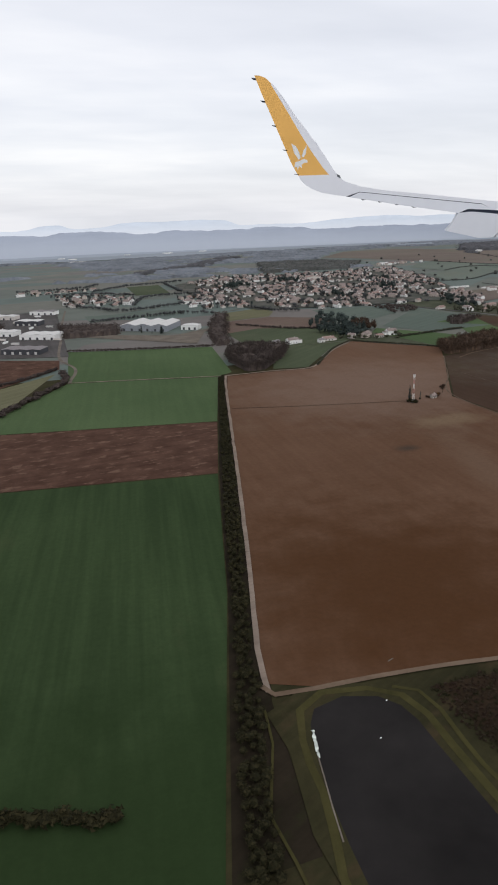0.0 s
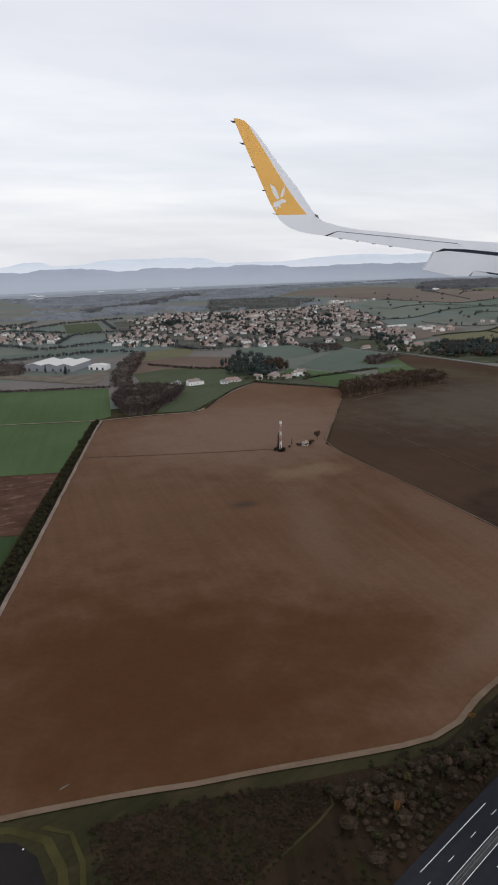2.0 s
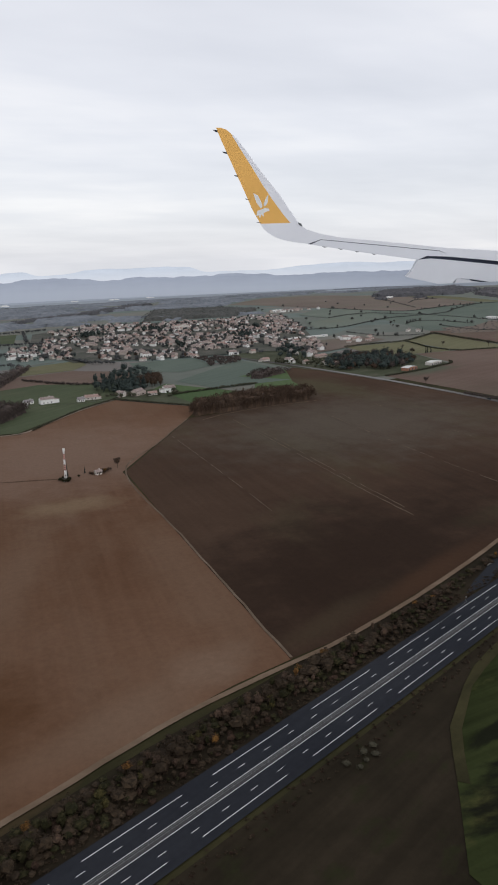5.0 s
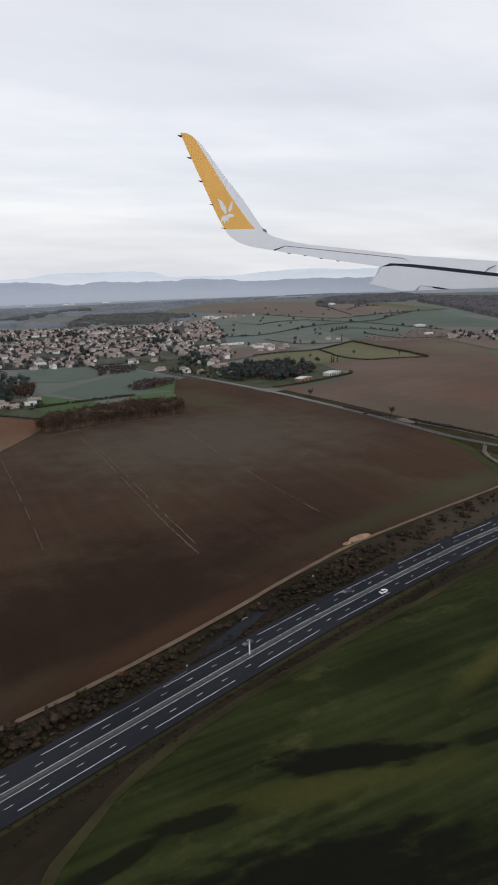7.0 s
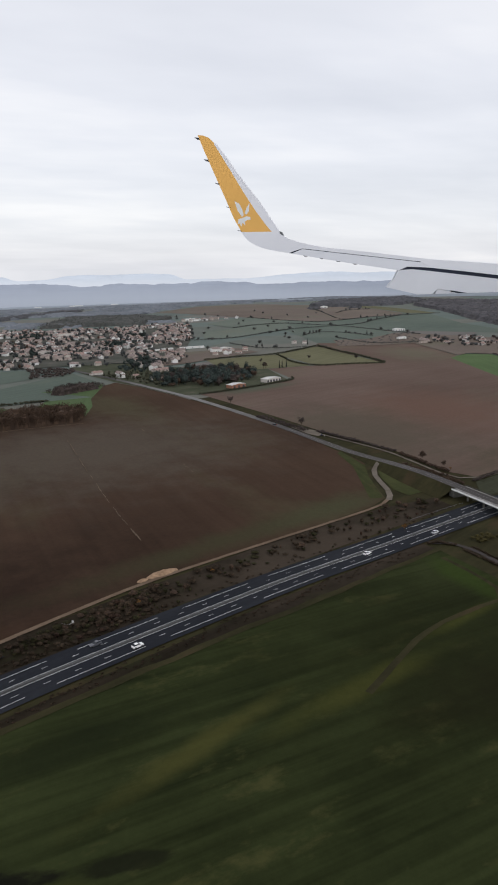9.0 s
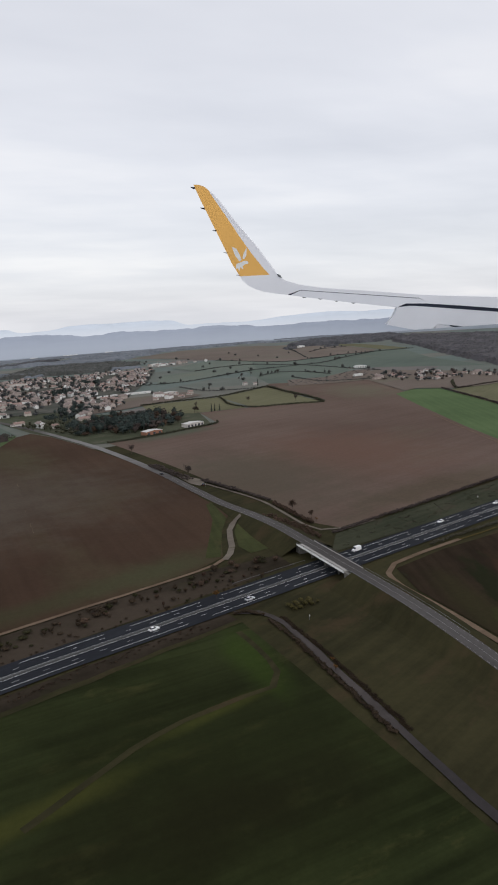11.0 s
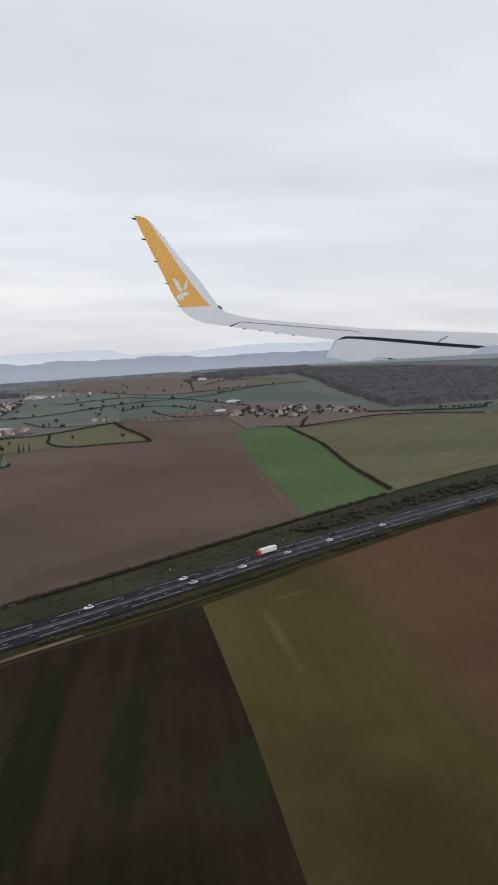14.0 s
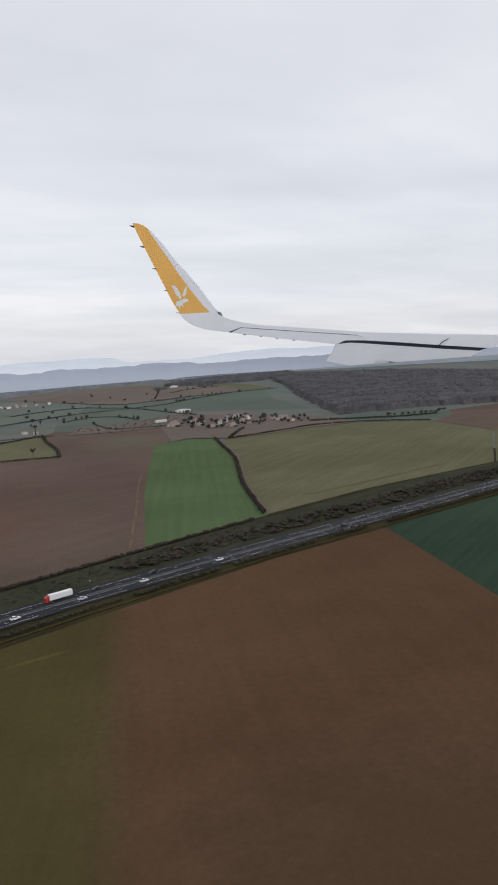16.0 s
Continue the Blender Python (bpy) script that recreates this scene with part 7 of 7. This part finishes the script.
FLAP_END = [(2.432, -0.997), (2.772, -1.037), (4.288, -1.292), (5.356, -1.451), (7.664, -1.801)]
EMBLEM = [
    [(-2.146, 0.982), (-2.044, 0.927), (-1.972, 0.795), (-1.939, 0.677), (-1.981, 0.641), (-2.079, 0.774)],
    [(-1.805, 0.942), (-1.822, 0.763), (-1.879, 0.688), (-1.917, 0.715), (-1.877, 0.829)],
    [(-2.063, 0.592), (-1.982, 0.615), (-1.874, 0.655), (-1.796, 0.633), (-1.785, 0.581), (-1.865, 0.571), (-1.92, 0.535), (-1.911, 0.457), (-1.975, 0.511), (-2.006, 0.422), (-2.028, 0.5), (-2.083, 0.477)],
]


def lower(line, by):
    return [(x, y - by) for x, y in line]


winglet = panel("winglet", [TRAIL[0], INNER[-1], OUTER[-1], *TOP[:2], SEAM[0], (-1.212, -0.119), (-1.475, -0.063), (-1.67, 0.011), (-1.825, 0.102), (-1.939, 0.211)], 0.32, SKIN, wing, "white blended foot of the winglet")
panel("livery", [*TIP, *INNER, *TRAIL], 0.32, YELLOW, winglet, "yellow painted field on the winglet", EMBLEM)
panel("leading_edge", [TIP[-1], *OUTER, *INNER[::-1]], 0.32, SKIN, winglet, "white leading edge of the winglet")
for loop in EMBLEM:
    panel("emblem", loop, 0.32, WHITE, winglet, "plain white emblem shape")
panel("position_light", [(-1.141, 0.318), (-1.12, 0.262), (-1.05, 0.225), (-1.08, 0.29)], 0.3, STEEL, winglet, "small grey light fairing", (), 0.01)
panel("wing_box", [*TOP[1:], *SLOT[::-1], (2.203, -0.478), *SEAM[2::-1]], 0.5, SKIN, wing)
panel("aileron", [*[(x, y - 0.012) for x, y in SEAM[1:3]], SEAM[3], SLOT[0], SLOT_LOW[0], (0.366, -0.392), (-0.86, -0.178)], 0.4, AILERON, wing, "pale grey aileron")
panel("seam", [*SEAM[:3], *[(x, y - 0.012) for x, y in SEAM[2:0:-1]], (-0.86, -0.178)], 0.4, GAP, wing, "dark seam of the aileron", (), -0.01)
panel("slot", [*SLOT, *SLOT_LOW[::-1]], 0.4, GAP, wing, "dark slot above the flaps", (), -0.02)
panel("outer_flap", [*SLOT_LOW, *FLAP_END[::-1], (2.258, -1.175), (1.3, -0.954), (1.449, -0.775)], 0.4, FLAP, wing, "pale lowered flap")
panel("flap_gap", [*FLAP_END[1:], *lower(FLAP_END[:0:-1], 0.035)], 0.4, GAP, wing, "dark gap between the flaps", (), -0.02)
panel("inner_flap", [FLAP_END[0], *lower(FLAP_END[1:], 0.035), (7.69, -2.503), (5.363, -1.94), (4.224, -1.699), (2.848, -1.409), (2.807, -1.487), (2.347, -1.404), (2.257, -1.294)], 0.4, FLAP_INNER, wing, "pale grey lowered inner flap")
panel("flap_fairing", [(2.848, -1.422), (3.438, -1.551), (2.977, -1.733), (2.354, -1.923), (2.315, -1.842), (2.477, -1.608), (2.544, -1.491)], 0.4, SKIN, wing, "white flap track fairing")
panel("flap_fairing", [(4.225, -1.713), (4.067, -1.68), (3.989, -1.943)], 0.3, SKIN, wing, "white flap track fairing")
for x, y in ((-0.553, -0.222), (-0.185, -0.278), (0.182, -0.345), (0.563, -0.41)):
    panel("hinge_fairing", [(x - 0.05, y - 0.003), (x + 0.07, y - 0.022), (x, y - 0.034)], 0.3, STEEL, wing, "small dark hinge under the aileron")
panel("spoiler_edge", [(3.844, -0.722), (3.921, -0.646), (4.064, -0.586), (4.068, -0.594), (3.93, -0.656), (3.858, -0.724)], 0.05, GAP, wing, "dark spoiler edge", (), 0.03)
for x, y in ((-2.889, 2.334), (-2.697, 1.872), (-2.453, 1.367), (-2.219, 0.857), (-1.971, 0.342)):
    panel("static_wick", [(x - 0.12, y + 0.010), (x - 0.01, y - 0.004), (x - 0.02, y - 0.022), (x - 0.12, y + 0.002)], 0.3, GAP, wing, "thin dark static wick")
